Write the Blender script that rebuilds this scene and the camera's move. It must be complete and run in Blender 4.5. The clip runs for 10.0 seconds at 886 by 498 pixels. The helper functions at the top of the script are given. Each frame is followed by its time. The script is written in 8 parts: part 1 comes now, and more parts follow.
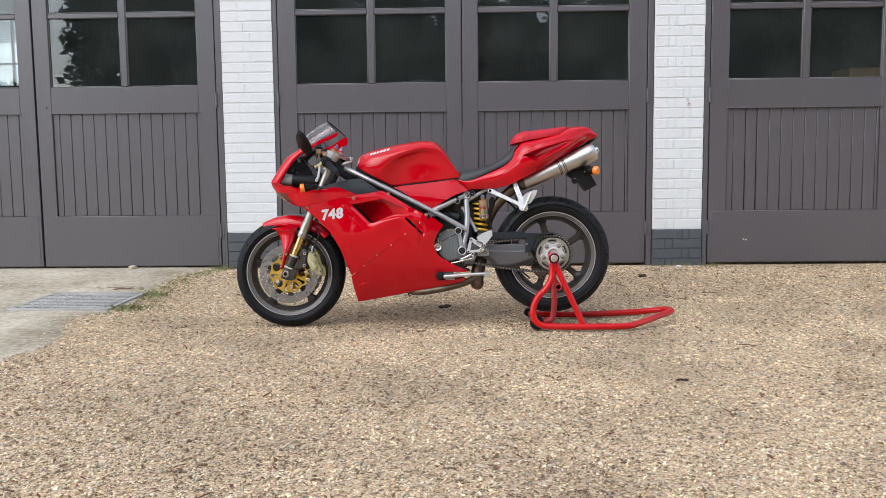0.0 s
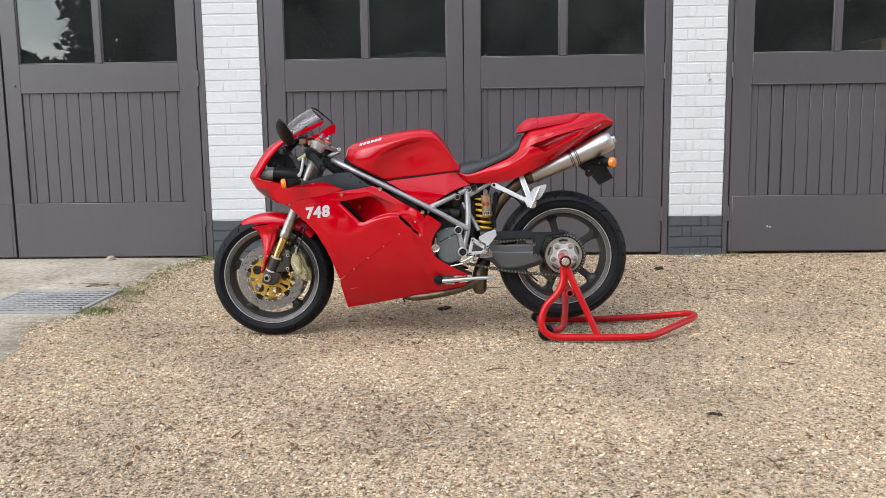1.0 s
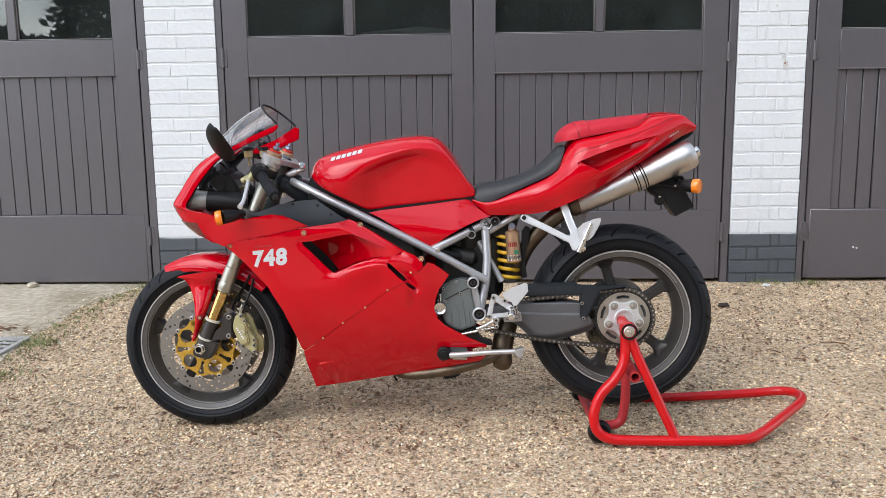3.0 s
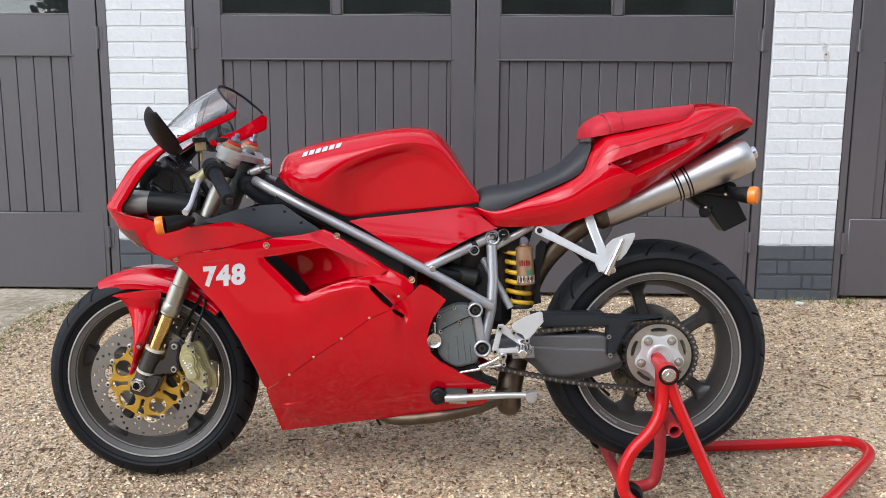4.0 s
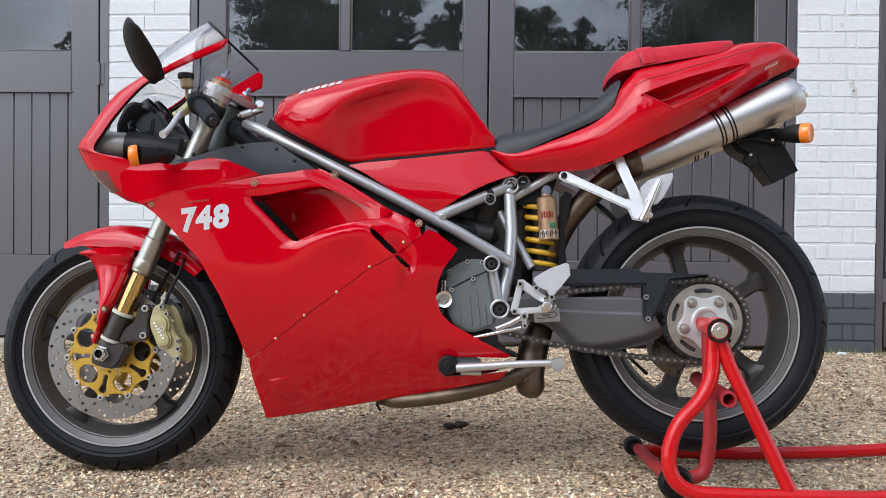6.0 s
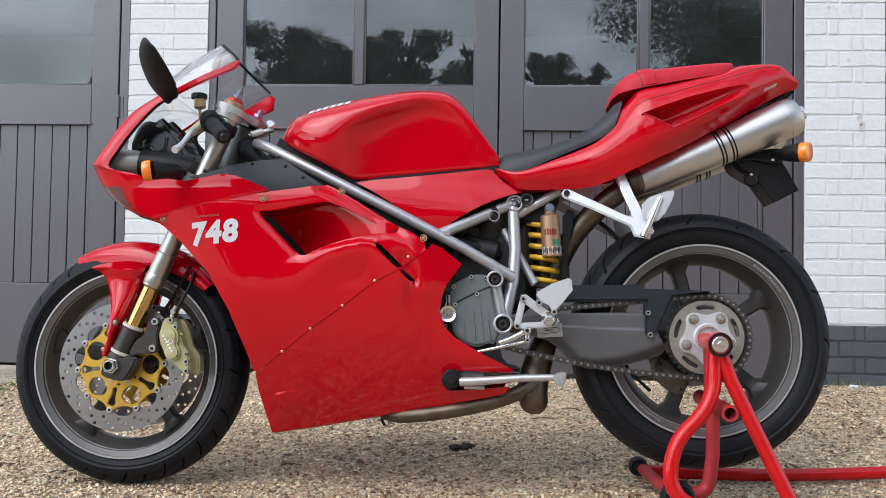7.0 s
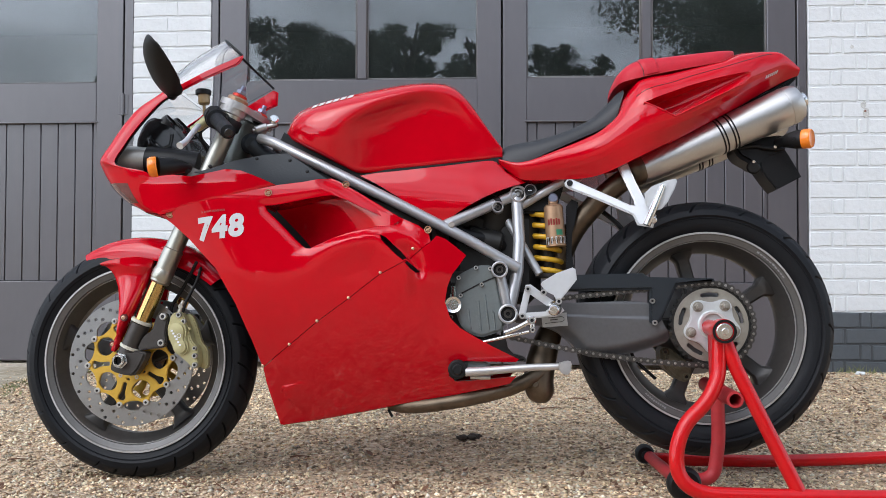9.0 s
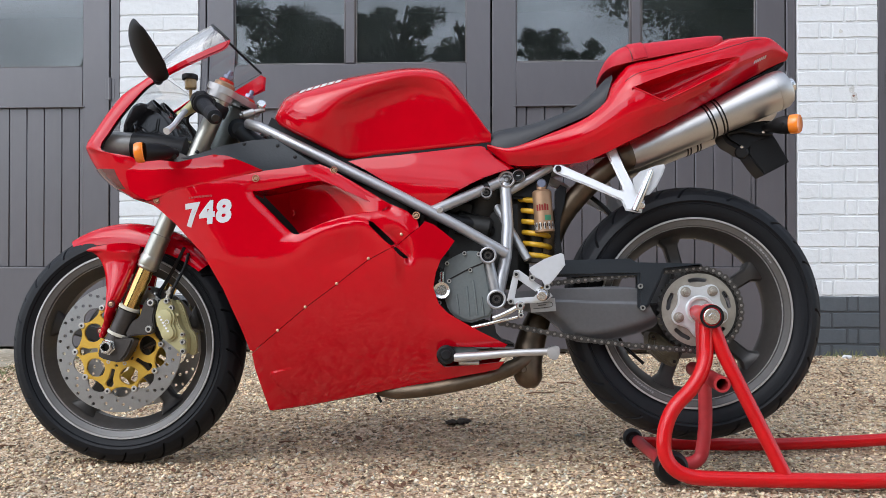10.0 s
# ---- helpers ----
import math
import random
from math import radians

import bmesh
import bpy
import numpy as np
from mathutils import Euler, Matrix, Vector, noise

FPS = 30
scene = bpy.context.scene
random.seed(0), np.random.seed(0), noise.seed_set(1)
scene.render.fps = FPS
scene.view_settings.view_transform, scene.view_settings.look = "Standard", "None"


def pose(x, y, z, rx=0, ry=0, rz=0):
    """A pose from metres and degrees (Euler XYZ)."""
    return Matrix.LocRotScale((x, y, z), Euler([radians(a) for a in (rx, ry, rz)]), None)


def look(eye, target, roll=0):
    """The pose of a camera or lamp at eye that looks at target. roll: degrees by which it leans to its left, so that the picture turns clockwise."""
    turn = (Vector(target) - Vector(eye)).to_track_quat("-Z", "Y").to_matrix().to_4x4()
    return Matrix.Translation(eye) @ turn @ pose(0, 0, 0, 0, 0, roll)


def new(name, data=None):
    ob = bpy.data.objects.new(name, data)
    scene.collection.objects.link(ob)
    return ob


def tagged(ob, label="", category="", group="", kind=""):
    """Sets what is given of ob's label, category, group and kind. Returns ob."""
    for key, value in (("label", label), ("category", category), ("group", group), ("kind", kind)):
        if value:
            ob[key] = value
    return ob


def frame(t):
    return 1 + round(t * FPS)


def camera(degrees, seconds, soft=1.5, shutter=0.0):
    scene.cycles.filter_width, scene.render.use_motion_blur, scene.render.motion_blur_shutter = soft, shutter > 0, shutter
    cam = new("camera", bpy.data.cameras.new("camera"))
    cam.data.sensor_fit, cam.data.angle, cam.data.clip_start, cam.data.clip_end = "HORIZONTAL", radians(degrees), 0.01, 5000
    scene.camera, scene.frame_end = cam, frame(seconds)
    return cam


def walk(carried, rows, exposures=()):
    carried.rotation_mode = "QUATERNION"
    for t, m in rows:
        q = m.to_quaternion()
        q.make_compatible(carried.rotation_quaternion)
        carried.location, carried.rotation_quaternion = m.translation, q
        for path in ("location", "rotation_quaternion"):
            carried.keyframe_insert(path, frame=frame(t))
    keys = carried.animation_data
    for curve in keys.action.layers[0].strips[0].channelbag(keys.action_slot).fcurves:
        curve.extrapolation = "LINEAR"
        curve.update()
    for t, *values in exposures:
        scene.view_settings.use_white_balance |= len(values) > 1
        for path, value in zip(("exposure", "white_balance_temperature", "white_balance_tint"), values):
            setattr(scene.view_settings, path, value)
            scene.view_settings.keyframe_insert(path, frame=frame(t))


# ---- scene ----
cam = camera(52.9, 10.0, 0.4)
PATH = [
    (0, (0.11, -0.017, 0.909), (0.057, 1.971, 0.697), -0.6),
    (0.5, (0.118, 0.222, 0.982), (0.063, 2.204, 0.716), -0.6),
    (1, (0.128, 0.48, 1.031), (0.064, 2.458, 0.74), -0.8),
    (1.5, (0.08, 0.809, 1.075), (0.009, 2.785, 0.779), -1.0),
    (2, (0.067, 1.151, 1.097), (-0.008, 3.127, 0.799), -1.2),
    (2.5, (0.083, 1.502, 1.108), (0.013, 3.476, 0.793), -1.1),
    (2.7, (0.077, 1.61, 1.112), (0.01, 3.582, 0.787), -1.0),
    (3.8, (0.022, 2.265, 1.092), (-0.026, 4.233, 0.737), 0.2),
    (4, (0.035, 2.344, 1.077), (-0.012, 4.313, 0.73), 0.3),
    (4.5, (0.012, 2.493, 1.011), (-0.037, 4.47, 0.714), 0.5),
    (5, (0.011, 2.587, 0.827), (-0.045, 4.575, 0.62), 0.5),
    (5.2, (0.015, 2.614, 0.752), (-0.042, 4.606, 0.584), 0.6),
    (6.3, (0.038, 2.572, 0.535), (-0.048, 4.57, 0.552), 0.6),
    (6.5, (0.048, 2.563, 0.515), (-0.05, 4.56, 0.563), 0.7),
    (7, (0.057, 2.554, 0.504), (-0.051, 4.549, 0.572), 0.9),
    (7.5, (0.054, 2.555, 0.496), (-0.062, 4.551, 0.568), 0.9),
    (8, (0.056, 2.551, 0.493), (-0.065, 4.546, 0.551), 0.8),
    (8.5, (0.06, 2.545, 0.492), (-0.065, 4.541, 0.547), 0.3),
    (9, (0.062, 2.541, 0.498), (-0.06, 4.536, 0.552), 0.1),
    (9.5, (0.063, 2.542, 0.498), (-0.051, 4.538, 0.544), 0.1),
    (10, (0.066, 2.543, 0.501), (-0.034, 4.54, 0.52), 0.0),
]
walk(cam, [(t, look(eye, target, roll)) for t, eye, target, roll in PATH], ((0, 0.52, 6350, 10), (2.5, 0.62, 6280, 10), (4, 0.60, 6200, 10), (5, 0.54, 6100, 10), (6.5, 0.52, 6100, 10), (10, 0.52, 6120, 10)))

# ---- world, sun ----
world = bpy.data.worlds.new("overcast_sky")
scene.world = world
world.use_nodes = True
wn, wl = world.node_tree.nodes, world.node_tree.links
wn.clear()
w_out, w_bg = wn.new("ShaderNodeOutputWorld"), wn.new("ShaderNodeBackground")
sky = wn.new("ShaderNodeTexSky")
sky.sky_type, sky.sun_disc = "NISHITA", False
sky.sun_elevation, sky.sun_rotation = radians(48), radians(218)
hsv = wn.new("ShaderNodeHueSaturation")
hsv.inputs["Saturation"].default_value = 0.42
w_co, w_map, cloud, ramp = wn.new("ShaderNodeTexCoord"), wn.new("ShaderNodeMapping"), wn.new("ShaderNodeTexNoise"), wn.new("ShaderNodeMapRange")
w_map.inputs["Scale"].default_value = (1.6, 1.6, 4.5)
w_map.inputs["Location"].default_value = (2.7, 0.4, 0.0)
cloud.inputs["Scale"].default_value, cloud.inputs["Detail"].default_value = 1.7, 7
ramp.inputs["From Min"].default_value, ramp.inputs["From Max"].default_value = 0.32, 0.68
ramp.inputs["To Min"].default_value, ramp.inputs["To Max"].default_value = 0.62, 2.35
w_mul = wn.new("ShaderNodeMix")
w_mul.data_type, w_mul.blend_type = "RGBA", "MULTIPLY"
w_mul.inputs["Factor"].default_value = 1
wl.new(sky.outputs[0], hsv.inputs["Color"])
wl.new(w_co.outputs["Generated"], w_map.inputs[0])
wl.new(w_map.outputs[0], cloud.inputs["Vector"])
wl.new(cloud.outputs["Fac"], ramp.inputs["Value"])
wl.new(hsv.outputs[0], w_mul.inputs["A"])
wl.new(ramp.outputs[0], w_mul.inputs["B"])
wl.new(w_mul.outputs["Result"], w_bg.inputs["Color"])
w_bg.inputs["Strength"].default_value = 0.15
wl.new(w_bg.outputs[0], w_out.inputs[0])

sun = new("sun", bpy.data.lights.new("sun", "SUN"))
sun.data.energy, sun.data.angle, sun.data.color = 0.9, radians(50), (1.0, 0.97, 0.93)
sun.matrix_world = look((-8, -5, 13), (0, 5, 0))

# ---- materials ----


def mat(name, color, rough=0.5, metal=0.0, var=0.12, scale=6.0, fine=90.0, bump=0.0, bscale=160.0, coat=0.0, spec=0.5, other=None, rvar=0.1, stretch=(1, 1, 1), coat_rough=0.04):
    """A surface with variation at two scales; other: a second colour, in patches."""
    m = bpy.data.materials.new(name)
    m.use_nodes = True
    n, l = m.node_tree.nodes, m.node_tree.links
    p = n["Principled BSDF"]
    geo, mp = n.new("ShaderNodeNewGeometry"), n.new("ShaderNodeMapping")
    mp.inputs["Scale"].default_value = stretch
    l.new(geo.outputs["Position"], mp.inputs["Vector"])
    big, small = n.new("ShaderNodeTexNoise"), n.new("ShaderNodeTexNoise")
    for node, s in ((big, scale), (small, fine)):
        node.inputs["Scale"].default_value, node.inputs["Detail"].default_value = s, 5
        l.new(mp.outputs[0], node.inputs["Vector"])
    add = n.new("ShaderNodeMath")
    add.operation = "ADD"
    l.new(big.outputs["Fac"], add.inputs[0])
    l.new(small.outputs["Fac"], add.inputs[1])
    rng = n.new("ShaderNodeMapRange")
    rng.inputs["From Min"].default_value, rng.inputs["From Max"].default_value = 0.6, 1.4
    l.new(add.outputs[0], rng.inputs["Value"])
    mix = n.new("ShaderNodeMix")
    mix.data_type = "RGBA"
    a = [c * (1 - var) for c in color]
    b = other or [min(1, c * (1 + var)) for c in color]
    mix.inputs["A"].default_value, mix.inputs["B"].default_value = (*a, 1), (*b, 1)
    l.new(rng.outputs[0], mix.inputs["Factor"])
    l.new(mix.outputs["Result"], p.inputs["Base Color"])
    rr = n.new("ShaderNodeMapRange")
    rr.inputs["To Min"].default_value, rr.inputs["To Max"].default_value = max(0.02, rough * (1 - rvar)), min(1, rough * (1 + rvar))
    l.new(small.outputs["Fac"], rr.inputs["Value"])
    l.new(rr.outputs[0], p.inputs["Roughness"])
    p.inputs["Metallic"].default_value = metal
    p.inputs["Specular IOR Level"].default_value = spec
    p.inputs["Coat Weight"].default_value = coat
    p.inputs["Coat Roughness"].default_value = coat_rough
    if bump:
        bn, bt = n.new("ShaderNodeBump"), n.new("ShaderNodeTexNoise")
        bt.inputs["Scale"].default_value, bt.inputs["Detail"].default_value = bscale, 4
        l.new(mp.outputs[0], bt.inputs["Vector"])
        bn.inputs["Strength"].default_value, bn.inputs["Distance"].default_value = bump, 0.004
        l.new(bt.outputs["Fac"], bn.inputs["Height"])
        l.new(bn.outputs[0], p.inputs["Normal"])
    return m


def glass(name, color=(1, 1, 1), rough=0.0, ior=1.45, dust=0.0):
    m = bpy.data.materials.new(name)
    m.use_nodes = True
    p = m.node_tree.nodes["Principled BSDF"]
    p.inputs["Base Color"].default_value = (*color, 1)
    p.inputs["Transmission Weight"].default_value, p.inputs["Roughness"].default_value, p.inputs["IOR"].default_value = 1, rough, ior
    if dust:
        n, l = m.node_tree.nodes, m.node_tree.links
        film, mix, nz, rng, geo = n.new("ShaderNodeBsdfDiffuse"), n.new("ShaderNodeMixShader"), n.new("ShaderNodeTexNoise"), n.new("ShaderNodeMapRange"), n.new("ShaderNodeNewGeometry")
        film.inputs["Color"].default_value = (0.50, 0.58, 0.56, 1)
        nz.inputs["Scale"].default_value, nz.inputs["Detail"].default_value = 4, 8
        rng.inputs["From Min"].default_value, rng.inputs["From Max"].default_value = 0.3, 0.7
        rng.inputs["To Min"].default_value, rng.inputs["To Max"].default_value = dust * 0.5, dust * 1.5
        l.new(geo.outputs["Position"], nz.inputs["Vector"])
        l.new(nz.outputs["Fac"], rng.inputs["Value"])
        l.new(rng.outputs[0], mix.inputs[0])
        l.new(p.outputs[0], mix.inputs[1])
        l.new(film.outputs[0], mix.inputs[2])
        l.new(mix.outputs[0], n["Material Output"].inputs["Surface"])
    return m


def stones(name, colors):
    """Loose stones: each island of the mesh takes one of the colours."""
    m = bpy.data.materials.new(name)
    m.use_nodes = True
    n, l = m.node_tree.nodes, m.node_tree.links
    p, geo, cr = n["Principled BSDF"], n.new("ShaderNodeNewGeometry"), n.new("ShaderNodeValToRGB")
    cr.color_ramp.interpolation = "CONSTANT"
    while len(cr.color_ramp.elements) < len(colors):
        cr.color_ramp.elements.new(0.5)
    for i, c in enumerate(colors):
        cr.color_ramp.elements[i].position, cr.color_ramp.elements[i].color = i / len(colors), (*c, 1)
    nz, mx = n.new("ShaderNodeTexNoise"), n.new("ShaderNodeMix")
    nz.inputs["Scale"].default_value = 260
    mx.data_type, mx.blend_type = "RGBA", "MULTIPLY"
    mx.inputs["Factor"].default_value = 0.35
    l.new(geo.outputs["Position"], nz.inputs["Vector"])
    l.new(geo.outputs["Random Per Island"], cr.inputs["Fac"])
    l.new(cr.outputs["Color"], mx.inputs["A"])
    l.new(nz.outputs["Color"], mx.inputs["B"])
    big, rng, tone = n.new("ShaderNodeTexNoise"), n.new("ShaderNodeMapRange"), n.new("ShaderNodeMix")
    big.inputs["Scale"].default_value, big.inputs["Detail"].default_value = 1.7, 9
    rng.inputs["From Min"].default_value, rng.inputs["From Max"].default_value = 0.35, 0.62
    rng.inputs["To Min"].default_value, rng.inputs["To Max"].default_value = 0.70, 1.14
    tone.data_type, tone.blend_type = "RGBA", "MULTIPLY"
    tone.inputs["Factor"].default_value = 1
    l.new(geo.outputs["Position"], big.inputs["Vector"])
    l.new(big.outputs["Fac"], rng.inputs["Value"])
    l.new(mx.outputs["Result"], tone.inputs["A"])
    l.new(rng.outputs[0], tone.inputs["B"])
    clump, crng, ctone = n.new("ShaderNodeTexNoise"), n.new("ShaderNodeMapRange"), n.new("ShaderNodeMix")
    clump.inputs["Scale"].default_value, clump.inputs["Detail"].default_value = 38, 3
    crng.inputs["From Min"].default_value, crng.inputs["From Max"].default_value = 0.34, 0.64
    crng.inputs["To Min"].default_value, crng.inputs["To Max"].default_value = 0.52, 1.62
    ctone.data_type, ctone.blend_type = "RGBA", "MULTIPLY"
    ctone.inputs["Factor"].default_value = 1
    l.new(geo.outputs["Position"], clump.inputs["Vector"])
    l.new(clump.outputs["Fac"], crng.inputs["Value"])
    l.new(tone.outputs["Result"], ctone.inputs["A"])
    l.new(crng.outputs[0], ctone.inputs["B"])
    l.new(ctone.outputs["Result"], p.inputs["Base Color"])
    p.inputs["Roughness"].default_value = 0.75
    return m


def gravel_bed(name):
    """Packed fine gravel: cells of many colours, with relief, and damp, darker patches."""
    m = bpy.data.materials.new(name)
    m.use_nodes = True
    n, l = m.node_tree.nodes, m.node_tree.links
    p, geo = n["Principled BSDF"], n.new("ShaderNodeNewGeometry")
    vor, cr = n.new("ShaderNodeTexVoronoi"), n.new("ShaderNodeValToRGB")
    vor.inputs["Scale"].default_value = 105
    big, mx, rng = n.new("ShaderNodeTexNoise"), n.new("ShaderNodeMix"), n.new("ShaderNodeMapRange")
    big.inputs["Scale"].default_value, big.inputs["Detail"].default_value = 1.6, 5
    rng.inputs["From Min"].default_value, rng.inputs["From Max"].default_value = 0.35, 0.65
    rng.inputs["To Min"].default_value, rng.inputs["To Max"].default_value = 0.80, 1.08
    sep = n.new("ShaderNodeSeparateColor")
    cols = [(0.20, 0.125, 0.075), (0.50, 0.345, 0.21), (0.64, 0.475, 0.31), (0.56, 0.40, 0.25), (0.76, 0.62, 0.45), (0.40, 0.275, 0.175)]
    while len(cr.color_ramp.elements) < len(cols):
        cr.color_ramp.elements.new(0.5)
    for i, c in enumerate(cols):
        cr.color_ramp.elements[i].position, cr.color_ramp.elements[i].color = i / (len(cols) - 1), (*c, 1)
    for node in (vor, big):
        l.new(geo.outputs["Position"], node.inputs["Vector"])
    l.new(vor.outputs["Color"], sep.inputs[0])
    l.new(sep.outputs[0], cr.inputs["Fac"])
    l.new(big.outputs["Fac"], rng.inputs["Value"])
    mx.data_type, mx.blend_type = "RGBA", "MULTIPLY"
    mx.inputs["Factor"].default_value = 1
    l.new(cr.outputs["Color"], mx.inputs["A"])
    l.new(rng.outputs[0], mx.inputs["B"])
    l.new(mx.outputs["Result"], p.inputs["Base Color"])
    bn = n.new("ShaderNodeBump")
    bn.inputs["Strength"].default_value, bn.inputs["Distance"].default_value, bn.invert = 1.0, 0.006, True
    l.new(vor.outputs["Distance"], bn.inputs["Height"])
    l.new(bn.outputs[0], p.inputs["Normal"])
    p.inputs["Roughness"].default_value = 0.9
    return m


RED = mat("red_gloss_paint", (0.51, 0.0002, 0.008), 0.5, coat=0.92, spec=0.0, var=0.05, scale=3, fine=30, coat_rough=0.025)
RED_TUBE = mat("red_painted_steel", (0.50, 0.006, 0.008), 0.40, coat=0.6, spec=0.1, var=0.12, fine=60, bump=0.06)
RED_WORN = mat("worn_red_paint", (0.36, 0.02, 0.024), 0.5, var=0.25, fine=50, bump=0.1)
PAD_RED = mat("faded_red_vinyl", (0.46, 0.012, 0.026), 0.5, spec=0.3, var=0.12, fine=120, bump=0.06, bscale=400)
BLACK = mat("black_plastic", (0.0060, 0.0060, 0.0065), 0.45, spec=0.28, var=0.2, fine=200, bump=0.08)
BLACK_GLOSS = mat("black_gloss_plastic", (0.01, 0.01, 0.011), 0.18, var=0.2)
PANEL_DARK = mat("dark_grey_plastic", (0.015, 0.019, 0.023), 0.48, spec=0.35, var=0.1, fine=250, bump=0.1)
RUBBER = mat("tyre_rubber", (0.0058, 0.0066, 0.0084), 0.56, spec=0.24, var=0.25, scale=9, fine=130, bump=0.12, bscale=300)
# a blacker copy of the rubber: the shade down in the grooves, as colour
GROOVE_SHADE = mat("tread_groove_shade", (0.002, 0.002, 0.002), 0.95, spec=0.1)
SEAT = mat("black_seat_vinyl", (0.016, 0.017, 0.019), 0.5, var=0.15, fine=300, bump=0.15, bscale=500)
RIM = mat("dark_bronze_grey_paint", (0.098, 0.091, 0.084), 0.36, metal=0.55, var=0.15, fine=80)
SPOKE = mat("dark_bronze_spoke_paint", (0.052, 0.049, 0.046), 0.36, metal=0.45, var=0.15, fine=80)
RIM_FACE = mat("satin_grey_rim_edge", (0.125, 0.120, 0.114), 0.36, metal=0.5, var=0.15, fine=120)
HEADLIGHT = mat("headlight_glass", (0.12, 0.025, 0.022), 0.12, var=0.35, scale=18, coat=1.0)
MIRROR = mat("mirror_glass", (0.85, 0.86, 0.87), 0.03, metal=1.0, var=0.01)
FASTENER = mat("pale_brass_fastener", (0.60, 0.40, 0.26), 0.3, metal=0.8, var=0.15)
RIM_MARK = mat("pale_grey_rim_lettering", (0.24, 0.24, 0.24), 0.4, var=0.1)
DUCT = mat("grey_plastic_duct", (0.38, 0.37, 0.34), 0.30, metal=0.3, var=0.08, fine=140)
RIM_LIP = mat("bare_alloy_lip", (0.50, 0.49, 0.48), 0.35, metal=0.6, var=0.1)
FRAME = mat("silver_grey_frame_paint", (0.40, 0.40, 0.405), 0.33, metal=0.55, var=0.08, coat=0.2)
ALLOY = mat("polished_alloy", (0.72, 0.72, 0.70), 0.25, metal=1.0, var=0.06, fine=60)
ALLOY_PAINT = mat("silver_painted_alloy", (0.66, 0.67, 0.68), 0.35, metal=0.45, var=0.05)
TAG_ALLOY = mat("dull_bare_alloy", (0.42, 0.42, 0.41), 0.42, metal=0.7, var=0.15, fine=120)
CARRIER = mat("bare_silver_alloy", (0.70, 0.72, 0.72), 0.30, metal=0.5, var=0.08, fine=90)
STEEL = mat("brushed_steel", (0.56, 0.545, 0.52), 0.40, metal=1.0, var=0.05, scale=8, fine=200, rvar=0.2)
FORK_ALLOY = mat("satin_fork_alloy", (0.42, 0.41, 0.355), 0.36, metal=0.95, var=0.06)
DISC = mat("brake_disc_steel", (0.37, 0.37, 0.365), 0.30, metal=0.92, var=0.08, fine=220)
GOLD = mat("gold_anodised_alloy", (0.72, 0.46, 0.08), 0.35, metal=0.85, var=0.1)
GOLD_TUBE = mat("gold_nitride_fork_tube", (0.60, 0.42, 0.16), 0.15, metal=1.0, var=0.1)
CALIPER = mat("pale_gold_caliper_paint", (0.44, 0.40, 0.21), 0.4, metal=0.4, var=0.12)
DIRTY_CAST = mat("dirty_olive_brown_casting", (0.115, 0.098, 0.062), 0.5, metal=0.4, var=0.4, scale=30, fine=80, bump=0.25, bscale=120)
CASTING = mat("dark_cast_alloy", (0.052, 0.046, 0.041), 0.45, metal=0.5, var=0.15, fine=150, bump=0.1)
ENGINE = mat("grey_engine_paint", (0.155, 0.175, 0.172), 0.42, metal=0.35, var=0.1, fine=140, bump=0.06)
# oily metal; on the engine parts its darkness also paints in the shade
ENGINE_DARK = mat("oily_shaded_engine_metal", (0.026, 0.025, 0.023), 0.5, metal=0.5, var=0.35, fine=40, bump=0.2, bscale=60)
SWING = mat("dark_grey_swingarm_paint", (0.108, 0.108, 0.112), 0.40, metal=0.3, var=0.12, fine=120)
SPRING = mat("yellow_spring_paint", (0.72, 0.42, 0.02), 0.35, var=0.1, coat=0.3)
BRONZE = mat("tan_bronze_reservoir", (0.40, 0.25, 0.15), 0.4, metal=0.6, var=0.1)
PIPE = mat("heat_stained_exhaust_steel", (0.125, 0.095, 0.066), 0.42, metal=0.85, var=0.35, scale=10, fine=40)
CHAIN = mat("oily_chain_steel", (0.100, 0.095, 0.088), 0.38, metal=0.85, var=0.3, fine=60)
CHAIN_PIN = mat("worn_chain_pin_steel", (0.34, 0.32, 0.29), 0.35, metal=0.9, var=0.3, fine=60)
SPROCKET = mat("sprocket_steel", (0.40, 0.375, 0.32), 0.4, metal=0.75, var=0.15)
ORANGE = mat("orange_lens", (0.85, 0.22, 0.01), 0.15, var=0.08, coat=0.5)
CREAM = mat("cream_plastic", (0.56, 0.53, 0.43), 0.45, var=0.06)
WHITE_LABEL = mat("white_decal", (0.8, 0.8, 0.8), 0.4, var=0.03)
SILVER_DECAL = mat("silver_grey_decal", (0.56, 0.56, 0.565), 0.35, var=0.04)
RED_DECAL = mat("dark_red_decal", (0.36, 0.02, 0.02), 0.4, var=0.05)
MAROON = mat("maroon_gap", (0.10, 0.008, 0.01), 0.5, var=0.05)
GREEN_LABEL = mat("green_decal", (0.08, 0.36, 0.2), 0.4, var=0.05)
RED_CAP = mat("red_anodised_alloy", (0.6, 0.05, 0.03), 0.3, metal=0.6)
BLUE_CAP = mat("pale_blue_anodised_alloy", (0.24, 0.26, 0.34), 0.3, metal=0.7)
FLUID = mat("brown_reservoir_plastic", (0.35, 0.25, 0.12), 0.3, var=0.1)
SCREEN = glass("clear_screen", (0.94, 0.95, 0.96), 0.0, 1.42)
PANE = glass("dusty_window_glass", (0.86, 0.9, 0.89), 0.0, 1.62, dust=0.014)
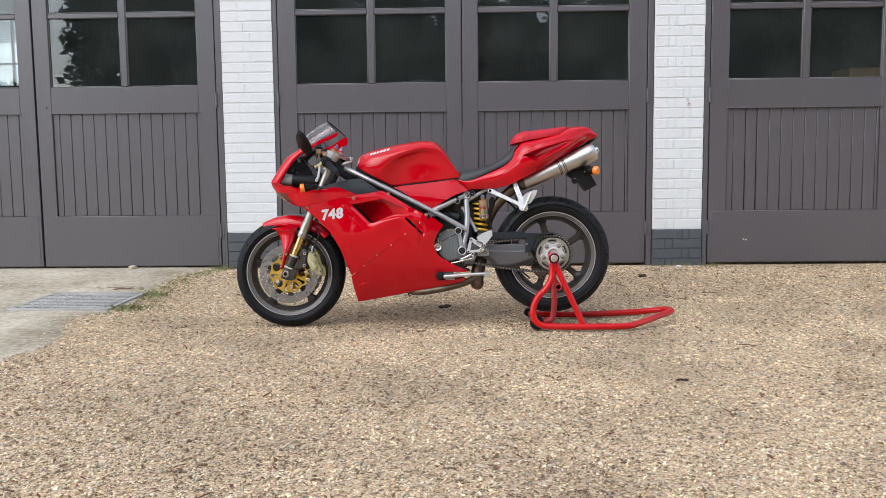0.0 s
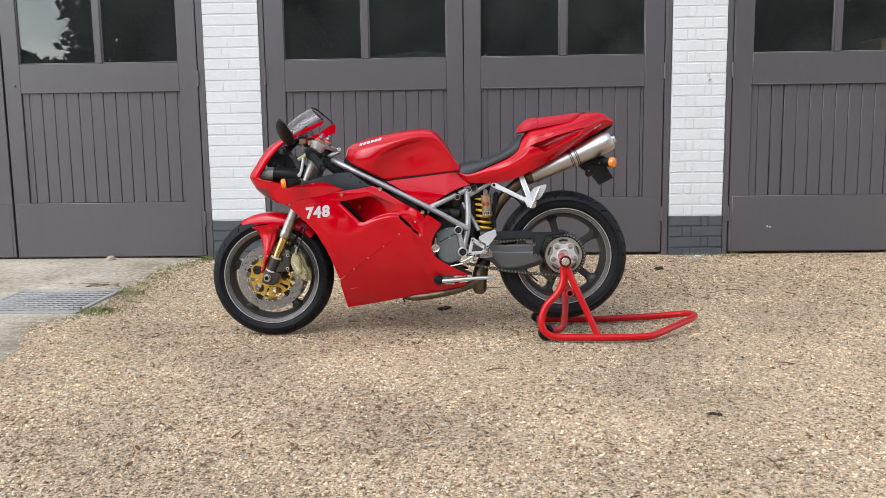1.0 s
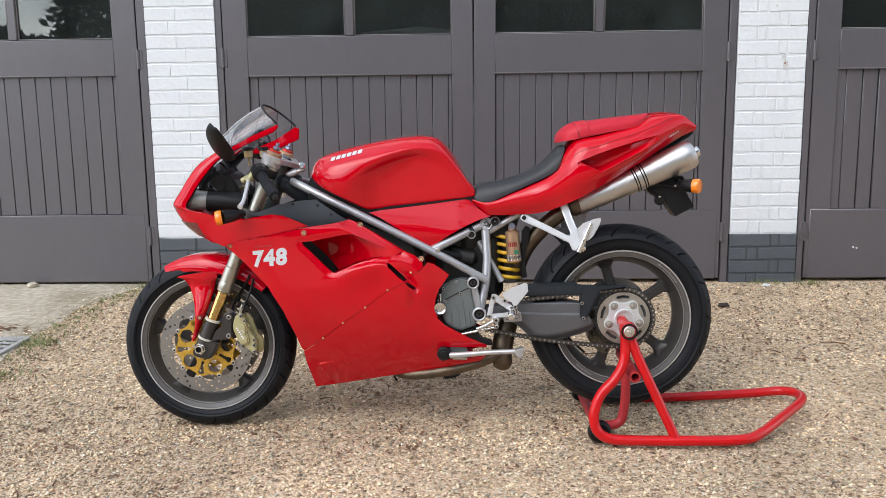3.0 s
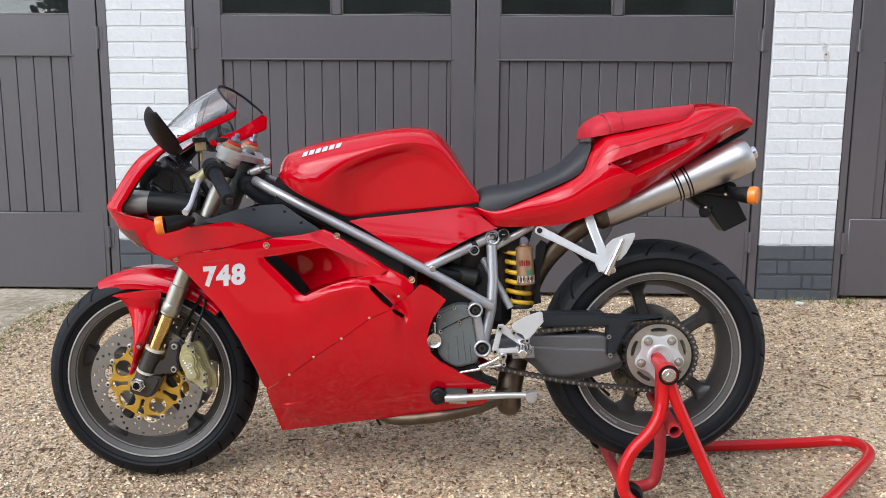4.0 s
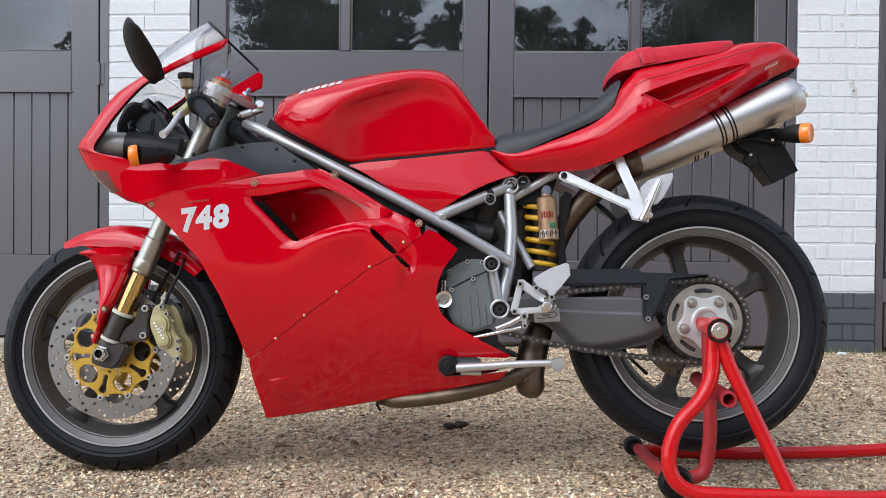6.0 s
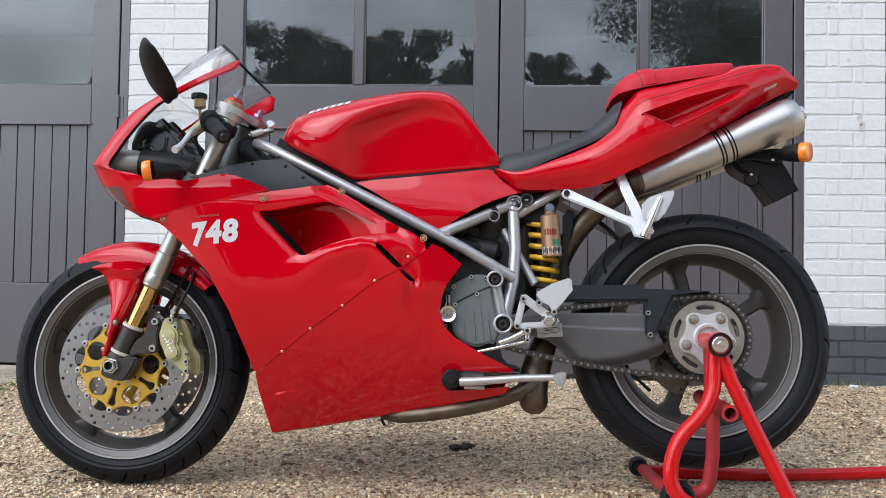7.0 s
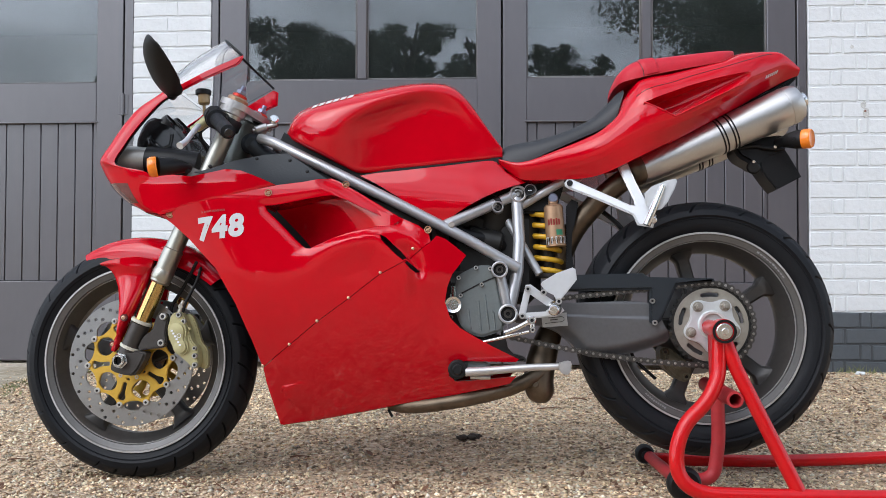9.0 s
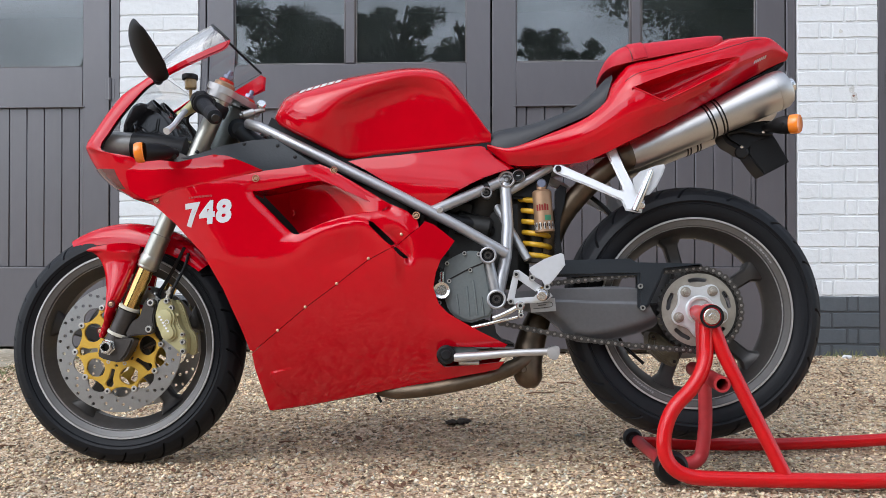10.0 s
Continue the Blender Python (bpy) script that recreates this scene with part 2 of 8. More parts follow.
# tint and film added to dim the bright sky behind the back window
BACK_PANE = glass("dimming_back_window_glass", (0.70, 0.76, 0.78), 0.25, 1.45, dust=0.25)

DOOR_PAINT = mat("mid_grey_door_paint", (0.084, 0.078, 0.085), 0.32, spec=1.0, var=0.07, scale=2.5, fine=40, bump=0.05, bscale=90, stretch=(1, 1, 0.3))
# near-black for gaps, bores and sockets: the shade inside them, as colour
GAP_SHADE = mat("gap_shade_black", (0.012, 0.011, 0.011), 0.8)
PUTTY = mat("worn_putty_paint", (0.16, 0.15, 0.145), 0.5, var=0.3, scale=8, fine=60)
PUTTY_PALE = mat("flaked_grey_undercoat", (0.50, 0.50, 0.475), 0.7, var=0.35, scale=60, fine=160)
WHITE_BRICK = mat("white_painted_brick", (0.645, 0.665, 0.67), 0.45, var=0.05, scale=4, fine=50, bump=0.7, bscale=42)
MORTAR_WHITE = mat("white_painted_mortar", (0.62, 0.64, 0.645), 0.65, var=0.06, fine=80, bump=0.3)
PLINTH = mat("blue_grey_painted_brick", (0.075, 0.085, 0.095), 0.5, var=0.12, scale=5, fine=50, bump=0.3, bscale=70)
MORTAR_DARK = mat("blue_grey_painted_mortar", (0.05, 0.055, 0.06), 0.6, var=0.15, bump=0.3)
RAW_BRICK = mat("red_brown_bare_brick", (0.20, 0.10, 0.07), 0.85, var=0.3, fine=60, bump=0.4)
GRAVEL = gravel_bed("packed_gravel")
PEBBLE = stones("loose_gravel", [(0.745, 0.578, 0.362), (0.640, 0.469, 0.284), (0.819, 0.698, 0.478), (0.704, 0.534, 0.331), (0.263, 0.180, 0.110), (0.777, 0.621, 0.404), (0.630, 0.534, 0.378), (0.809, 0.687, 0.473), (0.483, 0.338, 0.200), (0.735, 0.545, 0.362), (0.693, 0.632, 0.493), (0.389, 0.316, 0.226)])
CONCRETE = mat("stained_concrete", (0.27, 0.215, 0.125), 0.85, other=(0.68, 0.61, 0.49), var=0.25, scale=2.2, fine=28, bump=0.4, bscale=120)
GRATE = mat("galvanised_drain_steel", (0.36, 0.35, 0.33), 0.8, spec=0.2, metal=0.0, var=0.25, fine=60)
PIT_DARK = mat("grey_brown_pit_shade", (0.10, 0.095, 0.085), 0.95, var=0.4, scale=18, fine=70)
SOIL = mat("dark_damp_soil", (0.035, 0.026, 0.018), 0.95, var=0.4, fine=70, bump=0.6)
DRY_LEAF = mat("dry_brown_leaf", (0.14, 0.068, 0.036), 0.8, var=0.4, fine=90)
GRASS = mat("weed_green", (0.17, 0.18, 0.065), 0.7, var=0.4, scale=14, fine=60)
LEAF = mat("tree_leaf", (0.022, 0.045, 0.014), 0.6, var=0.5, scale=1.2, fine=12)
BARK = mat("dark_bark", (0.05, 0.04, 0.03), 0.9, var=0.3, bump=0.5, bscale=30)
# one dark tone for everything indoors: the garage's dimness put into the colour
DARK_WALL = mat("dim_toned_interior", (0.10, 0.10, 0.095), 0.8, var=0.25, scale=1.5, fine=20)
CAR_PAINT = mat("pale_grey_car_paint", (0.42, 0.44, 0.45), 0.3, coat=1.0, var=0.03)
CAR_GLASS = mat("dark_car_glass", (0.02, 0.03, 0.03), 0.05, var=0.1)
SLAT_WHITE = mat("white_painted_slats", (0.78, 0.79, 0.8), 0.5, var=0.05, scale=2)

# ---- mesh helpers ----


def mesh_object(name, bm, material, parent=None, angle=38):
    me = bpy.data.meshes.new(name)
    skin = bm.faces.layers.int.get("skin")
    true_normals = None
    if skin:
        lay = bm.verts.layers.float_vector["true_normal"]
        bm.normal_update()
        true_normals = [tuple(l.vert[lay]) if fc[skin] else tuple(fc.normal) for fc in bm.faces for l in fc.loops]
    bm.to_mesh(me)
    bm.free()
    me.materials.append(material)
    me.polygons.foreach_set("use_smooth", [True] * len(me.polygons))
    me.set_sharp_from_angle(angle=radians(angle))
    if true_normals:
        me.normals_split_custom_set(true_normals)
    ob = new(name, me)
    ob.parent = parent
    return ob


def part(name, bm, material, parent, label="", angle=38):
    ob = mesh_object(name, bm, material, parent, angle)
    return tagged(ob, label) if label else ob


def thing(name, at, label, category, group="", kind=""):
    ob = new(name)
    ob.location = at
    return tagged(ob, label, category, group, kind)


def add(bm, *others):
    """Moves the other meshes into bm."""
    for o in others:
        me = bpy.data.meshes.new("tmp")
        o.to_mesh(me)
        o.free()
        bm.from_mesh(me)
        bpy.data.meshes.remove(me)
    return bm


def box(x0, x1, y0, y1, z0, z1, bevel=0.003):
    bm = bmesh.new()
    bmesh.ops.create_cube(bm, size=1)
    for v in bm.verts:
        v.co = Vector((x0 + (v.co.x + 0.5) * (x1 - x0), y0 + (v.co.y + 0.5) * (y1 - y0), z0 + (v.co.z + 0.5) * (z1 - z0)))
    if bevel:
        bmesh.ops.bevel(bm, geom=bm.edges[:], offset=bevel, segments=1, affect="EDGES")
    return bm


def chaikin(pts, times=2, closed=True):
    pts = [tuple(p) for p in pts]
    for _ in range(times):
        out = [] if closed else [pts[0]]
        for i in range(len(pts) if closed else len(pts) - 1):
            a, b = pts[i], pts[(i + 1) % len(pts)]
            out.append(tuple(0.75 * u + 0.25 * v for u, v in zip(a, b)))
            out.append(tuple(0.25 * u + 0.75 * v for u, v in zip(a, b)))
        pts = out if closed else out + [pts[-1]]
    return pts


def tube(pts, r, n=14, smooth=2, closed=False, caps=True):
    """A round bar along pts; r: one radius, or one for each point."""
    rs = r if isinstance(r, (list, tuple)) else [r] * len(pts)
    line = [(*p, q) for p, q in zip(pts, rs)]
    if smooth:
        line = chaikin(line, smooth, closed)
    co = [Vector(p[:3]) for p in line]
    bm, rings = bmesh.new(), []
    up = None
    for i, p in enumerate(co):
        a = co[i - 1] if i or closed else p
        b = co[(i + 1) % len(co)] if i + 1 < len(co) or closed else p
        t = (b - a).normalized()
        if up is None:
            up = t.orthogonal().normalized()
        up = (up - t * up.dot(t)).normalized()
        side = t.cross(up)
        rings.append([bm.verts.new(p + line[i][3] * (math.cos(k * 2 * math.pi / n) * up + math.sin(k * 2 * math.pi / n) * side)) for k in range(n)])
    pairs = list(zip(rings, rings[1:])) + ([(rings[-1], rings[0])] if closed else [])
    for a, b in pairs:
        for k in range(n):
            bm.faces.new((a[k], a[(k + 1) % n], b[(k + 1) % n], b[k]))
    if caps and not closed:
        bm.faces.new(rings[0][::-1])
        bm.faces.new(rings[-1])
    bmesh.ops.recalc_face_normals(bm, faces=bm.faces[:])
    return bm


def lathe(profile, centre, axis=(0, 1, 0), n=40, closed=False):
    """Turns a profile of (radius, distance along the axis) round an axis through centre."""
    ax = Vector(axis).normalized()
    u = ax.orthogonal().normalized()
    v = ax.cross(u)
    bm, rings = bmesh.new(), []
    for r, h in profile:
        rings.append([bm.verts.new(Vector(centre) + ax * h + max(r, 1e-4) * (math.cos(k * 2 * math.pi / n) * u + math.sin(k * 2 * math.pi / n) * v)) for k in range(n)])
    for a, b in list(zip(rings, rings[1:])) + ([(rings[-1], rings[0])] if closed else []):
        for k in range(n):
            bm.faces.new((a[k], a[(k + 1) % n], b[(k + 1) % n], b[k]))
    if not closed:
        for ring in (rings[0][::-1], rings[-1]):
            bm.faces.new(ring)
    bmesh.ops.recalc_face_normals(bm, faces=bm.faces[:])
    return bm


def rod(a, b, r, n=16, bevel=0.0):
    """A straight round bar from a to b, with broken edges."""
    a, b = Vector(a), Vector(b)
    d = (b - a).length
    e = bevel or min(r * 0.2, d * 0.2)
    return lathe([(r - e, 0), (r, e), (r, d - e), (r - e, d)], a, b - a, n)


def flat(outline, holes=()):
    """The flat faces of an outline in x and z, with holes."""
    from mathutils.geometry import tessellate_polygon
    loops = [[Vector((x, z, 0)) for x, z in o] for o in (outline, *holes)]
    every = [v for loop in loops for v in loop]
    bm = bmesh.new()
    vs = [bm.verts.new((v.x, 0, v.y)) for v in every]
    for t in tessellate_polygon(loops):
        try:
            bm.faces.new([vs[i] for i in t])
        except ValueError:
            pass
    bmesh.ops.remove_doubles(bm, verts=bm.verts[:], dist=1e-6)
    return bm


def plate(outline, y0, y1, bevel=0.002, holes=(), rounds=0):
    """A plate cut along an outline in x and z, from y0 to y1."""
    if rounds:
        outline = chaikin(outline, rounds)
    bm = flat(outline, holes)
    bmesh.ops.dissolve_limit(bm, angle_limit=0.01, verts=bm.verts[:], edges=bm.edges[:]) if not holes else None
    for v in bm.verts:
        v.co.y = y0
    ret = bmesh.ops.extrude_face_region(bm, geom=bm.faces[:])
    for v in ret["geom"]:
        if isinstance(v, bmesh.types.BMVert):
            v.co.y = y1
    bmesh.ops.recalc_face_normals(bm, faces=bm.faces[:])
    if bevel:
        sharp = [e for e in bm.edges if len(e.link_faces) == 2 and e.calc_face_angle(0) > 1.2 and abs(e.verts[0].co.y - e.verts[1].co.y) < 1e-6]
        bmesh.ops.bevel(bm, geom=sharp, offset=bevel, segments=2, affect="EDGES")
    return bm


def edge_distance(px, pz, loops):
    """How far each point lies from the nearest edge of the loops."""
    d = np.full(len(px), 9.0)
    for loop in loops:
        for (ax, az), (bx, bz) in zip(loop, [*loop[1:], loop[0]]):
            ux, uz = bx - ax, bz - az
            k = np.clip(((px - ax) * ux + (pz - az) * uz) / max(ux * ux + uz * uz, 1e-12), 0, 1)
            d = np.minimum(d, np.hypot(px - ax - k * ux, pz - az - k * uz))
    return d


def inside(px, pz, loop):
    odd = np.zeros(len(px), bool)
    for (ax, az), (bx, bz) in zip(loop, [*loop[1:], loop[0]]):
        cross = (az > pz) != (bz > pz)
        with np.errstate(divide="ignore", invalid="ignore"):
            odd ^= cross & (px < (bx - ax) * (pz - az) / (bz - az) + ax)
    return odd


def ease(v, a, b):
    k = np.clip((v - a) / (b - a), 0, 1)
    return k * k * (3 - 2 * k)


def panel(outline, width, holes=(), step=0.009, edge=0.005, lip=0.014):
    """A curved body panel of the left side: an outline in x and z, whose half width is width(x, z), with rolled edges."""
    bm = flat(outline, holes)
    xs, zs = [p[0] for p in outline], [p[1] for p in outline]
    for lo, hi, axis in ((min(xs), max(xs), 0), (min(zs), max(zs), 2)):
        for k in range(1, int((hi - lo) / step) + 1):
            co, no = [0, 0, 0], [0, 0, 0]
            co[axis], no[axis] = lo + k * step, 1
            bmesh.ops.bisect_plane(bm, geom=bm.verts[:] + bm.edges[:] + bm.faces[:], plane_co=co, plane_no=no, dist=1e-5)
    px, pz = np.array([v.co.x for v in bm.verts]), np.array([v.co.z for v in bm.verts])
    d = edge_distance(px, pz, (outline, *holes))
    roll = edge * (1 - np.sqrt(np.clip(1 - (1 - np.minimum(d / edge, 1)) ** 2, 0, 1)))
    for v, y in zip(bm.verts, -(width(px, pz) - roll)):
        v.co.y = y
    # normals of the true curved skin, not of its facets
    h = 0.0015
    wx = (width(px + h, pz) - width(px - h, pz)) / (2 * h)
    wz = (width(px, pz + h) - width(px, pz - h)) / (2 * h)
    length = np.sqrt(wx * wx + wz * wz + 1)
    lay, skin = bm.verts.layers.float_vector.new("true_normal"), bm.faces.layers.int.new("skin")
    for v, a, c in zip(bm.verts, wx / length, wz / length):
        v[lay] = (-a, -math.sqrt(max(1 - a * a - c * c, 0.01)), -c)
    bm.verts.index_update()
    count = len(bm.verts)
    rim = [e for e in bm.edges if e.is_boundary]
    for v in bmesh.ops.extrude_edge_only(bm, edges=rim)["geom"]:
        if isinstance(v, bmesh.types.BMVert):
            v.co.y += lip
    bmesh.ops.recalc_face_normals(bm, faces=bm.faces[:])
    if sum(fc.normal.y * fc.calc_area() for fc in bm.faces) > 0:
        bmesh.ops.reverse_faces(bm, faces=bm.faces[:])
    bm.verts.index_update()
    for fc in bm.faces:
        fc[skin] = int(all(v.index < count for v in fc.verts))
    return bm


def both_sides(bm):
    """The mirror image of a left part, for the right side."""
    other = bm.copy()
    for v in other.verts:
        v.co.y = -v.co.y
    lay = other.verts.layers.float_vector.get("true_normal")
    if lay:
        for v in other.verts:
            n = v[lay]
            v[lay] = (n.x, -n.y, n.z)
    bmesh.ops.reverse_faces(other, faces=other.faces[:])
    return other


def bow(rows, n=24, full=(1.0, 1.0), shell=0.0, shape=None, ends=False, span=(0.0, 1.0)):
    """A skin over rows of (rail point on the left, centre point), bowed from the left rail over the centre to the right one.
    span: which part of it is built, from 0 at the centre to 1 at the rails."""
    bm, grid = bmesh.new(), []
    for left, mid in rows:
        ring = []
        for k in range(-n, n + 1):
            a = (1 - abs(k) / n) * math.pi / 2
            c, s = math.cos(a) ** full[0], math.sin(a) ** full[1]
            p = Vector((left[0] + (mid[0] - left[0]) * s, (-1 if k < 0 else 1) * abs(left[1]) * c, left[2] + (mid[2] - left[2]) * s))
            ring.append(bm.verts.new(shape(p) if shape else p))
        grid.append(ring)
    for a, b in zip(grid, grid[1:]):
        for k in range(2 * n):
            if span[0] <= abs(k + 0.5 - n) / n <= span[1]:
                bm.faces.new((a[k], a[k + 1], b[k + 1], b[k]))
    bmesh.ops.delete(bm, geom=[v for v in bm.verts if not v.link_faces], context="VERTS")
    if ends:
        bm.faces.new(grid[0])
        bm.faces.new(grid[-1][::-1])
        for a, b in zip(grid, grid[1:]):
            bm.faces.new((a[0], b[0], b[-1], a[-1]))
    bmesh.ops.recalc_face_normals(bm, faces=bm.faces[:])
    if shell:
        bmesh.ops.solidify(bm, geom=bm.faces[:], thickness=shell)
        bmesh.ops.recalc_face_normals(bm, faces=bm.faces[:])
    return bm


def spline(keys, x):
    """A smooth curve through (x, value) keys."""
    keys = sorted(keys)
    xs, vs = [k[0] for k in keys], [k[1] for k in keys]
    if x <= xs[0]:
        return vs[0]
    if x >= xs[-1]:
        return vs[-1]
    slope = []
    for i in range(len(xs)):
        a, b = max(i - 1, 0), min(i + 1, len(xs) - 1)
        slope.append((vs[b] - vs[a]) / (xs[b] - xs[a]))
    i = max(k for k in range(len(xs) - 1) if xs[k] <= x)
    h = xs[i + 1] - xs[i]
    u = (x - xs[i]) / h
    return (1 + 2 * u) * (1 - u) ** 2 * vs[i] + u * (1 - u) ** 2 * h * slope[i] + u * u * (3 - 2 * u) * vs[i + 1] + u * u * (u - 1) * h * slope[i + 1]


def steps(a, b, n):
    return [a + (b - a) * k / n for k in range(n + 1)]


# ---- the ground ----
WALL = 6.86


def rise(y):
    """The yard climbs a little towards the garage."""
    return 0.035 * float(ease(np.array(y), 5.6, 6.7))


def hollow(x, y):
    """A shallow dip worn into the gravel where the machine stands."""
    return -0.028 * np.exp(-((y - 4.86) / 0.30) ** 2) * np.exp(-((x - 0.05) / 1.5) ** 4)


bm = bmesh.new()
cols = [-400, -60, -12, *steps(-4, 4, 40), 12, 60, 400]
rows_y = [-400, -60, -12, *steps(-4, 4, 4), *steps(4.1, 6.8, 36), 7.2, 30, 400]
vg = [[bm.verts.new((x, y, rise(y) + float(hollow(x, y)))) for x in cols] for y in rows_y]
for a, b in zip(vg, vg[1:]):
    for k in range(len(cols) - 1):
        bm.faces.new((a[k], a[k + 1], b[k + 1], b[k]))
ground = mesh_object("ground", bm, GRAVEL)
tagged(ground, "tan and brown packed gravel yard", "ground", kind="structure")


def apron_edge(y):
    """The ragged edge of the concrete, as x at y."""
    base = spline([(2.6, -2.35), (3.7, -1.98), (4.4, -1.95), (4.9, -2.12), (5.2, -1.97), (5.8, -2.0), (6.4, -1.98), (6.86, -1.8)], y)
    return base + 0.05 * noise.noise((y * 4, 0.3, 0)) + 0.02 * noise.noise((y * 17, 2.1, 0))


bm = bmesh.new()
right = []
for y in steps(1.2, WALL + 0.02, 150):
    e = apron_edge(y)
    right.append([bm.verts.new((e, y, rise(y) - 0.004)), bm.verts.new((e - 0.02, y, rise(y) + 0.007)), bm.verts.new((e - 0.3, y, rise(y) + 0.010)), bm.verts.new((-2.9, y, rise(y) + 0.010)), bm.verts.new((-7.5, y, rise(y) + 0.010))])
for a, b in zip(right, right[1:]):
    for k in range(4):
        bm.faces.new((a[k], b[k], b[k + 1], a[k + 1]))
bmesh.ops.recalc_face_normals(bm, faces=bm.faces[:])
apron = mesh_object("pavement", bm, CONCRETE)
tagged(apron, "stained pale concrete apron with a broken edge", "pavement", kind="structure")

# ---- the garage: walls round the openings ----


def structure(name, bm, material, label, category):
    return tagged(mesh_object(name, bm, material), label, category, kind="structure")


PIERS = ((-1.752, -1.358), (1.535, 1.918))
structure("wall_north", box(-8.0, 6.6, WALL + 0.03, WALL + 0.25, 2.68, 3.6, 0), MORTAR_WHITE, "white painted brick wall over the garage doors", "wall")
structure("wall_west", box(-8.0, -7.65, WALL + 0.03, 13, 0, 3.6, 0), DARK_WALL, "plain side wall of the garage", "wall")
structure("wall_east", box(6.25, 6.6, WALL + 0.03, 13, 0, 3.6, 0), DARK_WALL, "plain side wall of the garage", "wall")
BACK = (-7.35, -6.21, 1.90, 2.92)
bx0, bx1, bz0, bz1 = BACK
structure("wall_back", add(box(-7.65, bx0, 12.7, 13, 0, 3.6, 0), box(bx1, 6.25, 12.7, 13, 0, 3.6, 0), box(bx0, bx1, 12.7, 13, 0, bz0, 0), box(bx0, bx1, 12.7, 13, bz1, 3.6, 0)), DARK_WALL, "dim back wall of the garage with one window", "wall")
back_win = thing("window_1", (0, 12.75, 0), "small bright window with bars and slatted blind", "window", kind="structure")
part("window_frame", add(box(bx0, bx0 + 0.05, 0, 0.08, bz0, bz1), box(bx1 - 0.05, bx1, 0, 0.08, bz0, bz1), box(bx0 + 0.05, bx1 - 0.05, 0, 0.08, bz0, bz0 + 0.05), box(bx0 + 0.05, bx1 - 0.05, 0, 0.08, bz1 - 0.05, bz1)), DARK_WALL, back_win)
for x in (-6.35, -6.62, -6.9):
    part("glazing_bar", box(x - 0.012, x + 0.012, 0.01, 0.06, bz0 + 0.05, bz1 - 0.05), DARK_WALL, back_win)
part("glazing_bar", box(bx0 + 0.05, bx1 - 0.05, 0.012, 0.058, 2.24, 2.27), DARK_WALL, back_win)
back_pane = part("pane", box(bx0 + 0.04, bx1 - 0.04, 0.03, 0.034, bz0 + 0.04, bz1 - 0.04, 0), BACK_PANE, back_win)
back_pane.visible_shadow = False
for k in range(9):
    part("slat", box(bx0 + 0.05, bx1 - 0.05, 0.062, 0.075, 2.56 + 0.034 * k, 2.582 + 0.034 * k, 0.002), SLAT_WHITE, back_win)
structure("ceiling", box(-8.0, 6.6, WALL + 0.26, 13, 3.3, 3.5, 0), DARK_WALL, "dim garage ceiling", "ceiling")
structure("floor", box(-7.65, 6.25, WALL + 0.1, 12.7, 0.02, 0.045, 0), CONCRETE, "concrete garage floor", "floor")
piers = []
for x0, x1 in PIERS:
    pier = structure("wall_pier", box(x0 + 0.004, x1 - 0.004, WALL - 0.004, WALL + 0.25, 0, 2.68, 0), MORTAR_WHITE, "white painted brick pier with a blue-grey plinth", "wall")
    part("plinth_core", box(x0 + 0.002, x1 - 0.002, WALL - 0.008, WALL + 0.10, 0, 0.315, 0), MORTAR_DARK, pier)
    piers.append(pier)

# ---- garage doors ----


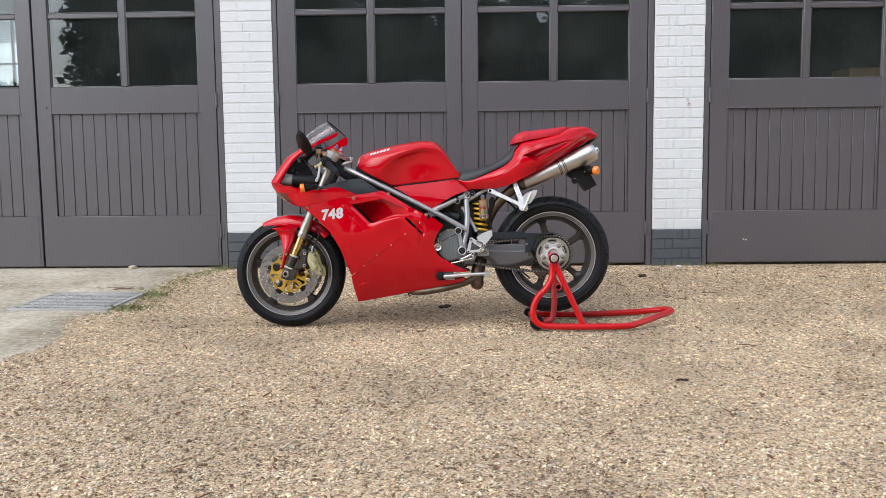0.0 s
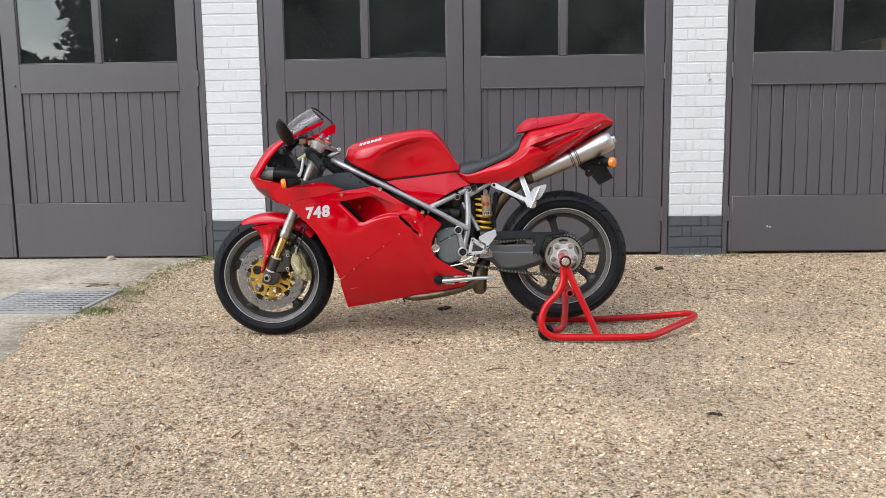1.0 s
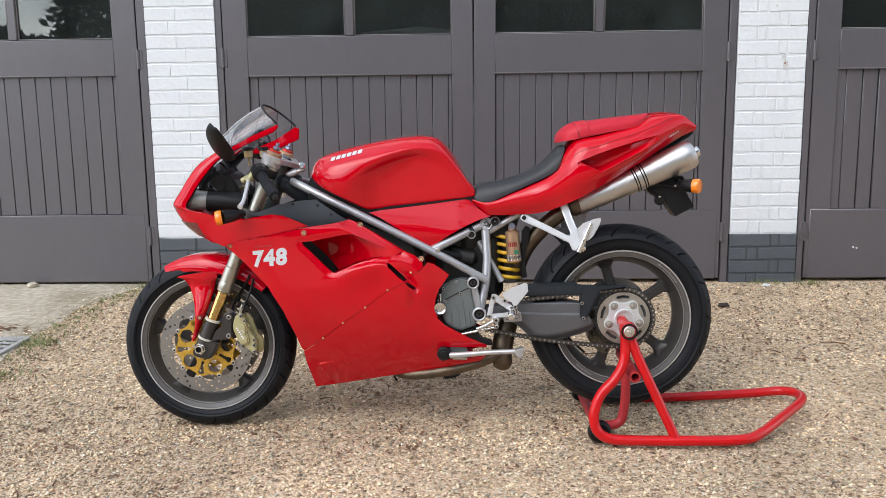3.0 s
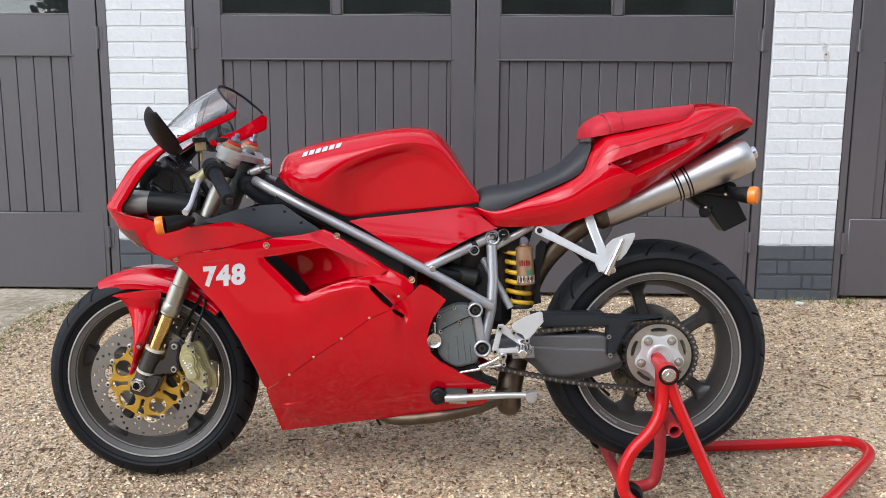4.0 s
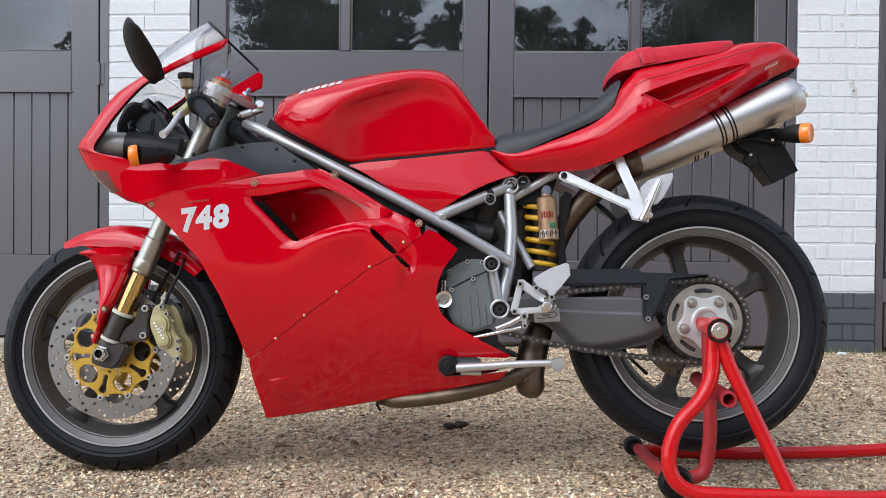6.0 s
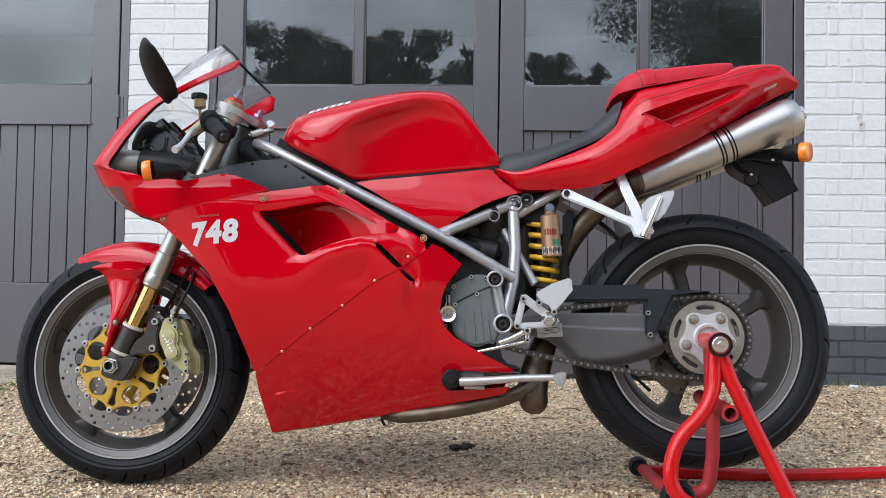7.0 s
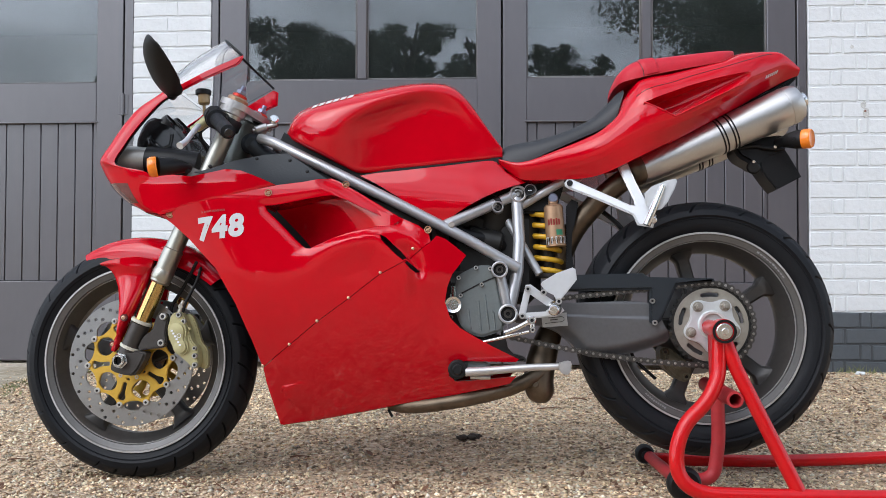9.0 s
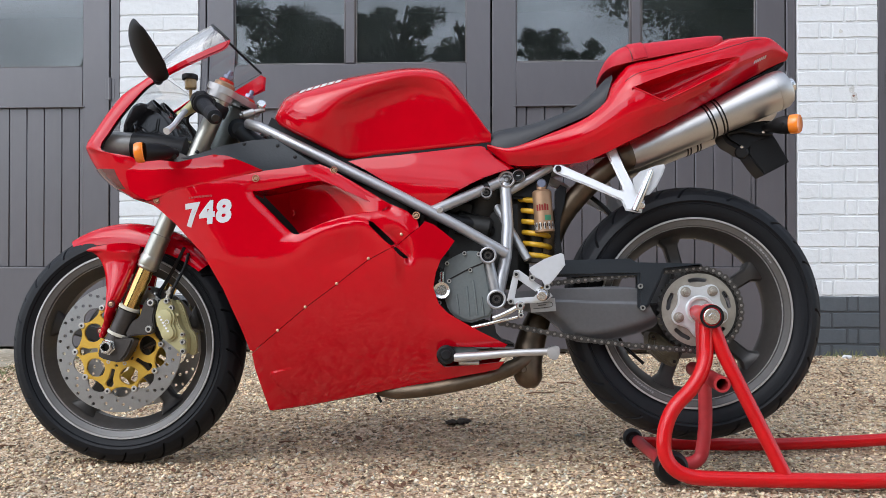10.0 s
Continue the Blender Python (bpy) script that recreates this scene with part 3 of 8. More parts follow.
def leaf_at(cx, name, mirror):
    """mirror: 1 with the hinges on the left, -1 on the right."""
    leaf = thing(name, (cx, WALL, 0), "grey painted wooden garage door with glazed top and boarded panel", "door", "garage doors", "structure")
    t = 0.045
    hs, ms = 0.134, 0.116
    xl, xr = (-0.698, 0.698)
    sl, sr = (hs, ms) if mirror > 0 else (ms, hs)
    a, b = xl + sl, xr - sr
    part("stile", box(xl, a, 0, t, 0.060, 2.64, 0.003), DOOR_PAINT, leaf)
    part("stile", box(b, xr, 0, t, 0.060, 2.64, 0.003), DOOR_PAINT, leaf)
    head = 1.249 if name in ("door_1", "door_2") else 1.235
    for z0, z1 in ((head, 1.448), (2.52, 2.64)):
        part("rail", box(a, b, 0.0006, t, z0, z1, 0.003), DOOR_PAINT, leaf)
    part("bottom_rail", box(xl + 0.02, xr - 0.02, -0.0035, t - 0.005, 0.058, 0.455, 0.004), DOOR_PAINT, leaf)
    part("weather_bead", box(a - 0.012, b + 0.012, -0.005, 0.004, head - 0.004, head + 0.004, 0.002), DOOR_PAINT, leaf)
    # tongued boards, with open joints
    part("board_backing", box(a - 0.01, b + 0.01, 0.030, 0.040, 0.44, head + 0.015, 0), GAP_SHADE, leaf)
    edges = [a] + [a + 0.050 + 0.0895 * k for k in range(13)]
    edges = [e for e in edges if e < b - 0.02] + [b]
    for u, v in zip(edges, edges[1:]):
        shift = random.uniform(-0.0012, 0.0012)
        loose = 0.0035 if name == "door_5" and abs(u - a - 0.1395) < 0.02 else 0
        part("board", box(u + 0.0017 + loose, v - 0.0017 - loose, 0.014 + shift + loose, 0.03, 0.4555, head - 0.0005, 0.0025), DOOR_PAINT, leaf)
    # glazing: two columns, two rows
    mid = (a + b) / 2 + 0.004
    part("glazing_bar", box(mid - 0.026, mid + 0.026, 0.004, t - 0.002, 1.449, 2.519, 0.006), DOOR_PAINT, leaf)
    for u, v in ((a, mid - 0.0262), (mid + 0.0262, b)):
        part("glazing_bar", box(u + 0.0002, v - 0.0002, 0.005, t - 0.002, 1.968, 2.006, 0.006), DOOR_PAINT, leaf)
        for z0, z1 in ((1.449, 1.967), (2.007, 2.519)):
            pane = part("pane", box(u - 0.004, v + 0.004, 0.024, 0.028, z0 - 0.004, z1 + 0.004, 0), PANE, leaf)
            pane.visible_shadow = False
            part("putty_bead", add(box(u, v, 0.012, 0.0235, z0, z0 + 0.007, 0.003), box(u, u + 0.006, 0.013, 0.0235, z0 + 0.007, z1, 0.002), box(v - 0.006, v, 0.013, 0.0235, z0 + 0.007, z1, 0.002)), PUTTY, leaf)
    hx = xl - 0.006 if mirror > 0 else xr + 0.006
    for z in (0.33, 1.335, 2.3):
        part("hinge", add(rod((hx, -0.007, z - 0.055), (hx, -0.007, z + 0.055), 0.008), box(hx - 0.024, hx + 0.024, -0.004, 0.004, z - 0.05, z + 0.05, 0.001)), DOOR_PAINT, leaf)
    return leaf


leaf_at(-3.915, "door_1", 1)
leaf_at(-2.505, "door_2", -1)
leaf_at(-0.618, "door_3", 1)
leaf_at(0.786, "door_4", -1)
leaf_at(2.662, "door_5", 1)
leaf_at(4.066, "door_6", -1)
for x0, x1 in ((-1.800, -1.754), (-1.357, -1.322), (1.491, 1.533), (1.919, 1.957)):
    structure("door_frame", box(x0, x1, WALL - 0.001, WALL + 0.09, 0.03, 2.68, 0.003), DOOR_PAINT, "grey painted wooden door frame post", "door frame")
for x0, x1 in ((-4.66, -1.754), (-1.357, 1.533), (1.919, 4.82)):
    structure("door_frame", box(x0, x1, WALL + 0.001, WALL + 0.09, 2.643, 2.679, 0.003), DOOR_PAINT, "grey painted wooden door head", "door frame")
structure("wall_end", box(-8.0, -4.66, WALL - 0.004, WALL + 0.25, 0, 2.68, 0), MORTAR_WHITE, "white painted brick wall end", "wall")
structure("wall_end", box(4.82, 6.6, WALL - 0.004, WALL + 0.25, 0, 2.68, 0), MORTAR_WHITE, "white painted brick wall end", "wall")

# ---- the motorcycle: x back, left side at negative y ----
BIKE_Y = 4.79
bike = thing("motorcycle", (0, BIKE_Y, 0), "glossy red sports motorcycle with gold brakes, raised on a rear stand", "motorcycle")
# it leans a little away from the stand
bike.matrix_world = pose(0, BIKE_Y, 0.3, -3.2) @ pose(0, 0, -0.3)
FW, RW = Vector((-0.849, 0, 0.277)), Vector((0.566, 0, 0.364))


def tyre(c, R, width, bead, n):
    w = width / 2
    wall = [(bead - 0.004, -w * 0.72), (bead + 0.004, -w * 0.80), (bead + 0.02, -w * 0.92), (R - 0.047, -w * 0.955)]
    tread = [(R - 0.0425, -w), (R - 0.028, -w * 0.93), (R - 0.014, -w * 0.72), (R - 0.005, -w * 0.45), (R, 0)]
    tread += [(r, -h) for r, h in tread[-2::-1]]
    tread = [p for a, b in zip(tread, tread[1:]) for p in (a, ((a[0] + b[0]) / 2, (a[1] + b[1]) / 2))] + tread[-1:]
    wall = chaikin(wall, 2, False)
    prof = wall + [(R - 0.0445, -w * 0.985)] + chaikin(tread, 2, False) + [(R - 0.0445, w * 0.985)] + [(r, -h) for r, h in wall[::-1]]
    return lathe(prof, c, n=n, closed=True)


def cut_grooves(bm, c, R, width, n, lean):
    """Presses slanting grooves into the tread; returns which corners lie in one."""
    w, deep = width / 2, set()
    # the corners are turned about the axle first, so that they run in lines along the grooves
    for v in bm.verts:
        d = v.co - c
        a = math.atan2(d.z, d.x) + lean * max(0, (abs(d.y) / w - 0.20) / 0.76) ** 0.8
        r = math.hypot(d.x, d.z)
        v.co = c + Vector((r * math.cos(a), d.y, r * math.sin(a)))
    for v in bm.verts:
        d = v.co - c
        r, u = math.hypot(d.x, d.z), (abs(d.y) / w - 0.20) / 0.76
        if r < R - 0.040 or u < 0:
            continue
        a = math.atan2(d.z, d.x) - lean * u ** 0.8 + 1e-5 - (math.pi / n if d.y > 0 else 0)
        k = round(a * n / (2 * math.pi))
        off = abs(a - k * 2 * math.pi / n) * r
        if off < 0.0021 and u < (1.0 if k % 2 else 0.86):
            v.co = c + Vector((d.x * (1 - 0.006 / r), d.y * (1 - 0.02 * u), d.z * (1 - 0.006 / r)))
            deep.add(v.index)
    return deep


def wheel(name, c, R, width, spokes, turn, flange, dish, label, tread, lean):
    w = width * 0.44
    prof = [(flange - 0.006, -w), (flange, -w), (flange, -w + 0.006), (flange - 0.012, -w + 0.012), (flange - 0.022, -w * 0.5), (flange - 0.034, 0), (flange - 0.022, w * 0.5), (flange - 0.012, w - 0.012), (flange, w - 0.006), (flange, w), (flange - 0.006, w), (flange - 0.020, w - 0.010), (flange - 0.032, w * 0.5), (flange - 0.046, 0.012), (flange - 0.046, -0.012), (flange - 0.032, -w * 0.5), (flange - 0.020, -w + 0.010)]
    hub = part(name, lathe(prof, c, n=96, closed=True), RIM, bike, label)
    bm = tyre(c, R, width, flange - 0.006, tread * 32)
    bm.verts.index_update()
    deep = cut_grooves(bm, c, R, width, tread, lean)
    # groove floors take the blacker rubber, so their shade is painted in
    for fc in bm.faces:
        fc.material_index = int(all(v.index in deep for v in fc.verts))
    tyre_ob = part("tyre", bm, RUBBER, hub, "black rubber tyre with slanting tread grooves")
    tyre_ob.data.materials.append(GROOVE_SHADE)
    hw = width / 2
    for s in (-1, 1):
        for rr, yy in ((flange + 0.004, hw * 0.815), (R - 0.050, hw * 0.957)):
            part("sidewall_rib", lathe([(rr - 0.0012, s * (yy - 0.002)), (rr, s * (yy + 0.0012)), (rr + 0.0012, s * (yy - 0.002))], c, n=96, closed=True), RUBBER, tyre_ob)
    for s in (-1, 1):
        part("rim_lip", lathe([(flange - 0.0060, s * (w - 0.004)), (flange - 0.0045, s * (w + 0.0012)), (flange - 0.0005, s * (w + 0.0012)), (flange - 0.0015, s * (w - 0.004))], c, n=96, closed=True), RIM_LIP, hub, "bare alloy rim lip")
        part("rim_face", lathe([(flange - 0.0205, s * (w - 0.014)), (flange - 0.0195, s * (w - 0.0045)), (flange - 0.0070, s * (w - 0.0010)), (flange - 0.0055, s * (w - 0.006))], c, n=96, closed=True), RIM_FACE, hub, "grey satin rim edge")
        part("rim_bead", lathe([(flange - 0.0215 + 0.0014 * math.cos(a), s * (w - 0.012) + 0.0030 * math.sin(a)) for a in steps(0, 1.6 * math.pi, 8)], c, n=96, closed=True), RIM_LIP, hub)
    for k in range(spokes):
        a = turn + 2 * math.pi * k / spokes
        d, e = Vector((math.cos(a), 0, math.sin(a))), Vector((-math.sin(a), 0, math.cos(a)))
        bm = bmesh.new()
        rings = []
        for r, hw, ht in ((0.03, 0.024, 0.026), (0.07, 0.020, 0.022), (0.13, 0.016, 0.018), (flange - 0.062, 0.017, 0.019), (flange - 0.044, 0.030, 0.026), (flange - 0.036, 0.040, 0.030)):
            q = [(-hw, -ht * 0.7), (-hw * 0.7, -ht), (hw * 0.7, -ht), (hw, -ht * 0.7), (hw, ht * 0.7), (hw * 0.7, ht), (-hw * 0.7, ht), (-hw, ht * 0.7)]
            rings.append([bm.verts.new(c + d * r + e * u + Vector((0, dish * (1 - r / flange) + v, 0))) for u, v in q])
        for p, q in zip(rings, rings[1:]):
            for j in range(8):
                bm.faces.new((p[j], p[(j + 1) % 8], q[(j + 1) % 8], q[j]))
        bmesh.ops.recalc_face_normals(bm, faces=bm.faces[:])
        part("spoke", bm, SPOKE, hub)
    part("hub", lathe([(0.028, -0.062), (0.038, -0.056), (0.042, -0.03), (0.036, 0), (0.042, 0.03), (0.038, 0.056), (0.028, 0.062)], c, n=32), SPOKE, hub)
    return hub


def rim_mark(c, flange, y, a0, a1, count, parent):
    """A row of small pale bars along the rim."""
    bm = bmesh.new()
    for k in range(count):
        b0 = a0 + (a1 - a0) * (k + 0.15) / count
        b1 = a0 + (a1 - a0) * (k + 0.80) / count
        top = 0.0108 if k in (0, 5) else 0.0122
        add(bm, flat([(c.x + r * math.cos(a), c.z + r * math.sin(a)) for r, a in ((flange - 0.0155, b0), (flange - 0.0155, b1), (flange - top, b1), (flange - top, b0))]))
    for v in bm.verts:
        v.co.y = y
    bmesh.ops.solidify(bm, geom=bm.faces[:], thickness=0.0012)
    part("rim_mark", bm, RIM_MARK, parent, "small pale lettering on the rim")


front = wheel("front_wheel", FW, 0.299, 0.120, 5, radians(20), 0.233, 0.0, "dark bronze front wheel with five spokes", 34, 0.16)
rear = wheel("rear_wheel", RW, 0.3135, 0.180, 5, radians(33), 0.231, 0.0, "dark bronze rear wheel with five spokes", 30, 0.24)

for a0, a1 in ((57, 33), (242, 226)):
    rim_mark(RW, 0.231, -0.0792, radians(a0), radians(a1), 10, rear)


def ring_plate(c, r0, r1, y0, y1, n=72):
    return lathe([(r0, y0), (r1, y0), (r1, y1), (r0, y1)], c, n=n, closed=True)


def circle(cx, cz, r, n=10, a0=0.0):
    return [(cx + r * math.cos(a0 + 2 * math.pi * k / n), cz + r * math.sin(a0 + 2 * math.pi * k / n)) for k in range(n)]


# brake discs with drilled holes, and the gold carriers
HUB = Vector((-0.848, 0, 0.272))
for s in (-1, 1):
    y = s * 0.074
    drilled = [circle(HUB.x + r * math.cos(a), HUB.z + r * math.sin(a), 0.0042, 8) for k in range(60) for r, a in ((0.1285 + 0.0110 * (k % 3), 2 * math.pi * k / 60),)]
    turn = [radians(5.5) + 2 * math.pi * k / 10 for k in range(10)]
    about = lambda r, a: (HUB.x + r * math.cos(a), HUB.z + r * math.sin(a))
    inner = [about(r, a + q) for a in turn for r, q in ((0.1075, -0.068), (0.1075, 0.068), (0.1140, 0.120), (0.1195, 0.200), (0.1215, 0.314), (0.1195, 0.428), (0.1140, 0.508))]
    disc = part("brake_disc", plate(circle(HUB.x, HUB.z, 0.158, 72), y - 0.0025, y + 0.0025, 0.0006, [inner, *drilled]), DISC, front, "drilled steel brake disc")
    # wide six-sided windows and narrow waisted slots by turns
    wide = [(0.0525, -0.14), (0.0525, 0.14), (0.064, 0.325), (0.080, 0.325), (0.0945, 0.140), (0.0965, 0), (0.0945, -0.140), (0.080, -0.325), (0.064, -0.325)]
    thin = [(0.0535, -0.10), (0.0520, 0), (0.0535, 0.10), (0.066, 0.075), (0.078, 0.070), (0.0945, 0.125), (0.0985, 0), (0.0945, -0.125), (0.078, -0.070), (0.066, -0.075)]
    pockets = [chaikin([about(r, a + q) for r, q in (thin if k % 2 else wide)], 1) for k, a in enumerate(turn)]
    for k in range(6):
        a = radians(-35 + 60 * k)
        pockets.append([about(r, a + q) for r, q in ((0.0415, -0.10), (0.0405, 0), (0.0415, 0.10), (0.0455, 0.09), (0.0465, 0), (0.0455, -0.09))])
    scallop = [about(r, a + q) for a in turn for r, q in ((0.110, -0.066), (0.1145, 0), (0.110, 0.066), (0.1035, 0.105), (0.0985, 0.185), (0.0965, 0.314), (0.0985, 0.443), (0.1035, 0.523))]
    holder = part("disc_carrier", plate(scallop, y - 0.004 + s * 0.003, y + 0.004 + s * 0.003, 0.0014, [circle(HUB.x, HUB.z, 0.034, 24), *pockets]), GOLD, disc, "gold anodised disc carrier")
    for k in range(6):
        x, z = about(0.0415, radians(-5 + 60 * k))
        part("hub_bolt", lathe([(0.0018, 0.004), (0.0024, 0.0085), (0.0045, 0.0085), (0.0052, 0.007), (0.0052, 0.002)], (x, y, z), (0, s, 0), 14), STEEL, holder)
    for a in turn:
        x, z = about(0.1085, a)
        pin = part("bobbin", lathe([(0.0034, 0.0090), (0.0034, 0.0105), (0.0060, 0.0105), (0.0076, 0.009), (0.0076, 0.002)], (x, y, z), (0, s, 0), 18), STEEL, disc)
        part("bobbin_bore", rod((x, y + s * 0.002, z), (x, y + s * 0.0093, z), 0.0036, 10), GAP_SHADE, pin)

# fork legs
FORK = (Vector((-0.597, -0.1, 0.902)) - Vector((-0.865, -0.1, 0.268))).normalized()
for s in (-1, 1):
    foot = Vector((FW.x - 0.003, s * 0.105, FW.z))
    at = lambda d: foot + FORK * d
    leg = part("fork_leg", rod(at(0.06), at(0.27), 0.0190, 24), GOLD_TUBE, bike, "gold coated fork tube")
    part("fork_outer", add(rod(at(0.205), at(0.30), 0.0245, 24), rod(at(0.28), at(0.695), 0.0225, 24), lathe([(0.0245, 0), (0.026, 0.004), (0.026, 0.022), (0.0245, 0.026)], at(0.215), FORK, 24)), FORK_ALLOY, leg, "polished pale alloy fork outer tube")
    shoe = chaikin([(-0.867, 0.300), (-0.880, 0.264), (-0.877, 0.250), (-0.833, 0.239), (-0.815, 0.243), (-0.790, 0.292), (-0.797, 0.300)], 1)
    shoe_part = part("fork_foot", add(rod(at(0.0), at(0.10), 0.0235, 24), plate(shoe, foot.y - 0.022, foot.y + 0.022, 0.005)), CASTING, leg, "dark grey cast fork foot")
    nut = part("axle_nut", lathe([(0.0118, 0.030), (0.0128, 0.040), (0.0150, 0.040), (0.0165, 0.038), (0.0168, 0.030), (0.0200, 0.030), (0.0205, 0.020), (0.0118, 0.020)], foot, (0, s, 0), 6, True), ALLOY, shoe_part, "silver axle nut")
    part("axle_sleeve", lathe([(0.0098, 0.015), (0.0098, 0.0425), (0.0122, 0.0425), (0.0122, 0.015)], foot, (0, s, 0), 24, True), ALLOY, nut)
    part("axle_bore", rod(foot + Vector((0, 0.015 * s, 0)), foot + Vector((0, 0.026 * s, 0)), 0.0105, 20), GAP_SHADE, nut)
    for d in (0.030, 0.098):
        part("cable_tie", lathe([(0.0236, 0), (0.0262, 0.001), (0.0262, 0.007), (0.0236, 0.008)], at(d), FORK, 24), CREAM, leg, "cream band round the fork foot")
    # caliper with its bracket
    socket = lambda p, y, r, parent: part("bolt_socket", rod((p[0], y, p[1]), (p[0], y + s * 0.0004, p[1]), r, 10), GAP_SHADE, parent)
    cap = lambda p, y, r, parent: socket(p, y + s * 0.0062, r * 0.52, part("bolt", lathe([(r * 0.55, 0.0062), (r * 0.60, 0.0068), (r * 0.86, 0.0068), (r, 0.0055), (r, -0.004)], (p[0], y, p[1]), (0, s, 0), 18), STEEL, parent))
    bracket = plate(chaikin([(-0.767, 0.390), (-0.752, 0.395), (-0.741, 0.388), (-0.740, 0.372), (-0.746, 0.351), (-0.742, 0.324), (-0.744, 0.313), (-0.758, 0.306), (-0.782, 0.306), (-0.817, 0.299), (-0.801, 0.337), (-0.780, 0.349), (-0.774, 0.372)], 1), s * 0.114 - 0.009, s * 0.114 + 0.009, 0.003)
    bracket = part("caliper_bracket", bracket, CASTING, leg, "dark grey caliper bracket")
    # two castings bolted together, the outer one with two round bulges that run into each other
    edge_line = [(-0.728, 0.391), (-0.710, 0.397), (-0.699, 0.387), (-0.692, 0.372), (-0.686, 0.354), (-0.677, 0.325), (-0.662, 0.311), (-0.659, 0.287), (-0.660, 0.264), (-0.671, 0.259), (-0.693, 0.280), (-0.714, 0.295), (-0.730, 0.322), (-0.739, 0.349), (-0.734, 0.372)]
    body = part("brake_caliper", plate(chaikin(edge_line, 1), *sorted((s * 0.098, s * 0.132)), 0.003), CALIPER, leg, "pale gold four-piston brake caliper")
    part("inner_casting", plate(chaikin([(x + 0.013, z - 0.004) for x, z in edge_line], 1), s * 0.088 - 0.010, s * 0.088 + 0.010, 0.003), CALIPER, body)
    bulge = chaikin([(-0.735, 0.353), (-0.729, 0.369), (-0.713, 0.376), (-0.697, 0.371), (-0.688, 0.356), (-0.687, 0.342), (-0.691, 0.332), (-0.684, 0.323), (-0.682, 0.306), (-0.688, 0.295), (-0.700, 0.291), (-0.712, 0.295), (-0.719, 0.305), (-0.722, 0.320), (-0.730, 0.336)], 2)
    part("piston_housing", plate(bulge, *sorted((s * 0.126, s * 0.1445)), 0.005), CALIPER, body)
    for p, r in (((-0.711, 0.350), 0.0185), ((-0.701, 0.311), 0.0150)):
        part("piston_cap", lathe([(r, -0.002), (r * 0.96, 0.0012), (r * 0.5, 0.0022), (0.0005, 0.0024)], (p[0], s * 0.144, p[1]), (0, s, 0), 28), CALIPER, body)
    bars = bmesh.new()
    for k in range(6):
        x, z = -0.7235 + 0.0042 * k, 0.350 - 0.0068 * k
        add(bars, box(x, x + 0.0052, s * 0.1470 - 0.0004, s * 0.1470 + 0.0004, z - 0.0022, z + 0.0022, 0))
    add(bars, lathe([(0.0042, -0.0004), (0.0042, 0.0004), (0.0054, 0.0004), (0.0054, -0.0004)], (-0.703, s * 0.1470, 0.338), (0, s, 0), 20, True))
    part("caliper_mark", bars, WHITE_LABEL, body)
    for p, r in (((-0.709, 0.388), 0.0068), ((-0.697, 0.372), 0.0066), ((-0.668, 0.308), 0.0050), ((-0.667, 0.290), 0.0068), ((-0.666, 0.268), 0.0068)):
        cap(p, s * 0.132, r, body)
    part("bleed_nipple", rod((-0.687, s * 0.128, 0.358), (-0.682, s * 0.128, 0.352), 0.0042, 10), CALIPER, body)
    for p in ((-0.751, 0.384), (-0.754, 0.320)):
        cap(p, s * 0.124, 0.0085, bracket)
    part("banjo_union", add(tube([(-0.716, s * 0.11, 0.391), (-0.713, s * 0.11, 0.409), (-0.707, s * 0.11, 0.423)], [0.0065, 0.0055, 0.0045], 12, 0), rod((-0.713, s * 0.116, 0.409), (-0.713, s * 0.100, 0.409), 0.0075, 6)), SPROCKET, body, "brass-coloured hose union")
    part("hose_union", tube([(p[0], s * p[1], p[2]) for p in [(-0.709, -0.11, 0.394), (-0.704, -0.11, 0.414), (-0.697, -0.1, 0.436), (-0.681, -0.09, 0.472), (-0.676, -0.08, 0.507)]], 0.004, 8), BLACK, body, "black brake hose")

# front mudguard
rows = []
for k in range(25):
    u = k / 24
    a = radians(119 - 76 * u)
    r = 0.306 + 0.006 * math.sin(u * math.pi)
    w = 0.045 + 0.032 * math.sin(min(1, u * 1.6) * math.pi / 2)
    rim_r = r - 0.035 - 0.025 * math.sin(u * math.pi)
    rows.append(((FW.x + rim_r * math.cos(a), w, FW.z + rim_r * math.sin(a)), (FW.x + r * math.cos(a), 0, FW.z + r * math.sin(a))))
guard = part("front_mudguard", bow(rows, 14, (0.6, 0.8), 0.003), RED, bike, "glossy red front mudguard")
WING_FRONT = [(-0.890, 0.301), (-0.877, 0.334), (-0.873, 0.379), (-0.875, 0.420), (-0.883, 0.455), (-0.896, 0.486), (-0.913, 0.508), (-0.937, 0.513)]
WING_BACK = [(-0.876, 0.296), (-0.858, 0.347), (-0.834, 0.399), (-0.818, 0.445), (-0.808, 0.490), (-0.797, 0.518)]
wing = chaikin(WING_FRONT[::-1] + WING_BACK + [(-0.798, 0.527), (-0.816, 0.531), (-0.837, 0.532), (-0.866, 0.529), (-0.894, 0.525), (-0.920, 0.520)], 1)


def wing_width(x, z):
    """Bulged between its front and back edges, and standing out farther towards its foot."""
    front_x, back_x = (np.interp(z, [q[1] for q in line], [q[0] for q in line]) for line in (WING_FRONT, WING_BACK))
    u = np.clip((x - front_x) / (back_x - front_x), -0.15, 1.15) * 2 - 1
    return 0.080 + 0.024 * ease(0.50 - z, 0, 0.12) + 0.018 * (1 - np.abs(u) ** 2.2) * ease(z, 0.27, 0.36) + 0.006 * ease(z, 0.485, 0.512)


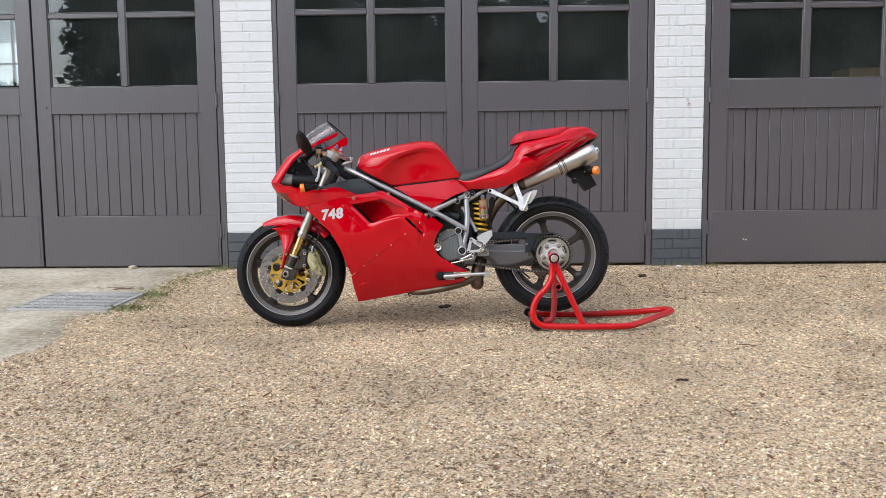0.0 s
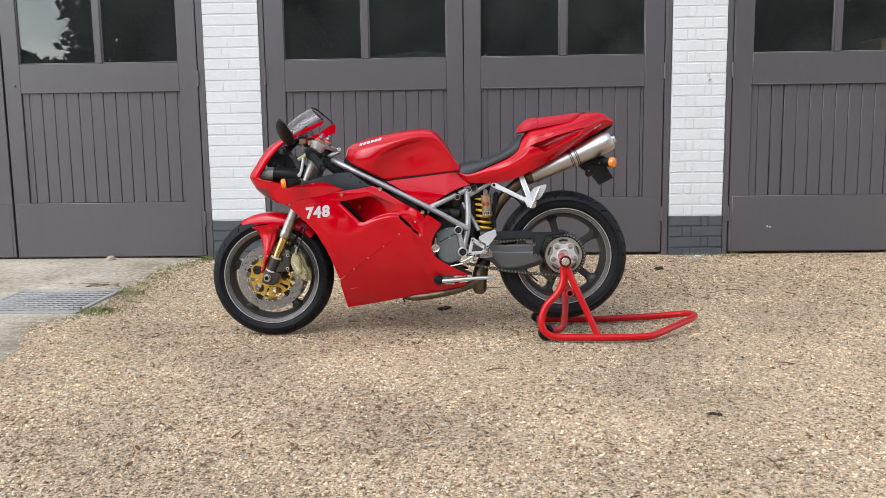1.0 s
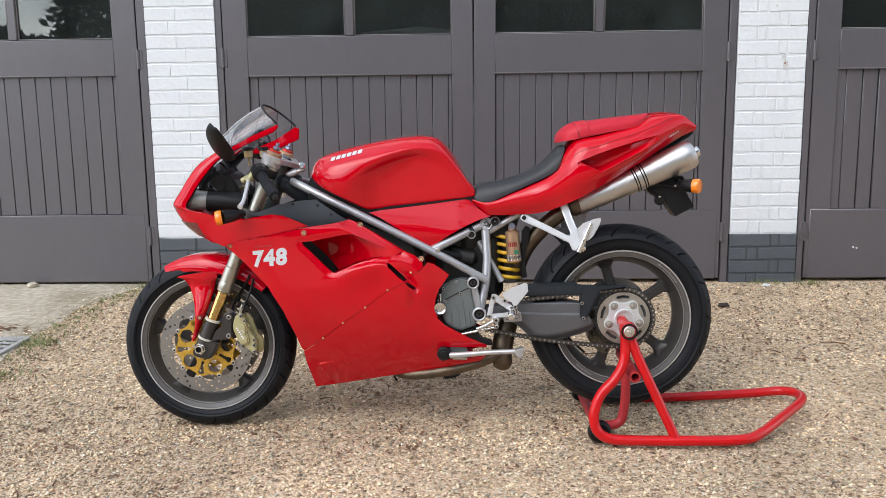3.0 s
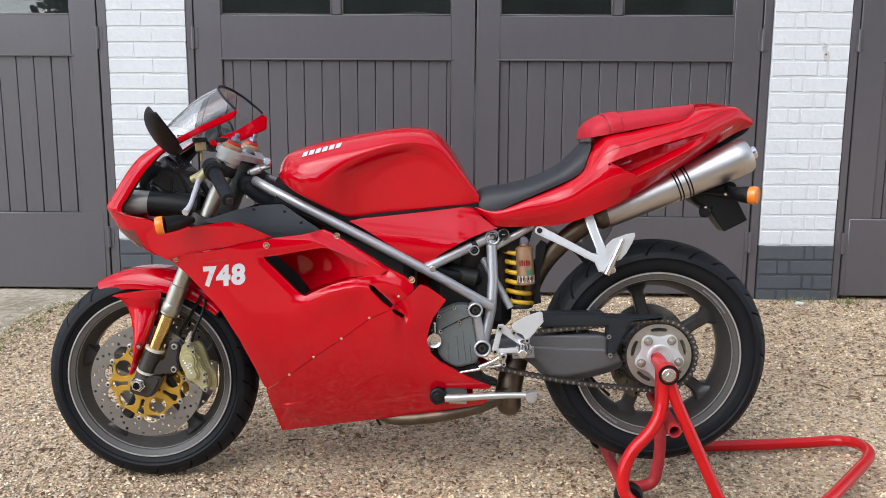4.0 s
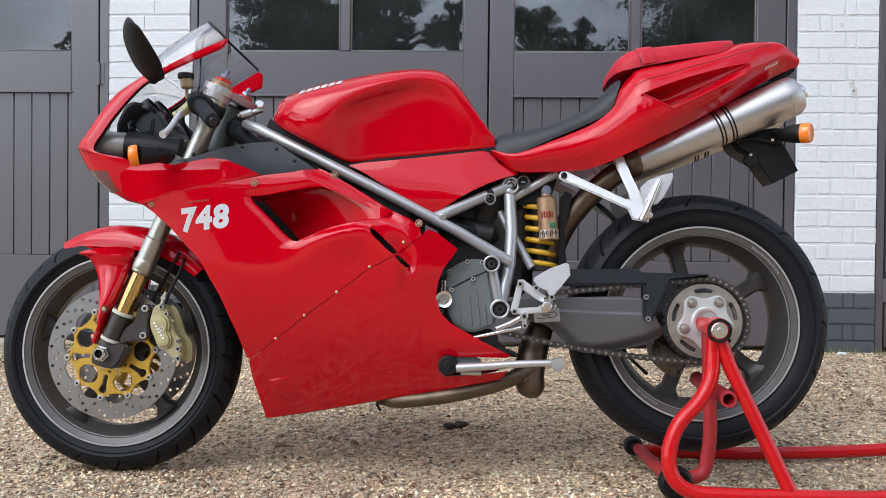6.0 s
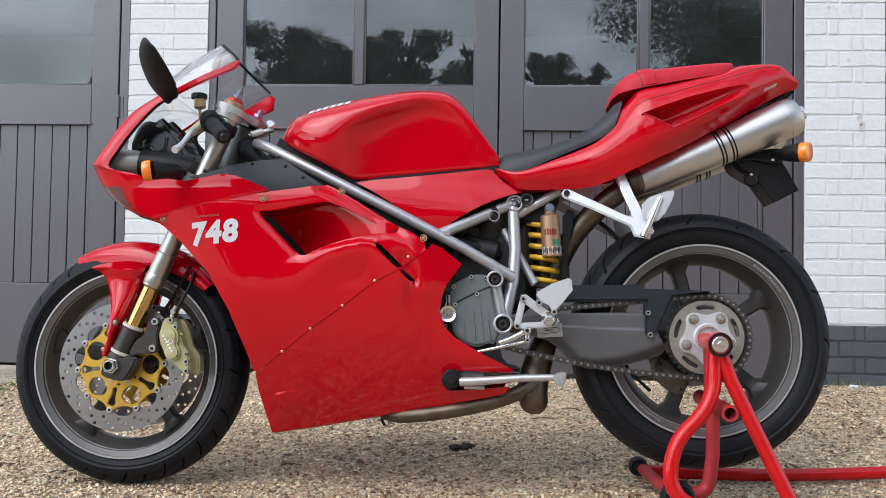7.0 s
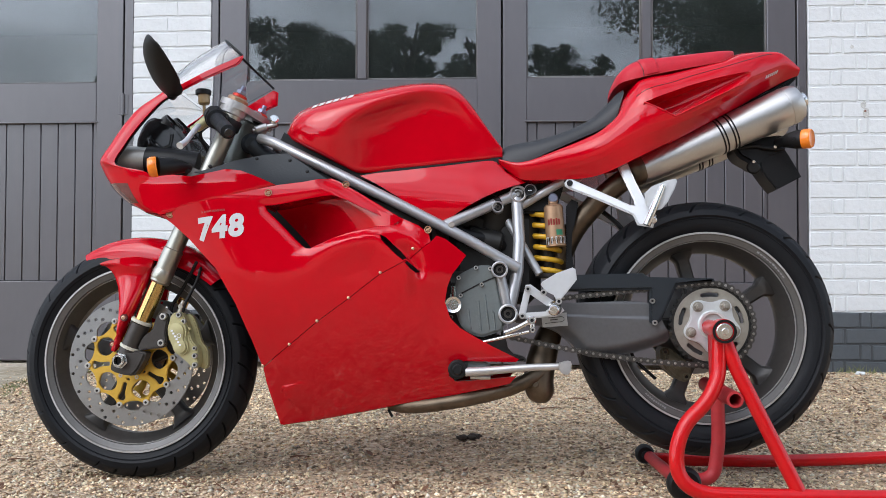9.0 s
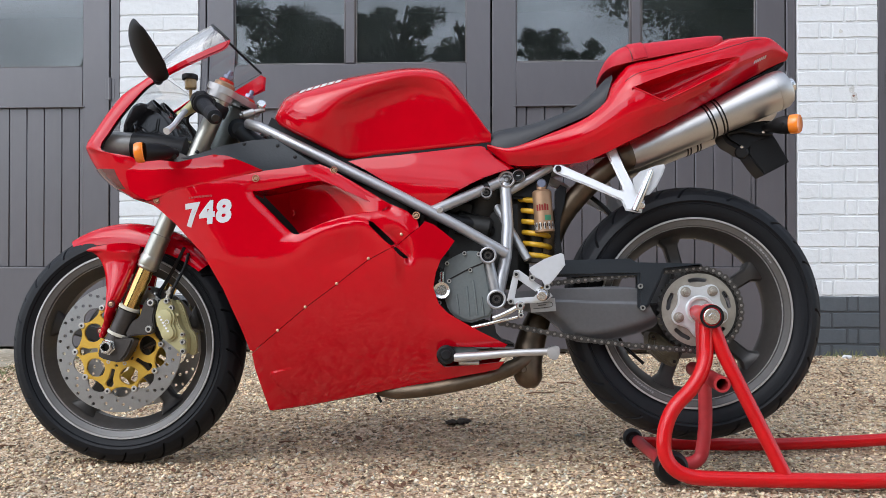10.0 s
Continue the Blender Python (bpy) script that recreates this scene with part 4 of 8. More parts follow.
bm = panel(wing, wing_width, step=0.008, edge=0.0015, lip=0.012)
right = both_sides(bm)
part("mudguard_wing", bm, RED, guard)
part("mudguard_wing", right, RED, guard)
for q in ((-0.852, -0.1205, 0.381), (-0.883, -0.1060, 0.315)):
    for s in (1, -1):
        ring = part("screw_cup", lathe([(0.0045, -0.004), (0.0050, 0.001), (0.0085, 0.0015), (0.0095, -0.004)], (q[0], s * q[1], q[2]), (0, -s, 0), 20), MAROON, guard)
        part("screw", lathe([(0.0052, 0), (0.0048, 0.0028), (0.0022, 0.0032), (0.0018, 0.0018)], (q[0], s * q[1], q[2]), (0, -s, 0), 16), FASTENER, ring)

# ---- fairing ----


def body_width(x, z):
    """Half width of the fairing at x and z."""
    w = 0.216 - 0.21 * np.maximum((0.50 - z) / 0.40, 0) ** 1.8 - 0.05 * ease(z, 0.66, 0.86)
    lead = -0.50 - (z - 0.10) * 0.53
    w = w * (1 - 0.33 * (1 - ease(x - lead, 0, 0.20)) ** 1.5)
    w = w - 0.040 * ease(x, -0.13, 0.03) * ease(z, 0.30, 0.45)
    return np.maximum(w, 0.012)


SPLIT = [(-0.093, 0.560), (-0.148, 0.515), (-0.211, 0.483), (-0.286, 0.426), (-0.362, 0.372), (-0.433, 0.316), (-0.506, 0.262)]
INTAKE = chaikin([(-0.490, 0.644), (-0.459, 0.645), (-0.400, 0.657), (-0.331, 0.669), (-0.308, 0.666), (-0.243, 0.635), (-0.174, 0.605), (-0.178, 0.598), (-0.240, 0.593), (-0.307, 0.573), (-0.357, 0.551), (-0.379, 0.540), (-0.399, 0.554), (-0.444, 0.600)], 1)
EXIT = [(-0.209, 0.575), (-0.197, 0.570), (-0.178, 0.552), (-0.160, 0.535), (-0.147, 0.5200), (-0.1545, 0.5155), (-0.171, 0.528), (-0.189, 0.546), (-0.205, 0.562)]
EXIT_LOW = [(-0.1445, 0.5135), (-0.131, 0.502), (-0.117, 0.489), (-0.126, 0.487), (-0.138, 0.496), (-0.1505, 0.5105)]
mid_outline = [(-0.765, 0.635), (-0.672, 0.648), (-0.593, 0.663), (-0.521, 0.679), (-0.454, 0.693), (-0.389, 0.701), (-0.332, 0.713), (-0.315, 0.706), (-0.260, 0.675), (-0.212, 0.646), (-0.165, 0.617), (-0.120, 0.597), (-0.097, 0.577)] + SPLIT + [(-0.524, 0.328), (-0.556, 0.416), (-0.602, 0.498), (-0.677, 0.571), (-0.726, 0.610)]


def line_distance(px, pz, line):
    """Distance from an open line."""
    d = np.full(len(px), 9.0)
    for a, b in zip(line, line[1:]):
        d = np.minimum(d, edge_distance(px, pz, ([a, b],)))
    return d


RIDGE = [(-0.450, 0.500), (-0.379, 0.534), (-0.324, 0.553), (-0.282, 0.563), (-0.241, 0.571), (-0.214, 0.571), (-0.200, 0.563), (-0.160, 0.530), (-0.122, 0.492)]
HOOD = RIDGE + [(-0.10, 0.30), (-0.46, 0.30)]


def vent(x, z):
    """A hood pressed out of the panel: a crisp ridge on top that turns down along a slot, fading below and in front."""
    d = line_distance(x, z, RIDGE)
    reach = 0.005 + 0.012 * (1 - ease(x, -0.25, -0.20))
    lift = np.where(inside(x, z, HOOD), 1 - ease(d, 0.002, 0.085), 1 - ease(d / reach, 0, 1))
    hood = 0.015 * lift * ease(x, -0.44, -0.27) * (1 - ease(x, -0.150, -0.122))
    # behind the slot the panel dips and runs out
    behind = np.where(inside(x, z, HOOD), -d, d)
    dip = 0.014 * (1 - ease(behind, 0.0, 0.045)) * ease(behind, -0.002, 0.002) * ease(x, -0.185, -0.140) * (1 - ease(x, -0.126, -0.096)) * ease(z, 0.465, 0.490) * (1 - ease(z, 0.535, 0.575))
    return hood - dip


TOP_EDGE = [(-0.332, 0.713), (-0.315, 0.706), (-0.260, 0.675), (-0.212, 0.646), (-0.165, 0.617), (-0.120, 0.597), (-0.097, 0.577)]


def mid_width(x, z):
    hollow = np.where(inside(x, z, INTAKE), 1, ease(0.02 - edge_distance(x, z, (INTAKE,)), 0, 0.02))
    return body_width(x, z) + vent(x, z) - 0.003 * hollow - 0.026 * (1 - ease(line_distance(x, z, TOP_EDGE), 0.002, 0.034)) * (1 - 0.8 * ease(x, -0.21, -0.12))


def two(name, bm, material, label=""):
    """A left part and its mirror image; returns the left one."""
    other = both_sides(bm)
    ob = part(name, bm, material, bike, label)
    part(name, other, material, bike, label)
    return ob


side = two("side_fairing", panel(mid_outline, mid_width, (INTAKE, EXIT), 0.007, 0.0012), RED, "glossy red side fairing with an air intake")
x_in, x_out = -0.418, -0.188
SCOOP_TOP = [(-0.471, 0.668), (-0.343, 0.683), (-0.319, 0.680), (-0.243, 0.646), (-0.160, 0.612)]
scoop = [(-0.512, 0.682), (-0.343, 0.686), (-0.319, 0.680), (-0.243, 0.646), (-0.160, 0.612), (-0.181, 0.598), (-0.248, 0.589), (-0.318, 0.565), (-0.366, 0.530), (-0.378, 0.534)]


def scoop_width(x, z):
    """The duct's floor: deep at the mouth, flush at its rear tip."""
    run = np.clip((x - x_in) / (x_out - x_in), 0, 1)
    return body_width(x, z) - 0.006 - 0.085 * (1 - run ** 1.1) - 0.045 * ease(line_distance(x, z, SCOOP_TOP), 0, 0.10) * (1 - run)


part("intake_scoop", panel(scoop, scoop_width, edge=0.002, lip=0.002), RED, side)
# roof and sill of the intake, turned in from its rim to the duct's floor
bm, strip = bmesh.new(), []
loop = [p for a, b in zip(INTAKE, [*INTAKE[1:], INTAKE[0]]) for p in (a, ((a[0] + b[0]) / 2, (a[1] + b[1]) / 2))]
for x, z in loop:
    outer, inner = float(mid_width(np.array([x]), np.array([z]))[0]) - 0.0015, float(scoop_width(np.array([x]), np.array([z]))[0]) - 0.004
    strip.append((bm.verts.new((x, -outer, z)), bm.verts.new((x, -min(inner, outer - 0.001), z)), (x < -0.377 and z < 0.640) or (x > -0.325 and z > 0.612) or x > -0.24))
for p, q in zip(strip, [*strip[1:], strip[0]]):
    if not (p[2] and q[2]):
        bm.faces.new((p[0], q[0], q[1], p[1]))
bmesh.ops.solidify(bm, geom=bm.faces[:], thickness=0.0015)
part("intake_rim", bm, RED, side)
# two near-black sheets behind the openings stand in for the shade inside
part("intake_shade_sheet", panel([(-0.580, 0.700), (-0.400, 0.700), (-0.330, 0.500), (-0.440, 0.500)], lambda x, z: body_width(x, z) - 0.155, step=0.03, edge=0.002), GAP_SHADE, side)
part("vent_shade_sheet", panel([(-0.231, 0.589), (-0.151, 0.566), (-0.107, 0.489), (-0.142, 0.477), (-0.195, 0.521)], lambda x, z: body_width(x, z) - 0.040, step=0.03, edge=0.002), GAP_SHADE, side)

low_outline = [(x + 0.0008, z - 0.0010) for x, z in SPLIT[::-1]] + [(-0.079, 0.574), (-0.059, 0.567), (-0.036, 0.550), (-0.011, 0.530), (-0.026, 0.508), (-0.043, 0.485), (-0.054, 0.456), (-0.060, 0.421), (-0.048, 0.384), (-0.026, 0.361), (0.008, 0.341), (0.050, 0.318), (0.112, 0.288), (0.106, 0.281), (0.037, 0.282), (-0.034, 0.283), (-0.051, 0.271), (-0.053, 0.246), (-0.038, 0.233), (0.024, 0.237), (0.107, 0.247), (0.091, 0.228), (-0.043, 0.199), (-0.180, 0.173), (-0.336, 0.144), (-0.483, 0.114), (-0.496, 0.182), (-0.503, 0.220)]


WEDGE = [(-0.471, 0.215), (-0.428, 0.141), (-0.414, 0.228)]


def low_width(x, z):
    # a shallow wedge pressed out behind the front edge
    back = ((x - WEDGE[0][0]) * (WEDGE[0][1] - WEDGE[1][1]) - (WEDGE[0][1] - z) * (WEDGE[1][0] - WEDGE[0][0])) / math.dist(WEDGE[0], WEDGE[1])
    under = ((WEDGE[0][1] - z) * (WEDGE[2][0] - WEDGE[0][0]) + (WEDGE[2][1] - WEDGE[0][1]) * (x - WEDGE[0][0])) / math.dist(WEDGE[0], WEDGE[2])
    wedge = 0.006 * ease(back, 0, 0.005) * (1 - ease(back, 0.007, 0.075)) * ease(under, 0, 0.004) * (1 - ease(under, 0.03, 0.085))
    return body_width(x, z) - 0.0006 + vent(x, z) + wedge


low = two("lower_fairing", panel(low_outline, low_width, (EXIT_LOW,), 0.007, 0.0012), RED, "glossy red lower fairing")

# the belly that joins the two lower panels
rows = [((x, float(body_width(np.array([x]), np.array([z]))[0]) - 0.008, z + 0.006), (x, 0, z - 0.012)) for x, z in [(-0.479, 0.124), (-0.379, 0.140), (-0.264, 0.162), (-0.152, 0.184), (-0.043, 0.205), (0.065, 0.224)]]
part("belly_pan", bow(rows, 12, (0.7, 0.7), 0.003), RED, bike)

# nose, headed by a bow of rows from the chin to the screen
NOSE = [((-0.767, -0.15, 0.634), (-0.815, -0.08, 0.642)), ((-0.776, -0.165, 0.659), (-0.862, -0.1, 0.669)), ((-0.781, -0.172, 0.696), (-0.904, -0.12, 0.705)), ((-0.784, -0.176, 0.731), (-0.932, -0.13, 0.747)), ((-0.864, -0.172, 0.752), (-0.929, -0.13, 0.769)), ((-0.846, -0.17, 0.797), (-0.904, -0.12, 0.808)), ((-0.816, -0.168, 0.842), (-0.873, -0.11, 0.857)), ((-0.786, -0.166, 0.879), (-0.837, -0.1, 0.900)), ((-0.757, -0.164, 0.909), (-0.788, -0.1, 0.931)), ((-0.722, -0.162, 0.930), (-0.753, -0.1, 0.957))]
rows = [tuple(tuple(spline([(j, key[side_][c]) for j, key in enumerate(NOSE)], u) for c in range(3)) for side_ in (0, 1)) for u in steps(0, 9, 54)]
nose = part("nose_fairing", add(bow(rows[:31], 30, (0.6, 0.6), 0.004), bow(rows[30:], 30, (0.6, 0.6), 0.004, span=(0.5, 1))), RED, bike, "glossy red nose fairing", 60)
front_glass = part("lower_windscreen", bow(rows[30:], 30, (0.6, 0.6), 0.003, span=(0, 0.5)), SCREEN, bike)
front_glass.visible_shadow = False
lamp = [((l[0], l[1], l[2]), (m[0] - 0.0025, m[1], m[2] - 0.002)) for l, m in rows[5:14]]
part("headlight", bow(lamp, 30, (0.6, 0.6), 0.004, span=(0, 0.88)), HEADLIGHT, nose, "curved clear headlight glass under the nose")
liner = [((l[0] + 0.004, abs(l[1]) - 0.007, l[2]), (m[0] + 0.016, 0, m[2])) for l, m in rows[20:]]
part("nose_liner", add(bow(liner[:11], 20, (0.6, 0.6), 0.002), bow(liner[10:], 20, (0.6, 0.6), 0.002, span=(0.55, 1))), BLACK, nose, "matt black inside of the nose")
cheek = [(-0.807, 0.702), (-0.778, 0.731), (-0.725, 0.725), (-0.669, 0.718), (-0.615, 0.727), (-0.581, 0.733), (-0.544, 0.729), (-0.498, 0.711), (-0.461, 0.6945), (-0.531, 0.6780), (-0.605, 0.6618), (-0.680, 0.6465), (-0.750, 0.628), (-0.773, 0.640), (-0.793, 0.653)]
CHEEK_LOW = [(-0.461, 0.6945), (-0.531, 0.6780), (-0.605, 0.6618), (-0.680, 0.6465), (-0.750, 0.628)]
two("nose_cheek", panel(cheek, lambda x, z: 0.170 + 0.040 * ease(x, -0.83, -0.50) + 0.07 * (z - 0.68) - 2.0 * np.maximum(z - 0.70, 0) ** 2 - 0.0015 * (1 - ease(line_distance(x, z, CHEEK_LOW), 0, 0.004)), step=0.006, edge=0.0012), RED)
arm = [(-0.723, 0.943), (-0.705, 0.952), (-0.677, 0.967), (-0.650, 0.981), (-0.608, 0.999), (-0.567, 1.017), (-0.557, 1.020), (-0.558, 1.012), (-0.565, 1.001), (-0.575, 0.994), (-0.622, 0.974), (-0.663, 0.956), (-0.693, 0.941), (-0.714, 0.930)]
part("screen_arm", plate(arm, -0.168, -0.158, 0.0035), RED, bike)
far_arm = [(-0.725, 0.939), (-0.636, 0.975), (-0.565, 1.019), (-0.551, 1.012), (-0.553, 0.976), (-0.621, 0.944), (-0.679, 0.930), (-0.716, 0.924)]
part("screen_arm", plate(far_arm, 0.158, 0.168, 0.0035), RED, bike)
glass_rows = []
for k in range(13):
    u = k / 12
    left = Vector((-0.721, -0.156, 0.935)).lerp(Vector((-0.562, -0.156, 1.022)), u)
    mid = Vector((-0.776, 0, 0.983)).lerp(Vector((-0.634, 0, 1.089)), u) + Vector((0, 0, 0.012 * math.sin(u * math.pi)))
    glass_rows.append((tuple(left), tuple(mid)))
screen = part("windscreen", bow(glass_rows, 24, (0.85, 0.85), 0.003), SCREEN, bike, "clear curved windscreen with black edge trim")
screen.visible_shadow = False
left, mid = glass_rows[-1]
trim = []
for k in range(-20, 21):
    a = (1 - abs(k) / 20) * math.pi / 2
    c, s = math.cos(a) ** 0.85, math.sin(a) ** 0.85
    trim.append((left[0] + (mid[0] - left[0]) * s, (-1 if k < 0 else 1) * abs(left[1]) * c, left[2] + (mid[2] - left[2]) * s))
part("edge_trim", tube(trim, 0.0033, 8, 0), BLACK, screen, "black rubber edge trim")

# dark infill panels behind the cheeks
infill = [(-0.668, 0.730), (-0.631, 0.739), (-0.565, 0.761), (-0.497, 0.774), (-0.442, 0.777), (-0.400, 0.749), (-0.334, 0.707), (-0.405, 0.689), (-0.466, 0.680), (-0.505, 0.693), (-0.547, 0.712), (-0.591, 0.723)]


def infill_width(x, z):
    return 0.180 - 0.020 * ease(z, 0.70, 0.82)


two("infill_panel", panel(infill, infill_width, step=0.009, edge=0.0015, lip=0.006), PANEL_DARK, "dark grey plastic infill panel")

for x, z in ((-0.629, 0.745), (-0.516, 0.764), (-0.435, 0.759), (-0.391, 0.731)):
    y = -float(infill_width(np.array([x]), np.array([z]))[0])
    part("screw", lathe([(0.0045, -0.004), (0.0045, 0.0012), (0.003, 0.002)], (x, y, z), (0, -1, 0), 12), BLACK, bike)

# ---- tank ----
T_TOP = [(-0.486, 0.864), (-0.477, 0.891), (-0.447, 0.913), (-0.390, 0.934), (-0.318, 0.952), (-0.231, 0.969), (-0.152, 0.981), (-0.081, 0.982), (-0.038, 0.970), (0.001, 0.934), (0.036, 0.879), (0.063, 0.827), (0.076, 0.796)]
T_BOT = [(-0.467, 0.839), (-0.449, 0.825), (-0.410, 0.803), (-0.367, 0.782), (-0.318, 0.757), (-0.278, 0.740), (-0.187, 0.748), (-0.106, 0.756), (-0.024, 0.765), (0.044, 0.772), (0.075, 0.776)]
x0, x1 = T_BOT[0][0], T_BOT[-1][0]
# rails down the tank's side, as x, half width, height: shoulder, crest, knee hollow, lower edge
RAIL_SHOULDER = [(-0.477, 0.045, 0.862), (-0.44, 0.098, 0.878), (-0.40, 0.122, 0.892), (-0.33, 0.136, 0.906), (-0.27, 0.140, 0.916), (-0.20, 0.139, 0.930), (-0.13, 0.132, 0.944), (-0.07, 0.122, 0.944), (-0.03, 0.113, 0.930), (0.0, 0.108, 0.900), (0.04, 0.101, 0.848), (0.076, 0.090, 0.800)]
RAIL_CREST = [(-0.477, 0.060, 0.852), (-0.44, 0.112, 0.862), (-0.40, 0.137, 0.868), (-0.35, 0.147, 0.864), (-0.31, 0.149, 0.868), (-0.27, 0.147, 0.882), (-0.23, 0.141, 0.898), (-0.19, 0.133, 0.910), (-0.15, 0.125, 0.920), (-0.10, 0.117, 0.924), (-0.03, 0.110, 0.902), (0.0, 0.107, 0.872), (0.04, 0.100, 0.832), (0.076, 0.090, 0.798)]
RAIL_KNEE = [(-0.477, 0.066, 0.846), (-0.44, 0.117, 0.846), (-0.40, 0.142, 0.842), (-0.35, 0.151, 0.828), (-0.31, 0.143, 0.838), (-0.27, 0.123, 0.858), (-0.23, 0.110, 0.876), (-0.19, 0.104, 0.890), (-0.15, 0.102, 0.901), (-0.10, 0.102, 0.904), (-0.03, 0.103, 0.876), (0.0, 0.103, 0.850), (0.04, 0.099, 0.818), (0.076, 0.090, 0.797)]
RAIL_HEM = [(-0.477, 0.068, 0.842), (-0.44, 0.114, 0.828), (-0.40, 0.136, 0.805), (-0.35, 0.139, 0.780), (-0.31, 0.125, 0.764), (-0.28, 0.112, 0.758), (-0.25, 0.102, 0.762), (-0.20, 0.097, 0.766), (-0.10, 0.096, 0.770), (0.0, 0.096, 0.777), (0.04, 0.095, 0.783), (0.076, 0.088, 0.792)]


def rail(keys, x):
    return spline([(k[0], k[1]) for k in keys], x), spline([(k[0], k[2]) for k in keys], x)


def half_section(line, n, times):
    """A section's half, rounded at its corners and cut into n even steps, from the top down."""
    line = [Vector((0, y, z)) for y, z in chaikin(line, times, False)]
    run = [0.0]
    for p, q in zip(line, line[1:]):
        run.append(run[-1] + (q - p).length)
    out = []
    for k in range(n + 1):
        s = run[-1] * k / n
        m = max(q for q in range(len(line) - 1) if run[q] <= s + 1e-9)
        out.append(line[m].lerp(line[m + 1], min(1, (s - run[m]) / max(run[m + 1] - run[m], 1e-9))))
    return out


def hull(sections, shape=None):
    """A closed skin over half sections, given as (x, points), and their mirror images."""
    bm, grid = bmesh.new(), []
    for x, half in sections:
        ring = [Vector((x, s * p.y, p.z)) for s, pts in ((-1, half[::-1]), (1, half[1:])) for p in pts]
        grid.append([bm.verts.new(shape(p) if shape else p) for p in ring])
    for p, q in zip(grid, grid[1:]):
        for k in range(len(p) - 1):
            bm.faces.new((p[k], p[k + 1], q[k + 1], q[k]))
        bm.faces.new((p[-1], p[0], q[0], q[-1]))
    bm.faces.new(grid[0])
    bm.faces.new(grid[-1][::-1])
    bmesh.ops.recalc_face_normals(bm, faces=bm.faces[:])
    return bm


def tank_half(x, n=64):
    top, hem = spline(T_TOP, x + 0.009 * float(ease(np.array(x), -0.12, 0.0))) - 0.003, rail(RAIL_HEM, x)
    shoulder = rail(RAIL_SHOULDER, x)
    low = min(spline(T_BOT, x), hem[1] - 0.004)
    line = [(0, top + 0.002), (shoulder[0] * 0.5, top - 0.004), shoulder, rail(RAIL_CREST, x), rail(RAIL_KNEE, x), hem, (hem[0] - 0.001, low + 0.004), (hem[0] - 0.010, low)]
    # the front end is rounded off
    k = min(1, math.sqrt(max(x - x0 + 0.014, 0.0002) / 0.034))
    k = k * (2 - k)
    return half_section([(y * k, 0.858 + (z - 0.858) * k) for y, z in line], n, 2)


tank = part("fuel_tank", hull([(x, tank_half(x)) for x in [x0 - 0.0135, x0 - 0.012, x0 - 0.009, x0 - 0.005, *steps(x0, x1 - 0.001, 110)]]), RED, bike, "glossy red fuel tank with knee hollows", 60)
cover = [(-0.274, 0.730), (-0.237, 0.737), (-0.188, 0.742), (-0.065, 0.756), (0.052, 0.771), (0.061, 0.767), (0.071, 0.758), (0.085, 0.740), (0.131, 0.714), (0.093, 0.703), (0.058, 0.689), (0.025, 0.673), (-0.009, 0.654), (-0.064, 0.618), (-0.081, 0.620), (-0.101, 0.631), (-0.148, 0.658), (-0.193, 0.685), (-0.236, 0.711)]
two("side_cover", panel(cover, lambda x, z: 0.127 - 0.028 * ease(z + 0.10 * (x + 0.1), 0.665, 0.800) - 0.010 * ease(x, 0.0, 0.12) - 0.008 * ease(0.655 - z, 0, 0.05), edge=0.004), RED, "glossy red frame side cover")

# ---- tail, seat: the tail's skin runs over four rails, as x, half width, height ----
S_TOP = [(0.066, 0.790), (0.077, 0.806), (0.106, 0.816), (0.154, 0.823), (0.223, 0.842), (0.292, 0.875), (0.333, 0.912), (0.358, 0.939), (0.369, 0.942)]
S_BOT = [(0.068, 0.760), (0.089, 0.745), (0.109, 0.752), (0.184, 0.786), (0.260, 0.819), (0.319, 0.847), (0.350, 0.873), (0.365, 0.918), (0.368, 0.929)]
RAIL_SEAT = [(0.065, 0.085, 0.775), (0.09, 0.098, 0.765), (0.2, 0.108, 0.795), (0.3, 0.106, 0.842), (0.345, 0.108, 0.885), (0.366, 0.110, 0.925), (0.40, 0.126, 0.962), (0.48, 0.125, 0.979), (0.60, 0.108, 1.009), (0.63, 0.101, 1.023), (0.66, 0.093, 1.034), (0.72, 0.080, 1.040), (0.76, 0.068, 1.038), (0.806, 0.052, 1.006)]
RAIL_RIDGE = [(0.065, 0.105, 0.772), (0.122, 0.122, 0.764), (0.2, 0.128, 0.785), (0.3, 0.136, 0.825), (0.40, 0.172, 0.918), (0.48, 0.172, 0.946), (0.52, 0.170, 0.960), (0.60, 0.157, 0.985), (0.66, 0.130, 1.006), (0.72, 0.095, 1.028), (0.76, 0.078, 1.029), (0.806, 0.056, 1.003)]
RAIL_SIDE = [(0.065, 0.112, 0.768), (0.122, 0.126, 0.746), (0.2, 0.132, 0.757), (0.3, 0.147, 0.782), (0.40, 0.184, 0.838), (0.48, 0.184, 0.858), (0.52, 0.180, 0.872), (0.60, 0.167, 0.912), (0.66, 0.145, 0.948), (0.72, 0.108, 0.980), (0.76, 0.083, 1.000), (0.806, 0.056, 0.996)]
RAIL_LOW = [(0.065, 0.10, 0.764), (0.092, 0.105, 0.741), (0.122, 0.110, 0.720), (0.2, 0.110, 0.719), (0.3, 0.115, 0.727), (0.40, 0.152, 0.768), (0.48, 0.140, 0.809), (0.56, 0.108, 0.852), (0.63, 0.090, 0.891), (0.70, 0.066, 0.934), (0.76, 0.045, 0.968), (0.806, 0.045, 0.989)]
